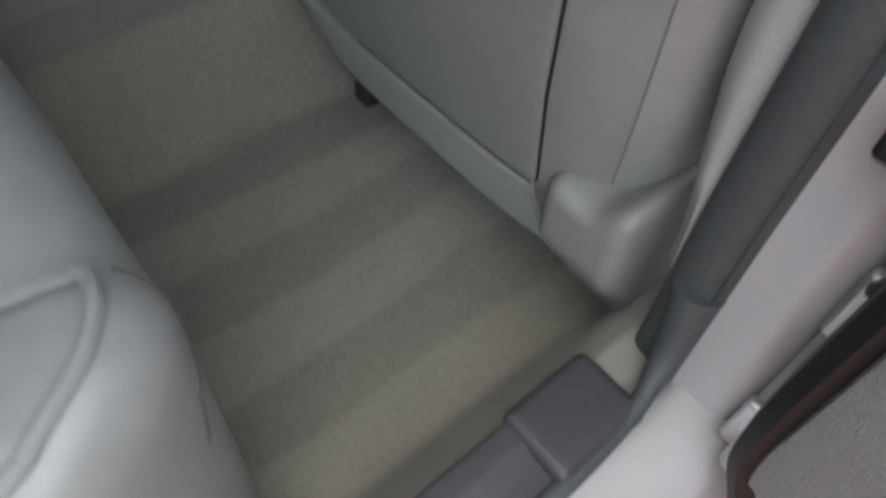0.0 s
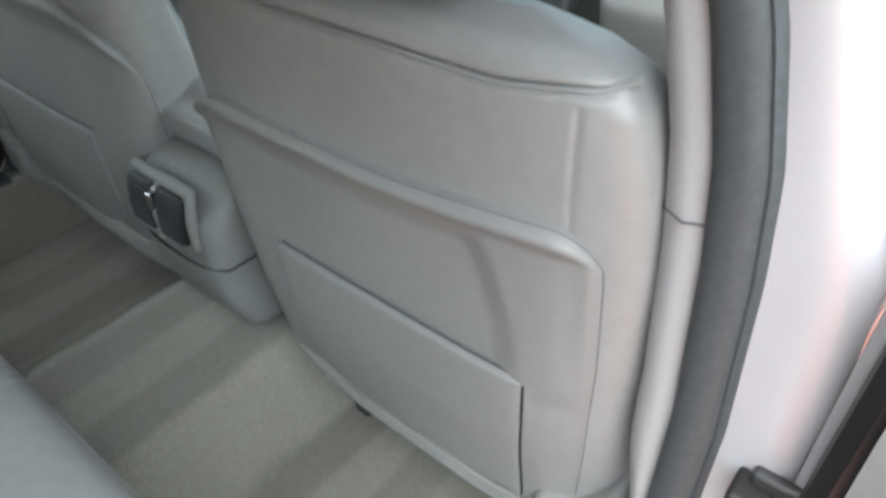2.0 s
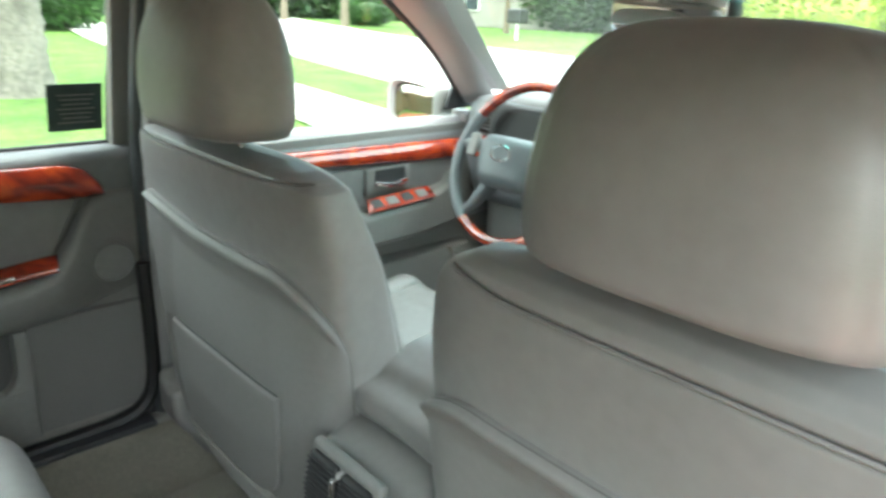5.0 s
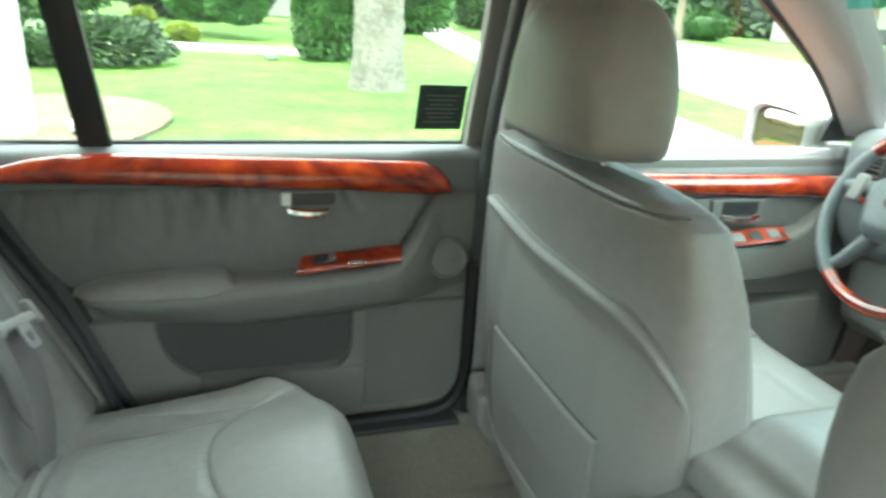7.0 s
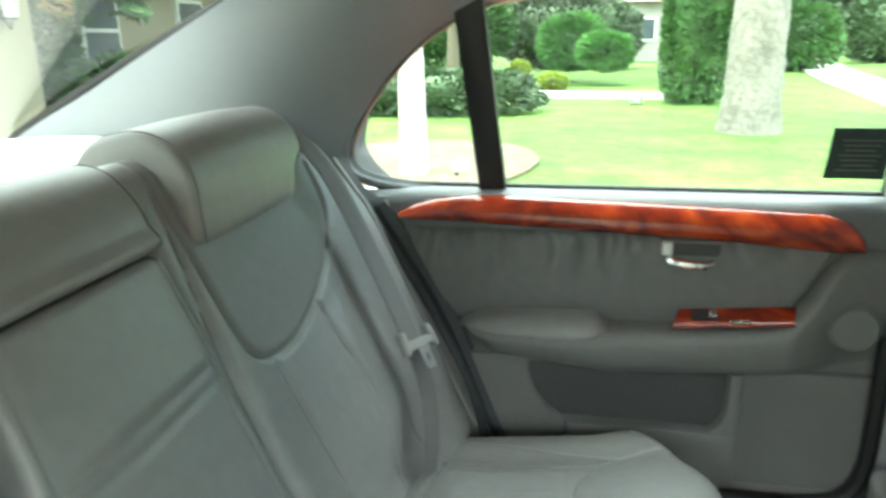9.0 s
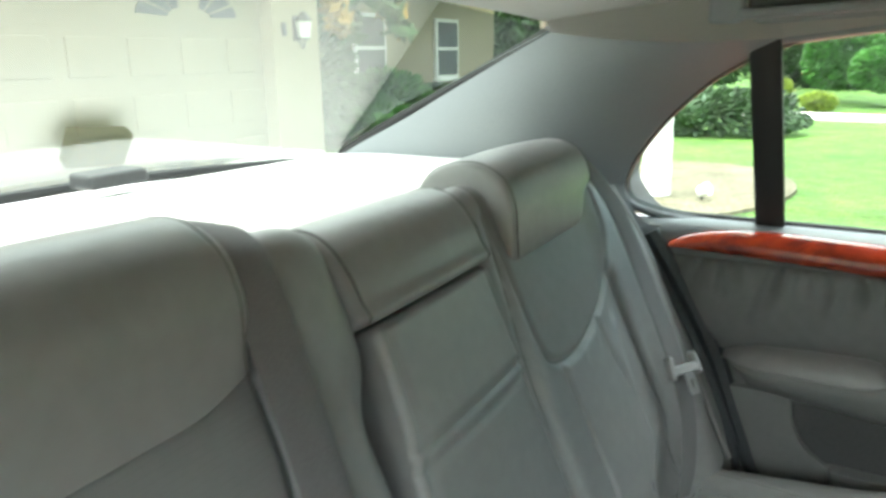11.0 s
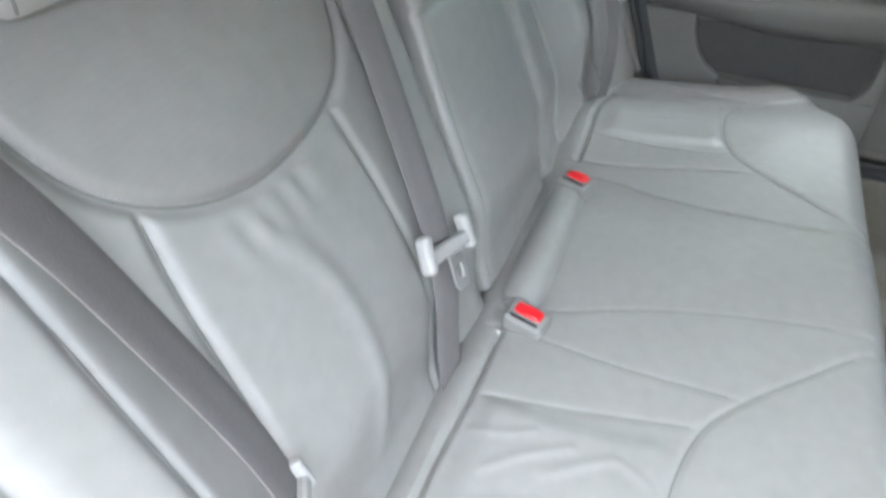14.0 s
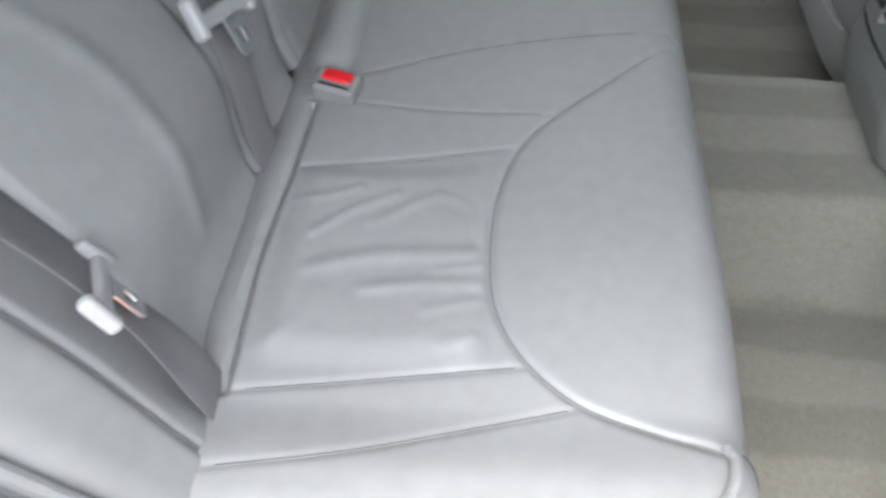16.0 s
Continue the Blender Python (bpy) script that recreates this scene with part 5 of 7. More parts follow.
    made("lower_panel_rear", laid(pad(table([0.17, 0.385], [-0.35, -0.435]), table([0.17, 0.245, 0.256, 0.27, 0.29, 0.315, 0.345, 0.385], [-0.19, -0.20, -0.235, -0.272, -0.298, -0.314, -0.325, -0.33]), 0.165, 0.385, 0.016, put(0.02), 0.01, 0.015)), VINYL, door)
    made("pocket_lip", laid(pad(const(-0.26), const(0.035), 0.165, 0.268, 0.030, put(0.02), 0.012, 0.015)), VINYL, door, "bulged lip of the door pocket")
    made("pocket_post", laid(pad(table([0.24, 0.262, 0.275, 0.29, 0.31, 0.38], [-0.05, -0.022, -0.004, 0.006, 0.010, 0.011]), const(0.036), 0.24, 0.38, 0.026, put(0.02), 0.010, 0.012)), VINYL, door)
    made("carpet_strip", laid(pad(const(-0.29), table([0.118, 0.125, 0.14, 0.165], [0.175, 0.213, 0.234, 0.246]), 0.122, 0.175, 0.006, put(0.022), 0.006, 0.02)), FELT, door)
    # sill top
    rings = []
    for y in np.linspace(-0.66, 0.255, 40):
        k = 0.012 * soft(-0.5, -0.66, y)
        rings.append([(0.775, y, 0.640), (0.775, y, 0.672 - k), (0.765, y, 0.676 - k), (0.742, y, 0.676 - k), (0.726, y, 0.671 - k), (0.716, y, 0.661 - k), (0.714, y, 0.655 - k), (0.718, y, 0.600), (0.74, y, 0.590)])
    made("sill_top", laid(loft(rings)), CAP, door, "slate grey soft sill top")
    made("window_wiper_seal", laid(tube([(0.768, y, 0.677) for y in np.linspace(-0.63, 0.235, 20)], 0.006)), BLACK, door)
    # window frame and glass
    outline = [(float(tumble(z)), y, z) for y, z in SIDE_TOP]
    frame_in = np.array(outline)
    made("window_frame", laid(tube(spline([tuple(q) for q in frame_in], 5), 0.007, 8)), REARTRIM, door)
    line = spline([tuple(q + np.array([0.012, 0, 0])) for q in frame_in], 5)
    made("window_frame_outer", laid(tube(line, 0.013, 8)), RUBBER, door)
    bar = []
    for z in np.linspace(0.675, 1.0, 8):
        y = -0.398 - 0.095 * (z - 0.677)
        x = float(tumble(z))
        bar.append([(x - 0.012, y - 0.023, z), (x - 0.015, y - 0.018, z), (x - 0.015, y + 0.018, z), (x - 0.012, y + 0.023, z), (x + 0.012, y + 0.023, z), (x + 0.012, y - 0.023, z)])
    made("window_divider", laid(loft(bar)), BLACK, door, "black upright divider of the window")
    post = []
    for z in np.linspace(0.672, 1.0, 8):
        x = float(tumble(z))
        post.append([(x - 0.013, 0.226, z), (x - 0.017, 0.231, z), (x - 0.017, 0.268, z), (x + 0.012, 0.272, z), (x + 0.012, 0.226, z)])
    made("window_post", laid(loft(post)), VINYL, door, "grey front post of the window frame")
    zz = np.linspace(0.68, 1.0, 14)
    lo = np.interp(zz, [0.68, 0.72, 0.75, 0.79, 0.866, 0.934, 0.976, 1.0], [-0.62, -0.655, -0.653, -0.635, -0.576, -0.50, -0.42, -0.3])
    P = np.stack([np.stack([np.full(12, float(tumble(z))), np.linspace(l, 0.238, 12), np.full(12, z)], 1) for z, l in zip(zz, lo)])
    made("window_glass", laid(sheet(P)), GLASS, door).visible_shadow = False
    return door


rear_door(-1, 0, "closed grey rear door with burl wood band")
rear_door(1, 74, "wide open rear door with burl wood band")
# Fills the gap behind the far door; its black stands in for shade.
made("door_seal", flip(tube(spline([(0.722, -0.305, 0.12), (0.722, -0.384, 0.236), (0.722, -0.469, 0.443), (0.722, -0.534, 0.56), (0.722, -0.592, 0.65)]), 0.019), -1), RUBBER, body, "black strip filling the shaded gap along the door edge")
st = thing("sunshade_sticker", (-0.752, 0.185, 0.75), "small dark square card on the rear side window", "sticker")
made("card", flip(rbox(0.0012, 0.044, 0.041, 0.001, 0.02, lambda P: np.stack([tumble(P[:, 2] + 0.745) - 0.010 + P[:, 0], P[:, 1] + 0.168, P[:, 2] + 0.748], 1)), -1), material("dark card", (0.03, 0.055, 0.052), 0.5, grain=[(60, 1.2, 0.8)]), st)
for k in range(7):
    made("printed_line", flip(rbox(0.0006, 0.030 - 0.004 * (k % 3), 0.0012, 0.0005, 0.02, lambda P, k=k: np.stack([tumble(P[:, 2] + 0.77 - 0.008 * k) - 0.0122 + P[:, 0], P[:, 1] + 0.168, P[:, 2] + 0.77 - 0.008 * k], 1)), -1), VINYL, st)

# door check strap, striker and hinge of the open door
strap = made("door_check", rbox(0.015, 0.018, 0.013, 0.005, 0.008, lambda P: P + np.array([0.770, 0.240, 0.414])), BLACK, body, "black door check strap on the pillar")
made("arm", tube([(0.775, 0.235, 0.395), (0.84, 0.20, 0.38), (0.93, 0.17, 0.37)], 0.008), BLACK, strap)
made("bracket", rbox(0.020, 0.006, 0.028, 0.004, 0.01, lambda P: P + np.array([0.785, 0.250, 0.41])), DARK, strap)
for z in (0.14, 0.30):
    hg = made("hinge", rbox(0.010, 0.006, 0.030, 0.004, 0.01, lambda P: P + np.array([0.800, 0.250, z])), STEEL, body, "bright steel door hinge")
    made("knuckle", tube([(0.812, 0.236, z - 0.03), (0.812, 0.236, z + 0.03)], 0.010, 14), STEEL, hg)
    made("arm", rbox(0.045, 0.008, 0.016, 0.005, 0.012, lambda P: np.stack([P[:, 0] + 0.855, P[:, 1] + 0.238 - 0.3 * (P[:, 0] + 0.045), P[:, 2] + z], 1)), STEEL, hg)
made("wiring_boot", tube(spline([(0.80, 0.252, 0.33), (0.84, 0.232, 0.32), (0.88, 0.222, 0.31), (0.93, 0.20, 0.31)]), np.tile([0.014, 0.017], 19)[:37], 12), RUBBER, body, "black rubber wiring boot")

# ---- front cabin ----
dash = thing("dashboard", (0, 1.2, 0.4), "grey dashboard with burl wood band and instrument hood", "dashboard")


def dash_warp(P):
    x, y, z = P[:, 0], P[:, 1], P[:, 2]
    y = y + 0.05 * soft(0.0, -0.2, z) * (y < 0)
    hood = np.exp(-(((x + 0.37) / 0.17) ** 4))
    y = y - 0.07 * hood * soft(0.02, 0.10, z) * (y < 0)
    z = z + 0.035 * hood * soft(0.05, 0.12, z) * soft(0.12, 0.0, y) - 0.05 * soft(0.0, 0.22, y) * (z > 0)
    z = z - 0.045 * soft(0.05, 0.16, x) * soft(0.0, 0.1, z)
    return np.stack([x, y + 1.28, z + 0.59], 1)


made("body", rbox(0.70, 0.22, 0.14, 0.05, (0.012, 0.02, 0.012), dash_warp), CAP, dash)
made("lower_body", rbox(0.68, 0.17, 0.13, 0.05, 0.03, lambda P: P + np.array([0, 1.30, 0.40])), VINYL, dash)
made("instrument_face", rbox(0.15, 0.02, 0.062, 0.05, 0.012, lambda P: np.stack([P[:, 0] - 0.37, P[:, 1] + 0.985 + 0.2 * P[:, 2], P[:, 2] + 0.675], 1)), BLACK, dash, "black instrument cluster")
made("wood_band", rbox(0.215, 0.015, 0.026, 0.012, 0.012, lambda P: np.stack([P[:, 0] + 0.425 + 0.9 * np.maximum(0, P[:, 2] + 0.02) * soft(-0.14, -0.215, P[:, 0]), P[:, 1] + 1.055, P[:, 2] + 0.58], 1)), WOOD, dash, "burl wood band over the glovebox")
made("wood_band", rbox(0.06, 0.015, 0.028, 0.012, 0.02, lambda P: np.stack([P[:, 0] - 0.60, P[:, 1] + 1.06, P[:, 2] + 0.61], 1)), WOOD, dash)
gb = made("glovebox", rbox(0.225, 0.05, 0.115, 0.030, 0.012, lambda P: np.stack([P[:, 0] + 0.405, P[:, 1] + 1.072 + 0.30 * np.maximum(0, -P[:, 2]) + 0.55 * np.maximum(0, P[:, 2] - 0.02), P[:, 2] + 0.437], 1)), HARD, dash, "pale grey glovebox lid")
made("glovebox_lock", loft([[(0.335 + r * math.cos(q), 1.052 - h, 0.515 + r * math.sin(q)) for q in np.linspace(0, 2 * math.pi, 20, endpoint=False)] for h, r in ((0, 0.010), (0.004, 0.010), (0.004, 0.007), (0.001, 0.006), (0.0012, 0.001))]), BLACK, gb)
for x in (0.58, 0.095, -0.08, -0.58):
    v = made("air_vent", rbox(0.045, 0.012, 0.026, 0.010, 0.012, lambda P: np.stack([P[:, 0] + x, P[:, 1] + 1.056, P[:, 2] + 0.672], 1)), BLACK, dash, "black dashboard air vent")
    for k in range(4):
        made("slat", rbox(0.040, 0.006, 0.0018, 0.001, 0.03, lambda P: np.stack([P[:, 0] + x, P[:, 1] + 1.043, P[:, 2] + 0.658 + 0.009 * k], 1)), DARK, v)
made("centre_panel", rbox(0.10, 0.03, 0.14, 0.02, 0.03, lambda P: np.stack([P[:, 0] + 0.02, P[:, 1] + 1.08 + 0.25 * P[:, 2], P[:, 2] + 0.53], 1)), DARK, dash)

wheel = thing("steering_wheel", (-0.36, 0.90, 0.63), "four-spoke steering wheel with wood and grey leather rim", "steering wheel")
WR = np.array(Euler((radians(-24), 0, 0)).to_matrix())
wp = lambda P: np.asarray(P) @ WR.T + np.array([-0.36, 0.90, 0.63])  # noqa: E731


def rim_arc(a0, a1, n, r=0.012):
    q = np.radians(np.linspace(a0, a1, n))
    return tube(wp(np.stack([0.170 * np.cos(q), 0 * q, 0.170 * np.sin(q)], 1)), r, 12)


made("rim_wood_top", rim_arc(32, 148, 30), WOOD, wheel, "burl wood top of the rim")
made("rim_wood_foot", rim_arc(236, 304, 20), WOOD, wheel, "burl wood foot of the rim")
GREYRIM = material("silver grey rim leather", (0.12, 0.135, 0.145), 0.4, grain=[(80, 1.05, 0.95)], bump=[("cells", 700, 0.2, 0.0006)])
made("rim_leather", rim_arc(148, 236, 24, 0.013), GREYRIM, wheel)
made("rim_leather", rim_arc(-56, 32, 24, 0.013), GREYRIM, wheel)


def hub(P):
    x, y, z = P[:, 0], P[:, 1], P[:, 2]
    x = x * (1 - 0.30 * soft(0.02, -0.06, z))
    return wp(np.stack([x, y - 0.012 - 0.015 * (1 - (x / 0.1) ** 2), z - 0.008], 1))


made("hub", rbox(0.088, 0.028, 0.055, 0.026, (0.01, 0.012, 0.01), hub), GREYRIM, wheel, "grey padded wheel hub")
for s in (1, -1):
    made("spoke", tube(wp(np.array([(s * 0.075, 0.0, 0.025), (s * 0.13, 0.004, 0.022), (s * 0.176, 0.0, 0.02)])), [0.020, 0.015, 0.011], 10), GREYRIM, wheel)
    made("spoke", tube(wp(np.array([(s * 0.05, 0.0, -0.05), (s * 0.09, 0.006, -0.11), (s * 0.112, 0.0, -0.142)])), [0.018, 0.013, 0.010], 10), GREYRIM, wheel)
    made("switch_pad", rbox(0.013, 0.006, 0.026, 0.005, 0.01, lambda P: wp(P + np.array([s * 0.125, -0.014, 0.018]))), HARD if s < 0 else GREYRIM, wheel)
q = np.linspace(0, 2 * math.pi, 30)
made("badge", tube(wp(np.stack([0.024 * np.cos(q), 0 * q - 0.062, 0.016 * np.sin(q) + 0.004], 1)), 0.0026, 6), CHROME, wheel, "chrome oval badge")
made("column", tube(wp(np.array([(0, 0.0, 0), (0, 0.08, 0.0), (0, 0.22, -0.01)])), [0.05, 0.055, 0.06], 16), CAP, wheel)
made("stalk", tube(wp(np.array([(-0.04, 0.04, 0.0), (-0.15, 0.045, 0.02)])), [0.006, 0.009], 8), DARK, wheel)

# centre console with rear air vents
con = thing("centre_console", (-0.01, 0.5, 0.14), "grey centre console with twin rear air vents", "console")


def con_warp(P):
    x, y, z = P[:, 0], P[:, 1], P[:, 2]
    y = y + 0.030 * soft(-0.02, -0.14, z) * (y < -0.2)
    y = y + 0.055 * soft(0.06, 0.15, z) * soft(-0.2, -0.42, y)
    x = x * (1 + 0.06 * soft(0, -0.14, z))
    return np.stack([x - 0.014, y + 0.62, z + 0.275], 1)


made("body", rbox(0.100, 0.40, 0.130, 0.030, (0.008, 0.02, 0.008), con_warp), VINYL, con)
made("lid", rbox(0.097, 0.185, 0.046, 0.030, (0.006, 0.01, 0.006), lambda P: np.stack([P[:, 0] - 0.014, P[:, 1] + 0.475 + 0.030 * soft(0.0, 0.04, P[:, 2]) * soft(0.0, -0.18, P[:, 1]), P[:, 2] + 0.440 + 0.008 * (1 - (P[:, 0] / 0.1) ** 2) - 0.02 * soft(-0.08, -0.185, P[:, 1]) * soft(0, 0.04, P[:, 2])], 1)), LEATHER, con, "padded console lid")
made("seam", tube(spline([(-0.112, 0.60, 0.285), (-0.117, 0.28, 0.285), (-0.10, 0.226, 0.283), (-0.014, 0.216, 0.278), (0.072, 0.226, 0.283), (0.089, 0.28, 0.285), (0.084, 0.60, 0.285)]), 0.002, 6), DARK, con)
bez = made("vent_bezel", rbox(0.071, 0.008, 0.047, 0.007, 0.012, lambda P: np.stack([P[:, 0] - 0.016, P[:, 1] + 0.2195 + 0.22 * np.maximum(P[:, 2], 0), P[:, 2] + 0.358], 1)), VINYL, con)
for dx in (-0.035, 0.031):
    face = made("vent_opening", rbox(0.029, 0.008, 0.037, 0.006, 0.012, lambda P: np.stack([P[:, 0] - 0.014 + dx, P[:, 1] + 0.2115 + 0.22 * np.maximum(P[:, 2], 0), P[:, 2] + 0.358], 1)), BLACK, con, "dark slatted air vent")
    for k in range(9):
        z = 0.328 + k * 0.0075
        made("slat", rbox(0.027, 0.004, 0.0014, 0.001, 0.02, lambda P: np.stack([P[:, 0] - 0.014 + dx, P[:, 1] + 0.2035 + 0.22 * max(0.0, z - 0.352), P[:, 2] + z], 1)), DARK, face)
made("vent_knob", rbox(0.0045, 0.006, 0.014, 0.003, 0.005, lambda P: P + np.array([-0.016, 0.206, 0.374])), CHROME, con)
made("vent_rib", rbox(0.0035, 0.006, 0.041, 0.003, 0.01, lambda P: np.stack([P[:, 0] - 0.016, P[:, 1] + 0.208 + 0.22 * np.maximum(P[:, 2], 0), P[:, 2] + 0.352], 1)), TONGUE, con)
made("gear_panel", rbox(0.075, 0.13, 0.012, 0.008, 0.03, lambda P: P + np.array([-0.014, 0.86, 0.412])), WOOD, con)

# ---- front doors ----


def front_door(sx, turn, label):
    hinge = np.array([0.80, 1.24, 0.0])
    R = np.array(Euler((0, 0, radians(turn))).to_matrix())

    def L(vf):
        return flip(((np.asarray(vf[0], float) - hinge) @ R.T + hinge, vf[1]), sx)

    door = thing("car_door", (sx * 0.78, 0.75, 0.1), label, "car door", "front doors")
    X0 = 0.742
    put = lambda h0: (lambda u, v, h: np.stack([X0 - h0 - h, u, v], -1))  # noqa: E731
    made("trim_panel", L(pad(const(0.37), table([0.12, 0.4, 0.66], [1.22, 1.26, 1.24]), 0.118, 0.655, 0.022, put(0.0), 0.01, 0.03)), VINYL, door)
    made("outer_skin", L(rbox(0.025, 0.50, 0.36, 0.02, 0.06, lambda P: np.stack([P[:, 0] + 0.815 - 0.06 * soft(0, 0.36, P[:, 2]), P[:, 1] + 0.83, P[:, 2] + 0.31], 1))), PAINT, door)
    zt, zb = table([0.37, 0.63, 0.9, 1.12, 1.16], [0.634, 0.627, 0.620, 0.614, 0.598]), table([0.37, 0.63, 0.9, 1.16], [0.598, 0.588, 0.572, 0.562])
    wood = pad(const(0.0), const(1.0), 0.375, 1.155, 0.014, lambda u, v, h: np.stack([X0 - 0.020 - h - 0.018 * ridge(u), v, zb(v) + u * (zt(v) - zb(v))], -1), 0.006, 0.012)
    made("wood_trim", L(wood), WOOD, door, "glossy red-brown burl wood band")
    made("leather_insert", L(pad(const(0.38), table([0.46, 0.58], [1.02, 1.10]), 0.46, 0.574, 0.018, put(0.02), 0.010, 0.02)), INSERT, door)
    rings = []
    az = table([0.37, 0.6, 0.90, 1.0, 1.06, 1.12, 1.2], [0.465, 0.47, 0.485, 0.51, 0.56, 0.60, 0.61])
    for y in np.linspace(0.37, 1.2, 50):
        t, b = float(az(y)), 0.375 + 0.02 * y
        x = float(np.interp(y, [0.37, 0.5, 0.9, 1.05, 1.2], [0.665, 0.648, 0.65, 0.68, 0.705]))
        rings.append([(X0 - 0.01, y, b - 0.004), (x + 0.03, y, b - 0.002), (x + 0.010, y, b + 0.005), (x, y, b + 0.016), (x, y, t - 0.016), (x + 0.004, y, t - 0.006), (x + 0.013, y, t), (x + 0.03, y, t + 0.002), (X0 - 0.01, y, t + 0.002)])
    made("armrest", L(loft(rings)), VINYL, door)
    at = lambda u, v, h: np.stack([0.652 + v * 0.8 - h * 0.5, u, 0.478 + (u - 0.70) * 0.05 + v * 0.45 + h * 0.8], -1)  # noqa: E731
    plate = made("switch_plate", L(pad(table([0, 0.045], [0.735, 0.755]), const(0.94), 0.0, 0.045, 0.005, at, 0.005, 0.012)), WOOD, door, "burl wood switch plate")
    for k in range(4):
        made("window_switch", L(pad(const(0.755 + 0.045 * k), const(0.785 + 0.045 * k), 0.008, 0.036, 0.008, at, 0.004, 0.008)), VINYL if k % 2 else DARK, plate)
    bowl = made("handle_bowl", L(pad(const(0.76), const(0.895), 0.508, 0.572, 0.012, put(0.035), 0.008, 0.012)), VINYL, door)
    made("bowl_floor", L(pad(const(0.785), const(0.875), 0.530, 0.568, 0.003, put(0.047), 0.006, 0.01)), DARK, bowl)
    made("inside_handle", L(tube(spline([(X0 - 0.052, 0.785, 0.536), (X0 - 0.058, 0.82, 0.531), (X0 - 0.058, 0.85, 0.531), (X0 - 0.052, 0.875, 0.536)]), 0.006)), CHROME, door, "chrome inside door handle")
    made("shut_seal", L(tube(spline([(0.748, 1.262, 0.64), (0.748, 1.268, 0.40), (0.748, 1.262, 0.20), (0.748, 1.235, 0.125), (0.748, 1.17, 0.106), (0.748, 0.8, 0.104), (0.748, 0.40, 0.104)]), 0.014)), RUBBER, door)
    made("door_bin", L(pad(const(0.45), const(1.1), 0.16, 0.34, 0.045, put(0.02), 0.02, 0.03)), VINYL, door)
    rings = []
    for y in np.linspace(0.365, 1.24, 30):
        rings.append([(0.775, y, 0.61), (0.775, y, 0.646), (0.765, y, 0.650), (0.742, y, 0.649), (0.726, y, 0.642), (0.716, y, 0.630), (0.714, y, 0.613), (0.718, y, 0.575), (0.74, y, 0.565)])
    made("sill_top", L(loft(rings)), CAP, door, "slate grey soft sill top")
    outline = [(0.345, 0.645), (0.345, 0.93), (0.36, 0.99), (0.5, 1.002), (0.70, 0.99), (0.80, 0.945), (0.97, 0.834), (1.12, 0.70)]
    made("window_frame", L(tube(spline([(float(tumble(z)) - 0.004, y, z) for y, z in outline], 6), 0.012)), DARK, door)
    zz = np.linspace(0.645, 0.99, 10)
    hi = np.interp(zz, [0.645, 0.70, 0.834, 0.945, 0.99, 1.0], [1.14, 1.12, 0.97, 0.80, 0.70, 0.5])
    P = np.stack([np.stack([np.full(10, float(tumble(z))), np.linspace(0.345, h, 10), np.full(10, z)], 1) for z, h in zip(zz, hi)])
    made("window_glass", L(sheet(P)), GLASS, door).visible_shadow = False
    return door


front_door(-1, 0, "closed front door with burl wood band")
front_door(1, 62, "open front passenger door with burl wood band")
made("front_opening_skin", rbox(0.065, 0.008, 0.36, 0.006, 0.04, lambda P: P + np.array([0.765, 1.285, 0.32])), PAINT, body, "pearl white front door post")
made("front_opening_seal", tube(spline([(0.700, 1.268, 0.68), (0.700, 1.272, 0.40), (0.702, 1.262, 0.22), (0.705, 1.22, 0.13), (0.708, 1.10, 0.118)]), 0.011), RUBBER, body)
made("front_door_check", rbox(0.014, 0.03, 0.016, 0.005, 0.01, lambda P: P + np.array([0.775, 1.25, 0.36])), BLACK, body, "black check strap of the front door")
for s in (1, -1):
    m = thing("wing_mirror", (s * 0.84, 1.06, 0.62), "pearl white wing mirror housing", "wing mirror", "wing mirrors")
    swing = np.array(Euler((0, 0, radians(62 if s > 0 else 0))).to_matrix())
    on_door = lambda P: (P - np.array([0.80, 1.24, 0])) @ swing.T + np.array([0.80, 1.24, 0])  # noqa: E731
    q = np.linspace(0, 2 * math.pi, 64, endpoint=False)
    ox, oz = np.sign(np.cos(q)) * np.abs(np.cos(q)) ** 0.5, np.sign(np.sin(q)) * np.abs(np.sin(q)) ** 0.5

    def bowl_ring(w, h, y, lean=0.0, tip=0.0):
        x = 0.72 * w * ox
        return on_door(np.stack([x + 0.842, y - lean * x + tip * h * oz, oz * h * (1 + 0.12 * x / 0.1) + 0.688], 1))

    made("housing", flip(loft([bowl_ring(w, h, y, k) for w, h, y, k in ((0.096, 0.050, 1.040, 0.14), (0.099, 0.053, 1.018, 0.14), (0.106, 0.058, 1.012, 0.14), (0.114, 0.064, 1.020, 0.24), (0.117, 0.067, 1.045, 0.20), (0.108, 0.062, 1.085, 0.1), (0.085, 0.048, 1.12, 0.0), (0.03, 0.02, 1.135, 0.0))]), s), PAINT, m)
    made("mirror_glass", flip(loft([bowl_ring(w, h, y, 0.14, 0.09) for w, h, y in ((0.094, 0.0485, 1.034), (0.094, 0.0485, 1.026), (0.092, 0.0465, 1.0245), (0.02, 0.01, 1.0245))]), s), WING_GLASS, m, "mirror showing the house front")
    made("gap", flip(loft([bowl_ring(w, h, y, 0.14) for w, h, y in ((0.0985, 0.053, 1.030), (0.0985, 0.053, 1.027), (0.093, 0.0475, 1.027), (0.093, 0.0475, 1.030))], caps=False), s), BLACK, m)
    made("foot", flip(rbox(0.05, 0.03, 0.02, 0.012, 0.02, lambda P: on_door(P + np.array([0.77, 1.12, 0.66]))), s), PAINT, m)

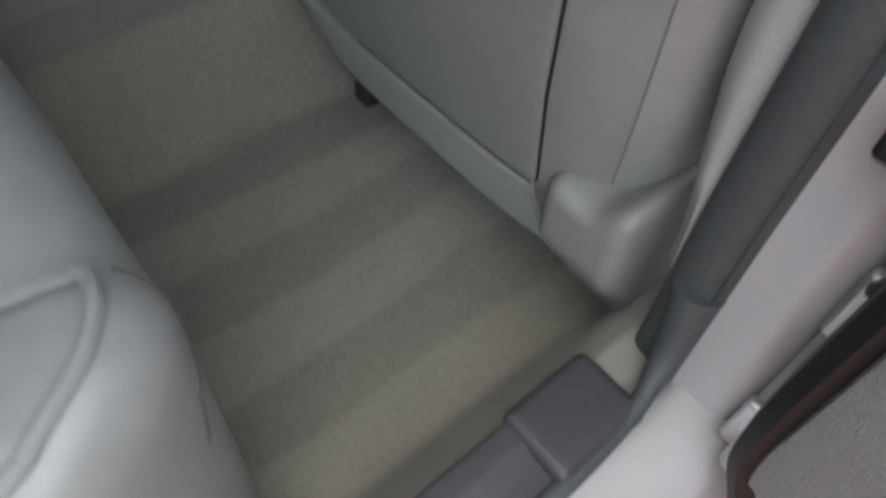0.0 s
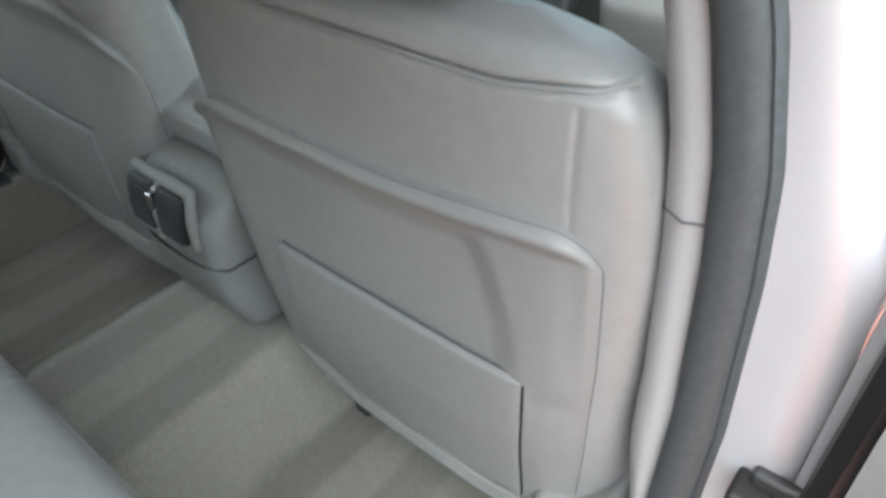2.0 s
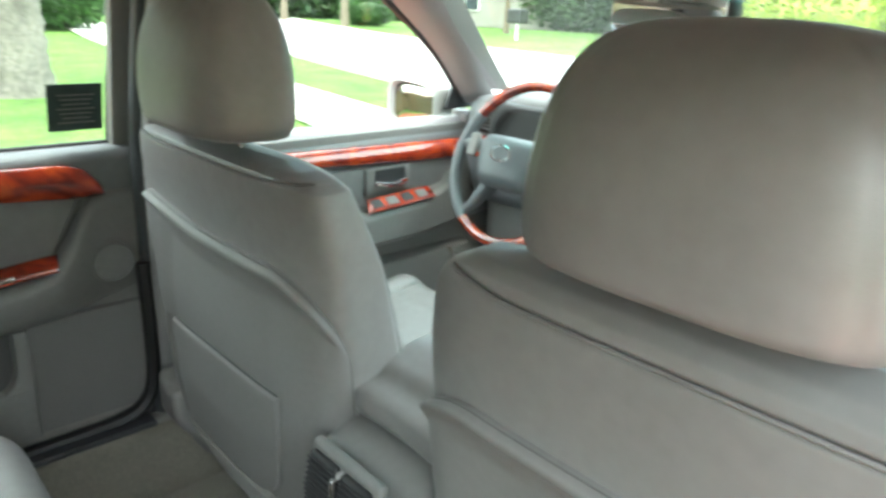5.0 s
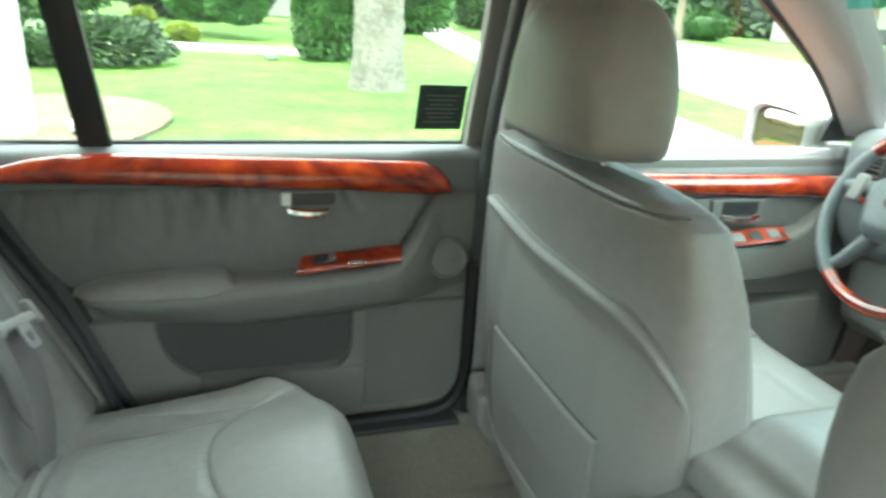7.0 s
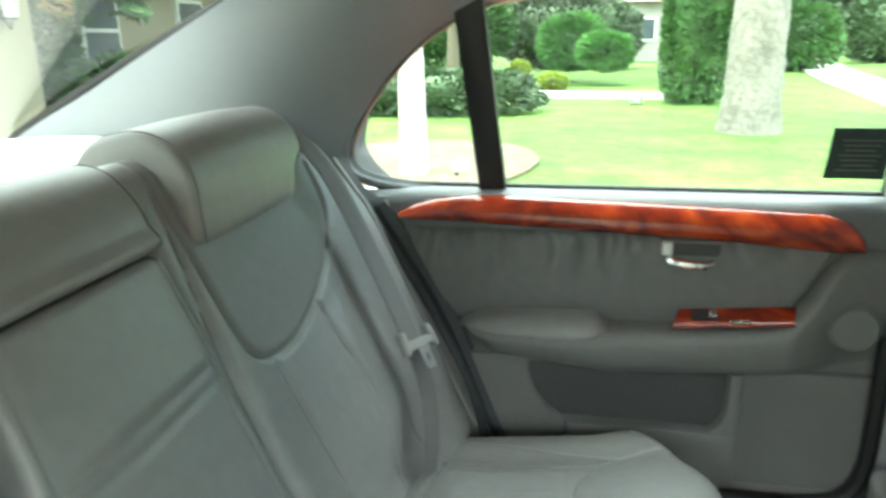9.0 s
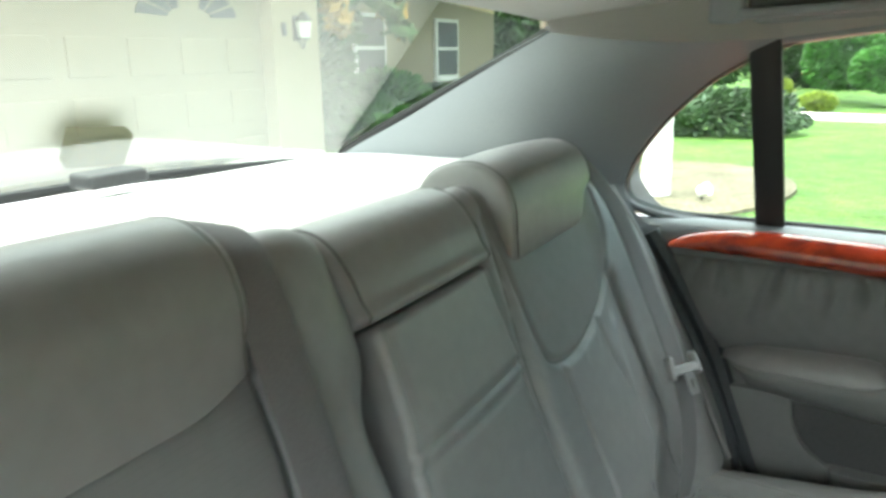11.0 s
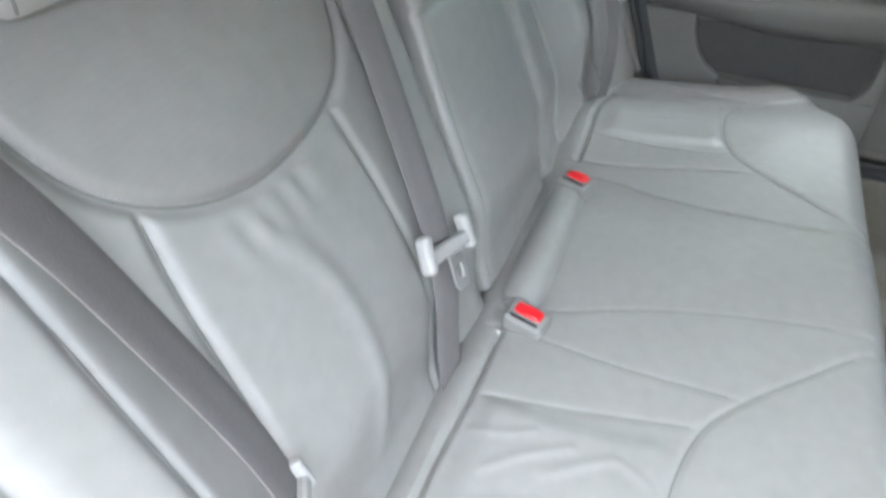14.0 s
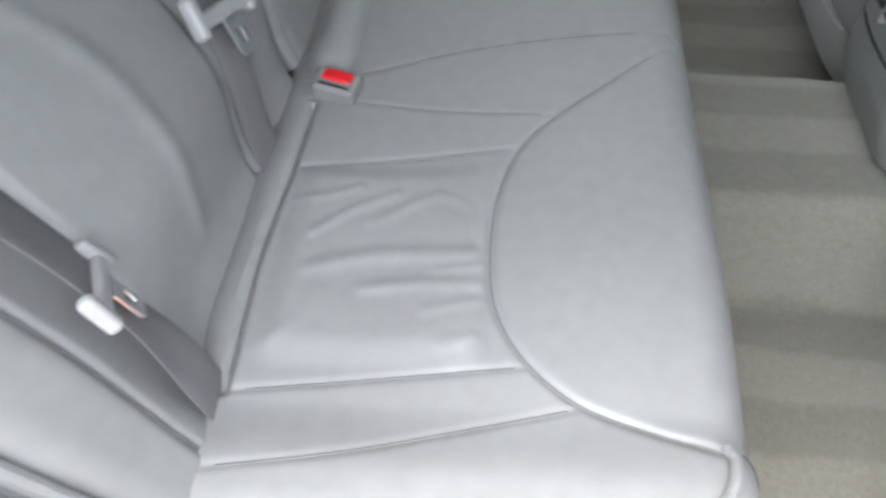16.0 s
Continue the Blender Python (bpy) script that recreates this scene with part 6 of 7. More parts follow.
rv = thing("rear_view_mirror", (0.0, 0.86, 0.97), "dark rear view mirror on the windscreen", "mirror")
made("shell", rbox(0.102, 0.02, 0.028, 0.016, 0.02, lambda P: P + np.array([0.002, 0.81, 0.938])), BLACK, rv)
made("mirror_glass", rbox(0.094, 0.003, 0.021, 0.003, 0.03, lambda P: P + np.array([0.002, 0.7885, 0.938])), MIRROR, rv)
made("stem", tube([(0, 0.815, 0.94), (0, 0.85, 0.98), (0, 0.86, 1.0)], 0.010), BLACK, rv)

# grab handle and reading lamp over the far rear window
for s in (-1, 1):
    gh = thing("grab_handle", (s * 0.64, -0.36, 1.01), "grey fold-down grab handle beside the reading lamp", "grab handle", "grab handles")

    def rail_place(y, w):
        x0, z0 = np.interp(y, [-0.5, -0.2, 0.1], [0.648, 0.645, 0.645]), np.interp(y, [-0.5, -0.2, 0.1], [1.004, 1.014, 1.018])
        return x0 - 0.024 * w, z0 + 0.052 * w

    def handle_bar(P):
        y = P[:, 1] - 0.36
        x, z = rail_place(y, 0.5)
        return np.stack([x + P[:, 0] - 0.012, y, z + P[:, 2]], 1)

    made("base", flip(rbox(0.008, 0.142, 0.027, 0.007, 0.02, lambda P: handle_bar(P) + np.array([0.014, 0, 0])), s), REARTRIM, gh)
    made("bar", flip(rbox(0.009, 0.105, 0.0075, 0.006, 0.015, lambda P: handle_bar(P) + np.array([-0.012, 0, -0.012])), s), REARTRIM, gh)
    # Dark box stands in for the shade behind the handle bar.
    made("slot_shade", flip(rbox(0.006, 0.09, 0.008, 0.004, 0.03, lambda P: handle_bar(P) + np.array([0.006, 0, 0.004])), s), RECESS, gh)
    for dy in (-0.12, 0.12):
        made("mount", flip(rbox(0.014, 0.026, 0.024, 0.009, 0.01, lambda P: handle_bar(P + np.array([0, dy, 0])) + np.array([-0.002, 0, 0])), s), REARTRIM, gh)
    rl = thing("reading_lamp", (s * 0.64, -0.12, 1.02), "frosted reading lamp in the roof rail", "lamp", "reading lamps")
    made("lens", flip(rbox(0.010, 0.038, 0.016, 0.008, 0.012, lambda P: handle_bar(P + np.array([0, 0.200, 0.003])) + np.array([0, 0, 0])), s), LAMPLENS, rl)
    made("frame", flip(rbox(0.009, 0.050, 0.024, 0.008, 0.015, lambda P: handle_bar(P + np.array([0, 0.200, 0.003])) + np.array([0.004, 0, 0])), s), PILLAR, rl)

# ---- outdoors ----
GZ0 = -0.33


def leafy(name, base, dark):
    m = material(name, base, 0.55, grain=[(2.5, 1.25, 0.7)], stains=[(0.6, 1.2, 0.8)])
    n, ln = m.node_tree.nodes, m.node_tree.links
    b = n["Principled BSDF"]
    src = b.inputs["Base Color"].links[0].from_socket
    g = n.new("ShaderNodeNewGeometry")
    r = n.new("ShaderNodeMapRange")
    r.inputs[3].default_value, r.inputs[4].default_value = dark, 1.35
    ln.new(g.outputs["Random Per Island"], r.inputs[0])
    x = n.new("ShaderNodeMix")
    x.data_type, x.blend_type = "RGBA", "MULTIPLY"
    x.inputs["Factor"].default_value = 1
    ln.new(src, x.inputs[6])
    ln.new(r.outputs[0], x.inputs[7])
    ln.new(x.outputs[2], b.inputs["Base Color"])
    b.inputs["Subsurface Weight"].default_value = 0.0
    return m


GRASS = material("mown lawn", (0.098, 0.192, 0.027), 0.9, grain=[(45, 1.35, 0.65), (7, 1.3, 0.7)], stains=[(0.35, 1.2, 0.74), (1.4, 1.3, 0.68)], bump=[("noise", 12, 0.8, 0.08), ("noise", 70, 0.9, 0.03)])
CONCRETE = material("pale concrete", (0.62, 0.59, 0.54), 0.85, grain=[(40, 1.06, 0.92)], stains=[(0.8, 1.05, 0.9)], bump=[("noise", 60, 0.2, 0.004)])
STREET = material("sun-bleached street", (0.50, 0.49, 0.47), 0.9, grain=[(50, 1.1, 0.9)], stains=[(0.3, 1.06, 0.9)], bump=[("noise", 120, 0.3, 0.004)])
MULCH = material("leaf litter bed", (0.15, 0.125, 0.08), 0.95, grain=[(30, 1.5, 0.5)], stains=[(2, 1.2, 0.7)], bump=[("noise", 40, 0.8, 0.03)])
STUCCO = material("cream stucco", (0.32, 0.265, 0.18), 0.9, grain=[(60, 1.05, 0.95)], stains=[(0.7, 1.05, 0.92)], bump=[("noise", 70, 0.3, 0.006)])
GARAGE = material("cream garage door paint", (0.26, 0.222, 0.145), 0.6, grain=[(40, 1.03, 0.97)], stains=[(1.2, 1.03, 0.95)])
WHITE = material("white paint", (0.78, 0.78, 0.76), 0.6, grain=[(30, 1.03, 0.97)], stains=[(2, 1.03, 0.93)])
BARK = material("grey palm bark", (0.20, 0.182, 0.155), 0.9, grain=[(14, 1.25, 0.7)], stains=[(2.5, 1.2, 0.75)], bump=[("noise", 22, 0.7, 0.03)])
WHITEBARK = material("whitewashed trunk", (0.6, 0.585, 0.555), 0.85, grain=[(18, 1.08, 0.86)], bump=[("noise", 25, 0.4, 0.02)])
BRANCH = material("brown bark", (0.2, 0.16, 0.12), 0.9, grain=[(20, 1.3, 0.7)], bump=[("noise", 25, 0.6, 0.02)])
LEAF = leafy("hedge leaves", (0.055, 0.13, 0.03), 0.45)
LEAF_BRIGHT = leafy("clipped bright leaves", (0.075, 0.20, 0.035), 0.5)
LEAF_DARK = leafy("dark hedge leaves", (0.045, 0.085, 0.03), 0.4)
LEAF_YELLOW = leafy("yellow-green leaves", (0.22, 0.28, 0.04), 0.5)
FROND = leafy("yellowing palm frond", (0.42, 0.26, 0.03), 0.6)
ROOF = material("brown roof tiles", (0.2, 0.13, 0.1), 0.85, grain=[(14, 1.3, 0.7)], bump=[("noise", 20, 0.4, 0.02)])
DULL = material("grey house wall", (0.32, 0.3, 0.28), 0.9, grain=[(9, 1.08, 0.9)], stains=[(0.6, 1.08, 0.9)])
PANE = material("dark house window", (0.05, 0.065, 0.075), 0.08, grain=[(4, 1.2, 0.8)])
BIN = material("blue-grey bin plastic", (0.16, 0.18, 0.21), 0.6, grain=[(9, 1.08, 0.9)])
BRICK = material("red paver brick", (0.36, 0.12, 0.075), 0.85, grain=[(50, 1.2, 0.75)], stains=[(9, 1.15, 0.8)], bump=[("noise", 150, 0.4, 0.002)])
n = BRICK.node_tree.nodes
info, mr, mx = n.new("ShaderNodeObjectInfo"), n.new("ShaderNodeMapRange"), n.new("ShaderNodeMix")
mr.inputs[3].default_value, mr.inputs[4].default_value = 0.75, 1.25
mx.data_type, mx.blend_type = "RGBA", "MULTIPLY"
mx.inputs["Factor"].default_value = 1
BRICK.node_tree.links.new(info.outputs["Random"], mr.inputs[0])
BRICK.node_tree.links.new(n["Principled BSDF"].inputs["Base Color"].links[0].from_socket, mx.inputs[6])
BRICK.node_tree.links.new(mr.outputs[0], mx.inputs[7])
BRICK.node_tree.links.new(mx.outputs[2], n["Principled BSDF"].inputs["Base Color"])

# the ground: one sheet to the horizon
gx = np.r_[-900, -400, -150, np.linspace(-60, 40, 101), 150, 400, 900]
gy = np.r_[-900, -400, -150, np.linspace(-30, 70, 101), 150, 400, 900]
X, Y = np.meshgrid(gx, gy, indexing="ij")
ground = made("ground", sheet(np.stack([X, Y, GZ0 - 0.02 + 0.03 * np.sin(X * 0.31) * np.sin(Y * 0.27) * (np.abs(X) < 60)], -1)), GRASS)
tagged(ground, "bright green mown lawn reaching to the houses", "lawn", kind="structure")


def flat_patch(name, pts, z, mat, label, category, thick=0.06):
    p = [(x, y, z) for x, y in pts]
    n = len(p)
    v = np.array(p + [(x, y, z - thick) for x, y, _ in p])
    f = [tuple(range(n)), tuple(range(2 * n - 1, n - 1, -1))] + [(i, i + n, (i + 1) % n + n, (i + 1) % n) for i in range(n)]
    ob = made(name, (v, f), mat)
    return tagged(ob, label, category, kind="structure")


drive = flat_patch("driveway", [(-3.6, -6.0), (3.4, -6.0), (3.4, 7.2), (-3.6, 6.6)], GZ0 - 0.012, material("paver joint sand", (0.3, 0.2, 0.15), 0.95, grain=[(60, 1.15, 0.8)], stains=[(3, 1.1, 0.85)]), "red brick paver driveway under the car", "driveway")
walk_line = spline([(-3.6, 3.45), (-6, 4.0), (-10, 4.7), (-16, 5.6), (-26, 7.4), (-40, 10.5)])
walk_far = spline([(-3.6, 4.75), (-6, 5.2), (-10, 5.9), (-16, 7.0), (-26, 9.0), (-40, 12.3)])
flat_patch("pavement", [tuple(q) for q in walk_line] + [tuple(q) for q in walk_far[::-1]], GZ0 + 0.035, CONCRETE, "pale concrete footpath across the lawn", "footpath")
near_edge = spline([(30, 8.6), (12, 7.6), (4, 7.0), (-4, 6.9), (-9, 7.7), (-16, 9.4), (-26, 12.0), (-45, 18)])
far_edge = spline([(30, 17.0), (12, 16.0), (4, 15.2), (-4, 15.0), (-12, 16.2), (-20, 18.0), (-30, 21.5), (-48, 29)])
flat_patch("road", [tuple(q) for q in near_edge] + [tuple(q) for q in far_edge[::-1]], GZ0 + 0.012, STREET, "pale sun-bleached residential street", "street")
for name, edge in (("kerb", near_edge), ("kerb_far", far_edge)):
    line = [(x, y, GZ0 + 0.02) for x, y in edge]
    tagged(made(name, ribbon(line, (0, 1, 0), 0.16, 0.11), CONCRETE), "low concrete kerb along the street", "kerb", kind="structure")
flat_patch("neighbour_path", [(-14.6, 3.2), (-15.6, 3.6), (-16.8, 1.6), (-17.4, -1.5), (-17.6, -5), (-15.9, -5), (-15.8, -1.2), (-15.3, 1.2)], GZ0 + 0.02, CONCRETE, "white concrete path of the next garden", "path")
bed = [(-6.6 + 1.75 * math.cos(q) * (1 + 0.06 * math.sin(3 * q)) - 0.4 * math.sin(q), -2.3 + 1.75 * math.sin(q) * (1 + 0.05 * math.cos(2 * q))) for q in np.linspace(0, 2 * math.pi, 40, endpoint=False)]
flat_patch("planting_bed", bed, GZ0 + 0.02, MULCH, "round bed of dry leaf litter and mulch", "flower bed")


def leaves(places, size, normals=None, seed=1, bend=0.3):
    """Many small two-sided leaves, each folded a little, as one mesh."""
    rng = np.random.default_rng(seed)
    n = len(places)
    a = rng.normal(size=(n, 3))
    a /= np.linalg.norm(a, axis=1, keepdims=True)
    b = np.cross(a, rng.normal(size=(n, 3)))
    b /= np.linalg.norm(b, axis=1, keepdims=True)
    c = np.cross(a, b)
    s = size * rng.uniform(0.6, 1.4, (n, 1))
    tip, left, right, foot = places + a * s, places + b * s * 0.45 + c * s * bend * 0.4, places - b * s * 0.45 + c * s * bend * 0.4, places - a * s
    v = np.stack([foot, right, tip, left], 1).reshape(-1, 3)
    k = np.arange(n)[:, None] * 4
    return v, np.concatenate([k + [[0, 1, 2]], k + [[0, 2, 3]]])


def shell_points(n, shape, depth, seed):
    """Points in the outer layer of a blob: shape maps unit directions to places."""
    rng = np.random.default_rng(seed)
    d = rng.normal(size=(n, 3))
    d /= np.linalg.norm(d, axis=1, keepdims=True)
    return shape(d, 1 - depth * rng.uniform(0, 1, (n, 1)) ** 1.5, rng)


def lumpy(d, seed, amount):
    p = np.zeros(len(d))
    rng = np.random.default_rng(seed)
    for k in range(5):
        w = rng.normal(size=3) * (2 + k)
        p += np.sin(d @ w + rng.uniform(0, 6)) / (1 + k)
    return 1 + amount * p[:, None] / 2


def bush(name, at, radii, mat, label, category, n=5000, size=0.06, square=2.0, seed=3, group=""):
    ob = thing(name, at, label, category, group)
    at, radii = np.array(at, float), np.array(radii, float)

    def shape(d, k, rng):
        q = np.sum(np.abs(d) ** square, axis=1, keepdims=True) ** (1 / square)
        return at + d / q * k * radii * lumpy(d, seed, 0.10) + np.array([0, 0, radii[2]])

    pts = shell_points(n, shape, 0.35, seed)
    pts[:, 2] = np.maximum(pts[:, 2], GZ0 + 0.03)
    made("crown", leaves(pts, size, seed=seed), mat, ob, smooth=180)
    core = rbox(radii[0] * 0.7, radii[1] * 0.7, radii[2] * 0.7, min(radii) * 0.6, 0.3, lambda P: P + at + np.array([0, 0, radii[2]]))
    made("inner_leaves", core, mat, ob)
    return ob


def box_hedge(name, lo, hi, mat, label, n, size, seed):
    c = (np.array(lo) + np.array(hi)) / 2
    r = (np.array(hi) - np.array(lo)) / 2
    return bush(name, (c[0], c[1], lo[2]), r, mat, label, "hedge", n, size, 6.0, seed)


bush("column_hedge", (-14.4, 1.95, GZ0), (0.66, 0.66, 1.40), LEAF, "tall clipped column-shaped green shrub", "shrub", 9000, 0.055, 5.0, 5)
bush("clipped_shrub", (-20.0, 0.42, GZ0 + 0.38), (0.78, 0.78, 0.52), LEAF_BRIGHT, "round clipped bright green shrub", "shrub", 7000, 0.07, 2.4, 6, "clipped shrubs")
bush("clipped_shrub", (-21.6, -0.50, GZ0 + 0.35), (0.95, 0.95, 0.80), LEAF_BRIGHT, "large domed bright green shrub", "shrub", 8000, 0.08, 2.4, 7, "clipped shrubs")
bush("garden_shrub", (-18.6, -1.8, GZ0), (0.30, 0.30, 0.36), LEAF_YELLOW, "small yellow-green garden shrub", "shrub", 1500, 0.07, 2.0, 8)
bush("garden_shrub", (-18.2, -0.9, GZ0), (0.42, 0.40, 0.20), LEAF_YELLOW, "low mounded garden shrub", "shrub", 1500, 0.06, 2.0, 9)
box_hedge("hedge", (-13.0, -9.5, GZ0), (-11.4, -0.98, GZ0 + 0.76), LEAF_DARK, "dense dark green clipped hedge", 16000, 0.055, 10)
rock = bush("garden_stone", (-14.0, 0.85, GZ0), (0.16, 0.14, 0.12), LEAF_DARK, "small grey stone on the lawn", "stone", 10, 0.01, 2.0, 11)
for o in list(rock.children):
    bpy.data.objects.remove(o)
made("stone", rbox(0.16, 0.14, 0.12, 0.09, 0.04, lambda P: P * lumpy(P / np.linalg.norm(P, axis=1, keepdims=True), 4, 0.15) + np.array([-14.0, 0.85, GZ0 + 0.1])), material("grey stone", (0.4, 0.4, 0.38), 0.9, grain=[(30, 1.2, 0.8)], bump=[("noise", 30, 0.5, 0.02)]), rock)


def trunk_mesh(pts, radii, sides=16, knobs=0.06, seed=2):
    p = spline(pts, 8)
    r = np.interp(np.linspace(0, 1, len(p)), np.linspace(0, 1, len(radii)), radii)
    v, f = tube(p, r, sides)
    rng = np.random.default_rng(seed)
    k = len(p) * sides
    v = np.asarray(v)
    v[:k] += rng.normal(size=(k, 3)) * np.repeat(r, sides)[:, None] * knobs * np.array([1, 1, 0.2])
    return v, f


palm = thing("palm_tree", (-9.95, 2.08, GZ0), "thick grey palm trunk standing in the lawn", "palm tree")
made("trunk", trunk_mesh([(-9.95, 2.08, GZ0 - 0.05), (-9.95, 2.08, 0.1), (-9.95, 2.08, 1.2), (-9.93, 2.10, 3.0), (-9.9, 2.13, 6.5)], [0.44, 0.375, 0.345, 0.32, 0.26], 20, 0.025), BARK, palm)
rng = np.random.default_rng(12)
for k in range(14):
    q = k * 2.4
    tip = np.array([math.cos(q), math.sin(q), 0])
    spine = spline([np.array([-9.9, 2.13, 6.5]) + tip * r + np.array([0, 0, h]) for r, h in ((0, 0), (0.9, 0.7 + 0.3 * (k % 3)), (2.0, 0.5), (2.9, -0.6))])
    pts = np.repeat(spine, 10, axis=0) + rng.normal(size=(len(spine) * 10, 3)) * 0.16
    made("frond", leaves(pts, 0.28, seed=20 + k), LEAF, palm, smooth=180)

pale = thing("pale_trunk", (-6.15, -1.8, GZ0), "whitewashed slender tree trunk in the bed", "tree trunk")
made("trunk", trunk_mesh([(-6.15, -1.8, GZ0 - 0.05), (-6.15, -1.8, 0.4), (-6.18, -1.82, 1.5), (-6.2, -1.85, 4.5)], [0.145, 0.125, 0.115, 0.10], 18, 0.02), WHITEBARK, pale)
pts = shell_points(1500, lambda d, k, r: np.array([-6.2, -1.85, 5.2]) + d * k * np.array([1.5, 1.5, 0.9]), 0.6, 31)
made("crown", leaves(pts, 0.16, seed=31), LEAF, pale, smooth=180)
up = thing("garden_light", (-6.05, -1.35, GZ0), "small white garden spotlight in the bed", "garden light")
made("head", tube([(-6.05, -1.38, GZ0 + 0.09), (-6.02, -1.30, GZ0 + 0.13)], [0.05, 0.06], 14), WHITE, up)
made("stake", tube([(-6.05, -1.36, GZ0 - 0.02), (-6.05, -1.36, GZ0 + 0.08)], 0.012), DARK, up)


def tree(at, height, spread, seed, mat, label, n=6000, size=0.16, lean=0.3, bark=BRANCH):
    """A broad tree: forked limbs and a ragged crown."""
    ob = thing("tree", at, label, "tree", "garden trees")
    at = np.array(at, float)
    rng = np.random.default_rng(seed)
    fork = at + np.array([0, 0, height * 0.32])
    parts = [trunk_mesh([at - [0, 0, 0.1], at + [0.03, 0, height * 0.12], fork], [0.03 * height, 0.024 * height, 0.02 * height], 12, 0.05, seed)]
    pts = []
    for k in range(6):
        q = k * 1.05 + rng.uniform(-0.3, 0.3)
        end = fork + np.array([math.cos(q) * spread * 0.6, math.sin(q) * spread * 0.6, height * rng.uniform(0.25, 0.5)])
        mid = (fork + end) / 2 + rng.normal(size=3) * 0.2
        parts.append(trunk_mesh([fork - [0, 0, 0.1], mid, end], [0.016 * height, 0.010 * height, 0.004 * height], 8, 0.05, seed + k))
        for _ in range(4):
            c = end + rng.normal(size=3) * np.array([spread * 0.28, spread * 0.28, height * 0.10])
            r = rng.uniform(0.18, 0.34) * spread
            d = rng.normal(size=(n // 24, 3))
            d /= np.linalg.norm(d, axis=1, keepdims=True)
            pts.append(c + d * r * rng.uniform(0.3, 1, (len(d), 1)) * np.array([1, 1, 0.7]))
    made("trunk", joined(*parts), bark, ob)
    made("crown", leaves(np.concatenate(pts), size, seed=seed), mat, ob, smooth=180)
    return ob


tree((-24, 2.6, GZ0), 7.0, 3.6, 41, LEAF, "spreading garden tree with pale forked limbs", bark=BARK)
tree((-19, -8.0, GZ0), 7.5, 4.0, 42, LEAF_DARK, "leafy tree behind the hedge")
tree((-24, -4.5, GZ0), 8.0, 4.2, 43, LEAF, "leafy garden tree above the shrubs")
tree((-30, 8.0, GZ0), 8.0, 4.5, 44, LEAF, "street tree beyond the lawn")
tree((-34, 24.0, GZ0), 9.0, 5.0, 45, LEAF, "street tree across the road")
tree((-14, 30.0, GZ0), 8.0, 5.0, 46, LEAF, "street tree across the road")
tree((-2, 33.0, GZ0), 9.0, 5.5, 47, LEAF_DARK, "tall tree behind the far gardens")
tree((-46, 10.0, GZ0), 10.0, 6.0, 48, LEAF_DARK, "tall tree behind the far gardens")
tree((-40, -4.0, GZ0), 10.0, 6.0, 49, LEAF_DARK, "tall tree behind the far gardens")
tree((-22, 36.0, GZ0), 8.0, 5.0, 145, LEAF, "leafy tree in the gardens across the road")
tree((-28, 31.0, GZ0), 7.0, 4.5, 146, LEAF_DARK, "leafy tree in the gardens across the road")
tree((-8, 38.0, GZ0), 9.0, 6.0, 147, LEAF, "leafy tree in the gardens across the road")
tree((6, 36.0, GZ0), 9.0, 6.0, 148, LEAF, "leafy tree in the gardens across the road")
tree((-44, 26.0, GZ0), 9.0, 6.0, 149, LEAF_DARK, "leafy tree in the gardens across the road")
bush("street_hedge", (-22, 40, GZ0), (16, 1.5, 1.6), LEAF_DARK, "long dark hedge before the far houses", "hedge", 14000, 0.2, 4.0, 55)
bush("street_hedge", (10, 42, GZ0), (12, 1.5, 1.6), LEAF_DARK, "long dark hedge before the far houses", "hedge", 10000, 0.2, 4.0, 56)
bush("street_shrub", (-9.5, 26.5, GZ0), (3.0, 1.6, 1.2), LEAF_YELLOW, "wide yellow-green flowering shrub across the road", "shrub", 5000, 0.12, 2.2, 51)
bush("garden_hedge", (-28.5, 7.0, GZ0), (1.2, 2.2, 1.2), LEAF, "leafy hedge at the back of the gardens", "hedge", 6000, 0.11, 3.0, 61, "garden hedges")
bush("garden_hedge", (-31, -0.8, GZ0), (1.3, 3.2, 1.5), LEAF_DARK, "dark hedge behind the clipped shrubs", "hedge", 7000, 0.12, 3.0, 62, "garden hedges")
bush("garden_hedge", (-36, 15.0, GZ0), (1.8, 3.6, 1.5), LEAF_DARK, "dark hedge beyond the street corner", "hedge", 6000, 0.14, 3.0, 63, "garden hedges")
bush("garden_hedge", (-27.5, -7.0, GZ0), (1.5, 4.0, 1.8), LEAF, "tall leafy hedge behind the garden", "hedge", 7000, 0.13, 3.0, 64, "garden hedges")
bush("street_shrub", (-36, 27, GZ0), (2.0, 1.5, 0.8), LEAF, "low round shrub across the road", "shrub", 3000, 0.1, 2.2, 52)
bin_ = thing("wheelie_bin", (-10.9, 17.2, GZ0), "blue-grey wheelie bin at the kerb", "bin")
made("body", rbox(0.25, 0.28, 0.46, 0.05, 0.1, lambda P: np.stack([P[:, 0] * (1 + 0.15 * P[:, 2]), P[:, 1] * (1 + 0.15 * P[:, 2]), P[:, 2]], 1) + np.array([-10.9, 17.2, GZ0 + 0.46])), BIN, bin_)
made("lid", rbox(0.29, 0.32, 0.03, 0.02, 0.1, lambda P: P + np.array([-10.9, 17.2, GZ0 + 0.94])), BIN, bin_)
box = thing("mail_box", (-20.5, 23.5, GZ0), "dark post box beside the far kerb", "post box")
made("post", tube([(-20.5, 23.5, GZ0), (-20.5, 23.5, GZ0 + 0.8)], 0.06), WHITE, box)
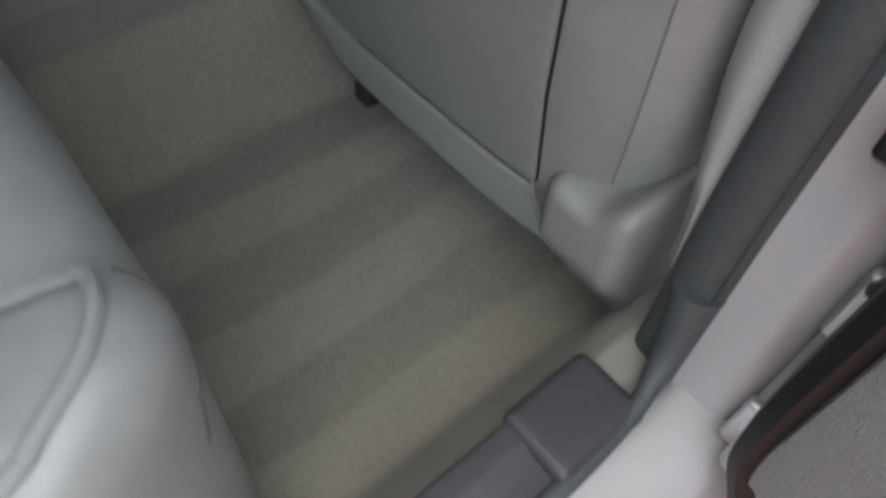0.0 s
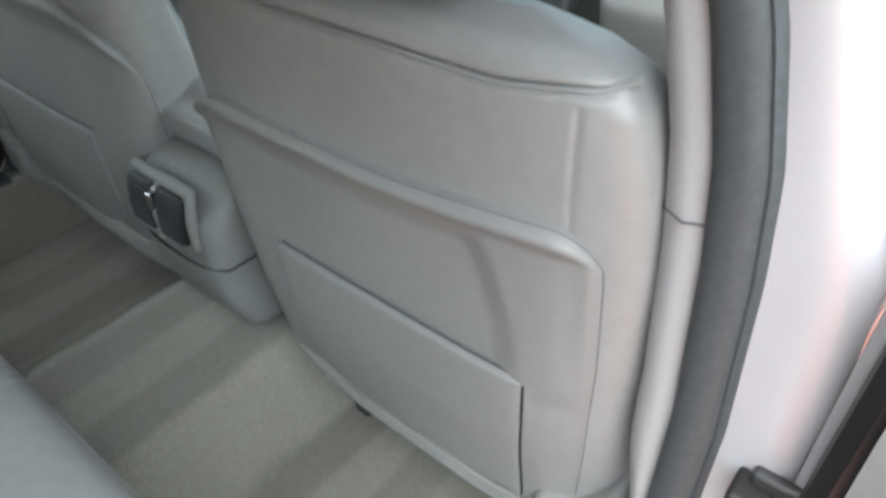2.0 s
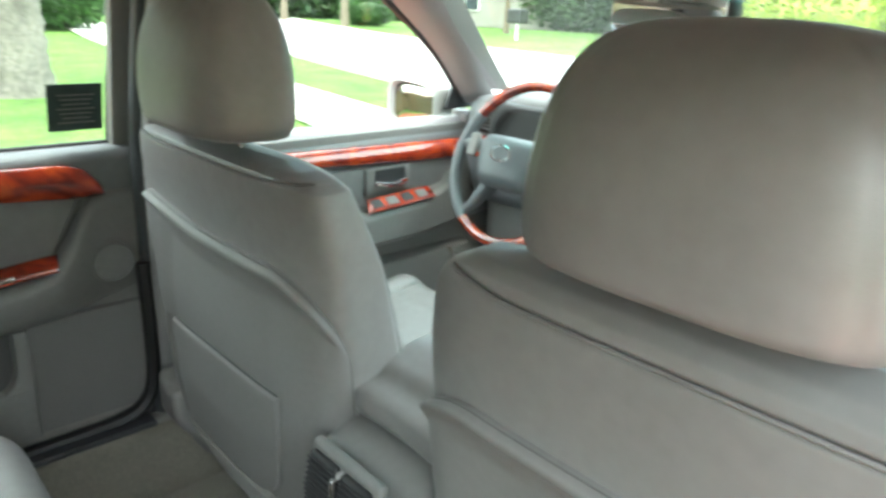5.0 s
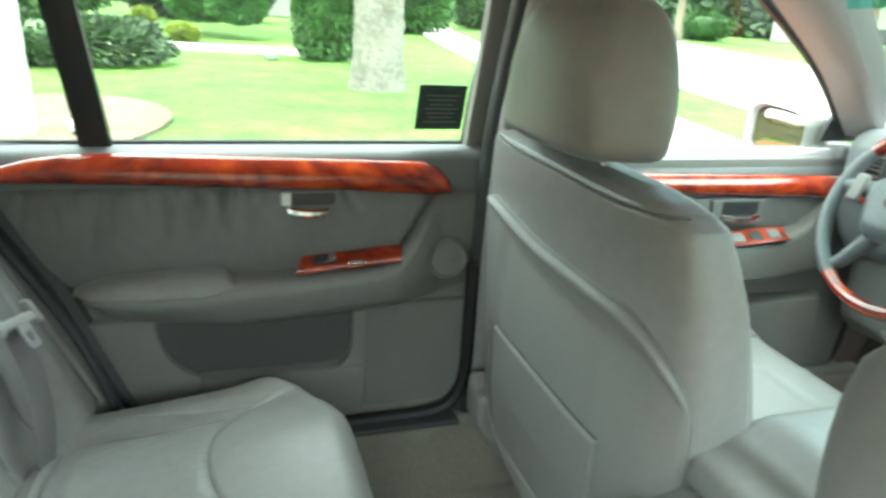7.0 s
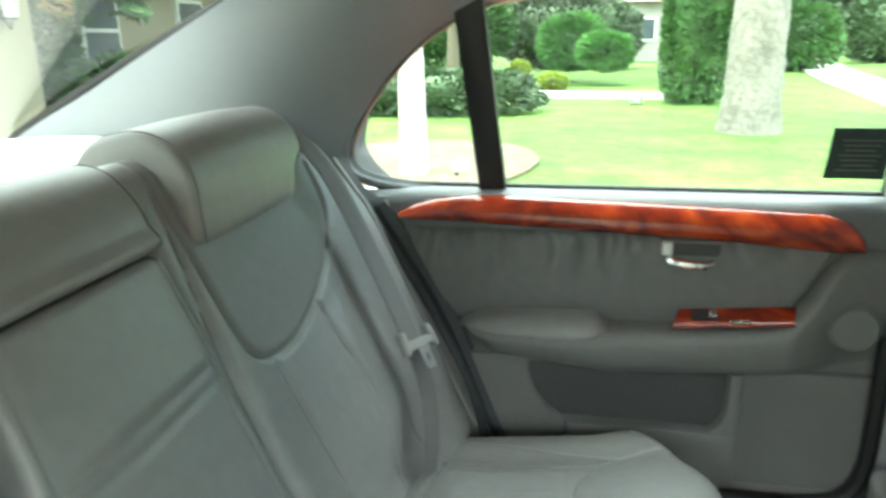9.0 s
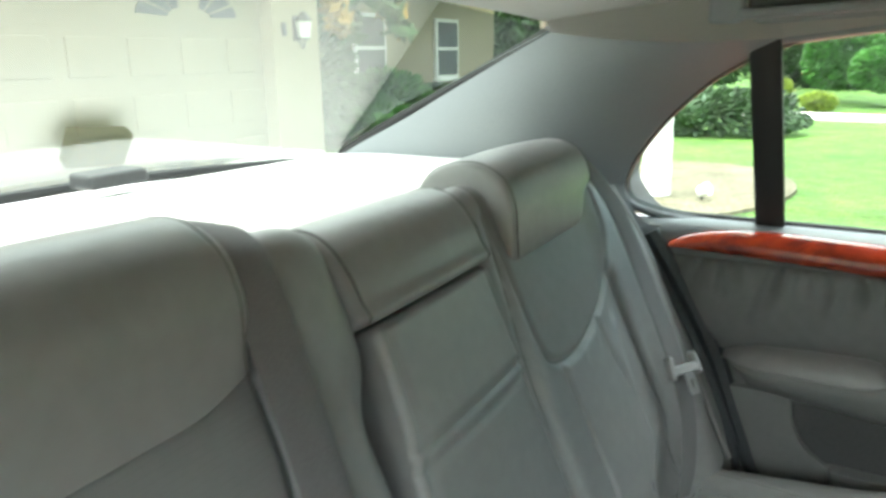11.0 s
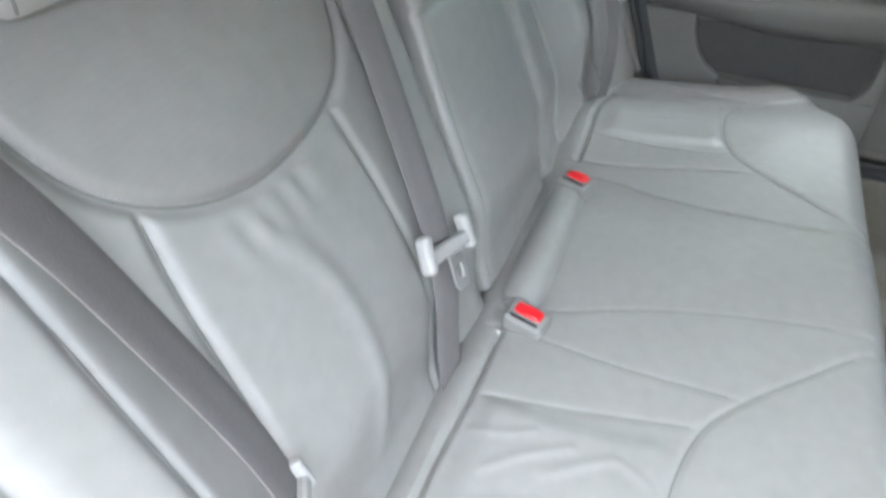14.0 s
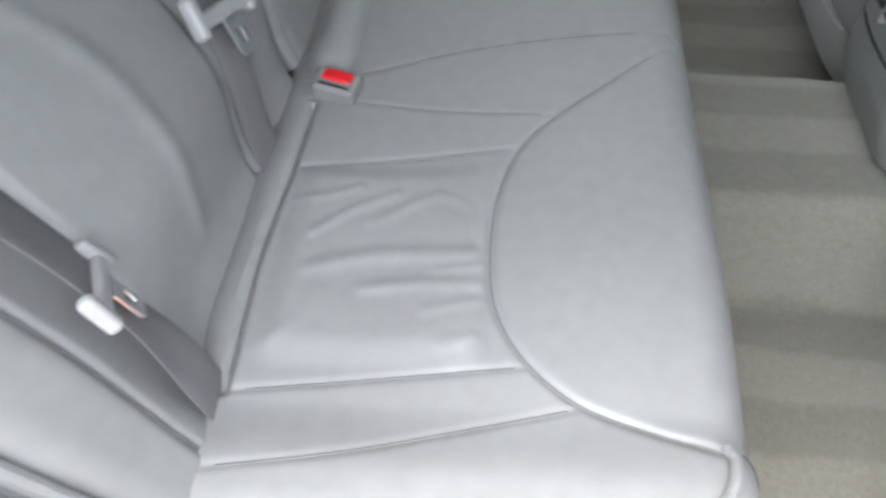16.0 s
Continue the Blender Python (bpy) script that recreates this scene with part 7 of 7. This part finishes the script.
made("case", rbox(0.4, 0.3, 0.3, 0.08, 0.1, lambda P: P + np.array([-20.5, 23.5, GZ0 + 1.0])), DARK, box)

# woods along the horizon
rs = np.random.default_rng(77)
q = rs.uniform(radians(60), radians(215), 26000)
far = 62 + rs.uniform(-3, 3, len(q))
high = 5.5 + 2.2 * np.sin(9 * q) + 1.4 * np.sin(23 * q + 1) + 0.8 * np.sin(61 * q)
woods = np.stack([far * np.cos(q), far * np.sin(q), GZ0 + high * rs.uniform(0, 1, len(q)) ** 0.8], 1)
back = np.linspace(radians(58), radians(217), 120)
wall = np.stack([np.stack([65 * np.cos(back), 65 * np.sin(back), np.full_like(back, GZ0 - 0.2)], 1), np.stack([65 * np.cos(back), 65 * np.sin(back), GZ0 + 4.2 + 2.2 * np.sin(9 * back) + 1.4 * np.sin(23 * back + 1)], 1)])
tagged(made("distant_woods", joined(leaves(woods, 0.5, seed=78), sheet(wall, (0, 0, -0.1))), LEAF_DARK, smooth=180), "dark line of leafy trees along the horizon", "woods", kind="stuff")

# ---- houses ----


def far_house(at, size, turn, wall, label):
    ob = thing("house", at, label, "house", "neighbouring houses")
    w, d, h = size
    R = np.array(Euler((0, 0, radians(turn))).to_matrix())
    L = lambda P: np.asarray(P) @ R.T + np.array(at)  # noqa: E731
    made("wall", rbox(w, d, h / 2, 0.05, 3.0, lambda P: L(P + np.array([0, 0, h / 2]))), wall, ob)
    roof = np.array([(-w - 0.5, -d - 0.5, h), (w + 0.5, -d - 0.5, h), (w + 0.5, d + 0.5, h), (-w - 0.5, d + 0.5, h), (-w * 0.55, 0, h + 1.8), (w * 0.55, 0, h + 1.8)])
    made("roof", (L(roof), [(0, 1, 5, 4), (2, 3, 4, 5), (1, 2, 5), (3, 0, 4), (3, 2, 1, 0)]), ROOF, ob, smooth=10)
    for k in range(3):
        x = -w * 0.6 + k * w * 0.6
        win = made("window", rbox(0.6, 0.05, 0.6, 0.03, 1, lambda P: L(P + np.array([x, -d - 0.03, h * 0.55]))), WHITE, ob)
        made("pane", rbox(0.5, 0.02, 0.5, 0.01, 1, lambda P: L(P + np.array([x, -d - 0.08, h * 0.55]))), PANE, win)
    return ob


far_house((-44, 3, GZ0), (7, 5, 3), 90, DULL, "low grey neighbour house with hipped roof")
far_house((-34, 44, GZ0), (9, 5, 3), 20, DULL, "low house across the street")
# Never in view: added to block low light from the open-door side.
far_house((13.5, 0.5, GZ0), (9, 4.5, 3.2), 90, DULL, "unseen grey house added to block low light")
far_house((-8, 52, GZ0), (9, 5, 3), 0, DULL, "low house across the street")

house = thing("own_house", (-4, -9, GZ0), "cream stucco house with a garage wing", "house")
HY = -6.0
TOP = GZ0 + 2.9
DOOR_L, DOOR_R, DOOR_T = -5.65, -0.75, GZ0 + 2.13


def block(lo, hi, r=0.01):
    lo, hi = np.array(lo, float), np.array(hi, float)
    return rbox(*((hi - lo) / 2), r, 1.5, lambda P: P + (lo + hi) / 2)


made("garage_wall", block((-6.45, HY - 0.3, GZ0), (DOOR_L, HY, TOP)), STUCCO, house)
made("garage_wall", block((DOOR_R, HY - 0.3, GZ0), (4.2, HY, TOP)), STUCCO, house)
made("garage_lintel", block((DOOR_L, HY - 0.3, DOOR_T), (DOOR_R, HY, TOP)), STUCCO, house)
made("garage_side_wall", block((-6.45, HY - 2.2, GZ0), (-6.15, HY - 0.3, TOP)), STUCCO, house)
made("wing_wall", block((-16.0, HY - 2.5, GZ0), (-6.45, HY - 2.2, TOP)), STUCCO, house)
made("rear_wall", block((-16.0, HY - 9, GZ0), (4.2, HY - 8.7, TOP)), STUCCO, house)
made("end_wall", block((3.9, HY - 8.7, GZ0), (4.2, HY - 0.3, TOP)), STUCCO, house)
roof = np.array([(-16.6, HY - 9.6, TOP), (4.8, HY - 9.6, TOP), (4.8, HY + 0.5, TOP), (-16.6, HY - 1.7, TOP), (-12, HY - 5, TOP + 2.0), (0, HY - 4.5, TOP + 2.2)])
made("roof", (roof, [(0, 1, 5, 4), (1, 2, 5), (2, 3, 4, 5), (3, 0, 4), (0, 3, 2, 1)]), ROOF, house, smooth=10)
gdoor = made("garage_door", block((DOOR_L, HY - 0.22, GZ0), (DOOR_R, HY - 0.18, DOOR_T)), GARAGE, house, "cream sectional garage door")
cols, rows = 8, 4
cw, rh = (DOOR_R - DOOR_L) / cols, 2.13 / rows
for i in range(cols):
    for j in range(rows - 1):
        x0, z0 = DOOR_L + i * cw, GZ0 + j * rh
        made("panel", block((x0 + 0.07, HY - 0.19, z0 + 0.09), (x0 + cw - 0.07, HY - 0.168, z0 + rh - 0.09), 0.010), GARAGE, gdoor)
for j in range(1, rows):
    made("section_joint", block((DOOR_L, HY - 0.185, GZ0 + j * rh - 0.006), (DOOR_R, HY - 0.176, GZ0 + j * rh + 0.006), 0.002), material("door joint", (0.3, 0.26, 0.18), 0.8, grain=[(20, 1.1, 0.9)]), gdoor)
for cx in (DOOR_L + 1.0, DOOR_R - 1.0):
    for s in (-1, 1):
        for k in range(3):
            a0, a1 = radians(4 + 29 * k), radians(28 + 29 * k)
            p = [(cx + s * (0.12 + 0.52 * r * math.cos(q)), HY - 0.172, GZ0 + 3 * rh + 0.11 + 0.29 * r * math.sin(q)) for r, q in ((0.3, a0), (1, a0), (1, (a0 + a1) / 2), (1, a1), (0.3, a1))]
            v = np.array(p + [(x, y - 0.012, z) for x, y, z in p])
            made("fan_pane", (v, [(0, 1, 2, 3, 4), (9, 8, 7, 6, 5)] + [(m, m + 5, (m + 1) % 5 + 5, (m + 1) % 5) for m in range(5)]), PANE, gdoor, "fan-shaped window pane")
lamp = thing("wall_lantern", (-6.02, HY + 0.05, GZ0 + 1.6), "black wall lantern beside the garage door", "lantern")
made("back_plate", block((-6.08, HY, GZ0 + 1.50), (-5.98, HY + 0.02, GZ0 + 1.78), 0.008), BLACK, lamp)
made("cage", loft([[(-6.03 + r * math.cos(q), HY + 0.13 + r * math.sin(q), z) for q in np.linspace(0, 2 * math.pi, 6, endpoint=False)] for z, r in ((GZ0 + 1.50, 0.04), (GZ0 + 1.52, 0.06), (GZ0 + 1.72, 0.09), (GZ0 + 1.73, 0.10), (GZ0 + 1.82, 0.02))]), BLACK, lamp)
made("glass", loft([[(-6.03 + r * math.cos(q), HY + 0.13 + r * math.sin(q), z) for q in np.linspace(0, 2 * math.pi, 6, endpoint=False)] for z, r in ((GZ0 + 1.53, 0.064), (GZ0 + 1.71, 0.092))]), LAMPLENS, lamp)
made("bracket", tube(spline([(-6.03, HY + 0.02, GZ0 + 1.55), (-6.03, HY + 0.10, GZ0 + 1.42), (-6.03, HY + 0.13, GZ0 + 1.50)]), 0.012), BLACK, lamp)
sign = thing("house_sign", (-5.82, HY + 0.01, GZ0 + 1.62), "small dark plate on the garage pier", "sign")
made("plate", block((-5.86, HY + 0.001, GZ0 + 1.55), (-5.79, HY + 0.02, GZ0 + 1.70), 0.005), DARK, sign)
for x, z in ((-10.58, 0.52), (-13.5, 0.52)):
    wn_ = made("window", block((x - 0.5, HY - 2.2, z), (x + 0.5, HY - 2.13, z + 1.25), 0.01), WHITE, house, "white framed sash window")
    made("pane", block((x - 0.43, HY - 2.14, z + 0.07), (x + 0.43, HY - 2.12, z + 0.60), 0.003), PANE, wn_)
    made("pane", block((x - 0.43, HY - 2.14, z + 0.66), (x + 0.43, HY - 2.12, z + 1.18), 0.003), PANE, wn_)
    made("sill", block((x - 0.56, HY - 2.2, z - 0.06), (x + 0.56, HY - 2.06, z), 0.01), WHITE, wn_)
bush("house_shrub", (-7.6, HY - 1.3, GZ0), (0.8, 0.8, 1.1), LEAF, "leafy shrub beside the garage wall", "shrub", 4000, 0.08, 2.0, 61)
bush("house_shrub", (-9.6, HY - 1.2, GZ0), (0.9, 0.7, 0.55), LEAF_BRIGHT, "low green shrub under the house window", "shrub", 3000, 0.07, 2.2, 62)
bush("house_shrub", (-8.6, HY - 0.6, GZ0), (0.8, 0.6, 0.3), LEAF_BRIGHT, "low green shrub under the house window", "shrub", 2000, 0.06, 2.2, 63)
areca = thing("areca_palm", (-8.2, HY - 1.6, GZ0), "palm with yellowing fronds beside the house", "palm tree")
made("trunk", trunk_mesh([(-8.2, HY - 1.6, GZ0), (-8.25, HY - 1.55, 1.0), (-8.2, HY - 1.5, 1.7)], [0.09, 0.07, 0.06], 10, 0.03), BARK, areca)
rng = np.random.default_rng(71)
for k in range(9):
    q = k * 2.4
    tip = np.array([math.cos(q), math.sin(q), 0])
    spine = spline([np.array([-8.2, HY - 1.5, 1.7]) + tip * r + np.array([0, 0, h]) for r, h in ((0, 0), (0.5, 0.35), (1.0, 0.25), (1.4, -0.35))])
    pts = np.repeat(spine, 8, axis=0) + rng.normal(size=(len(spine) * 8, 3)) * 0.07
    made("frond", leaves(pts, 0.16, seed=80 + k), FROND if k % 2 else LEAF, areca, smooth=180)

# pavers beside the car
rng = random.Random(5)
top = [(-0.092, -0.042), (0.092, -0.042), (0.092, 0.042), (-0.092, 0.042)]
rim = [(-0.098, -0.048), (0.098, -0.048), (0.098, 0.048), (-0.098, 0.048)]
bm = (np.array([(x, y, -0.03) for x, y in rim] + [(x, y, 0.025) for x, y in rim] + [(x, y, 0.03) for x, y in top]), [(8, 9, 10, 11)] + [(a, (a + 1) % 4, (a + 1) % 4 + 4, a + 4) for a in range(4)] + [(a + 4, (a + 1) % 4 + 4, (a + 1) % 4 + 8, a + 8) for a in range(4)])
brick_mesh = None
k = 0
for i in range(9):
    for j in range(30):
        x, y = 0.95 + i * 0.205 + (0.1 if j % 2 else 0), -0.9 + j * 0.105
        if brick_mesh is None:
            first = made("brick", bm, BRICK, drive)
            brick_mesh = first.data
            ob = first
        else:
            ob = new("brick", brick_mesh)
            ob.parent = drive
        ob.location = (x, y, GZ0 - 0.032 + rng.uniform(-0.003, 0.003))
        ob.rotation_euler = (rng.uniform(-0.01, 0.01), rng.uniform(-0.01, 0.01), rng.uniform(-0.015, 0.015))

# the other pavers of the driveway, laid as one sheet of bricks
BRICKS = BRICK.copy()
BRICKS.name = "red paver bricks laid far"
nb = BRICKS.node_tree.nodes
geo = nb.new("ShaderNodeNewGeometry")
old = next(q for q in nb if q.type == "OBJECT_INFO")
BRICKS.node_tree.links.new(geo.outputs["Random Per Island"], old.outputs["Random"].links[0].to_socket)
nb.remove(old)
cells = [(0.95 + i * 0.205 + (0.1 if j % 2 else 0), -0.9 + j * 0.105) for i in range(-22, 12) for j in range(-48, 70) if not (0 <= i < 9 and 0 <= j < 30)]
cells = np.array([c for c in cells if c[0] < 3.25 and c[1] < 6.4])
rs = np.random.default_rng(8)
lift = np.stack([cells[:, 0], cells[:, 1], GZ0 - 0.032 + rs.uniform(-0.003, 0.003, len(cells))], 1)
pv = (bm[0][None] + lift[:, None]).reshape(-1, 3)
pf = [tuple(q + 12 * k for q in face) for k in range(len(cells)) for face in bm[1]]
rest = made("laid_bricks", (pv, pf), BRICKS, drive)
tagged(rest, "red pavers of the wider driveway", kind="stuff")
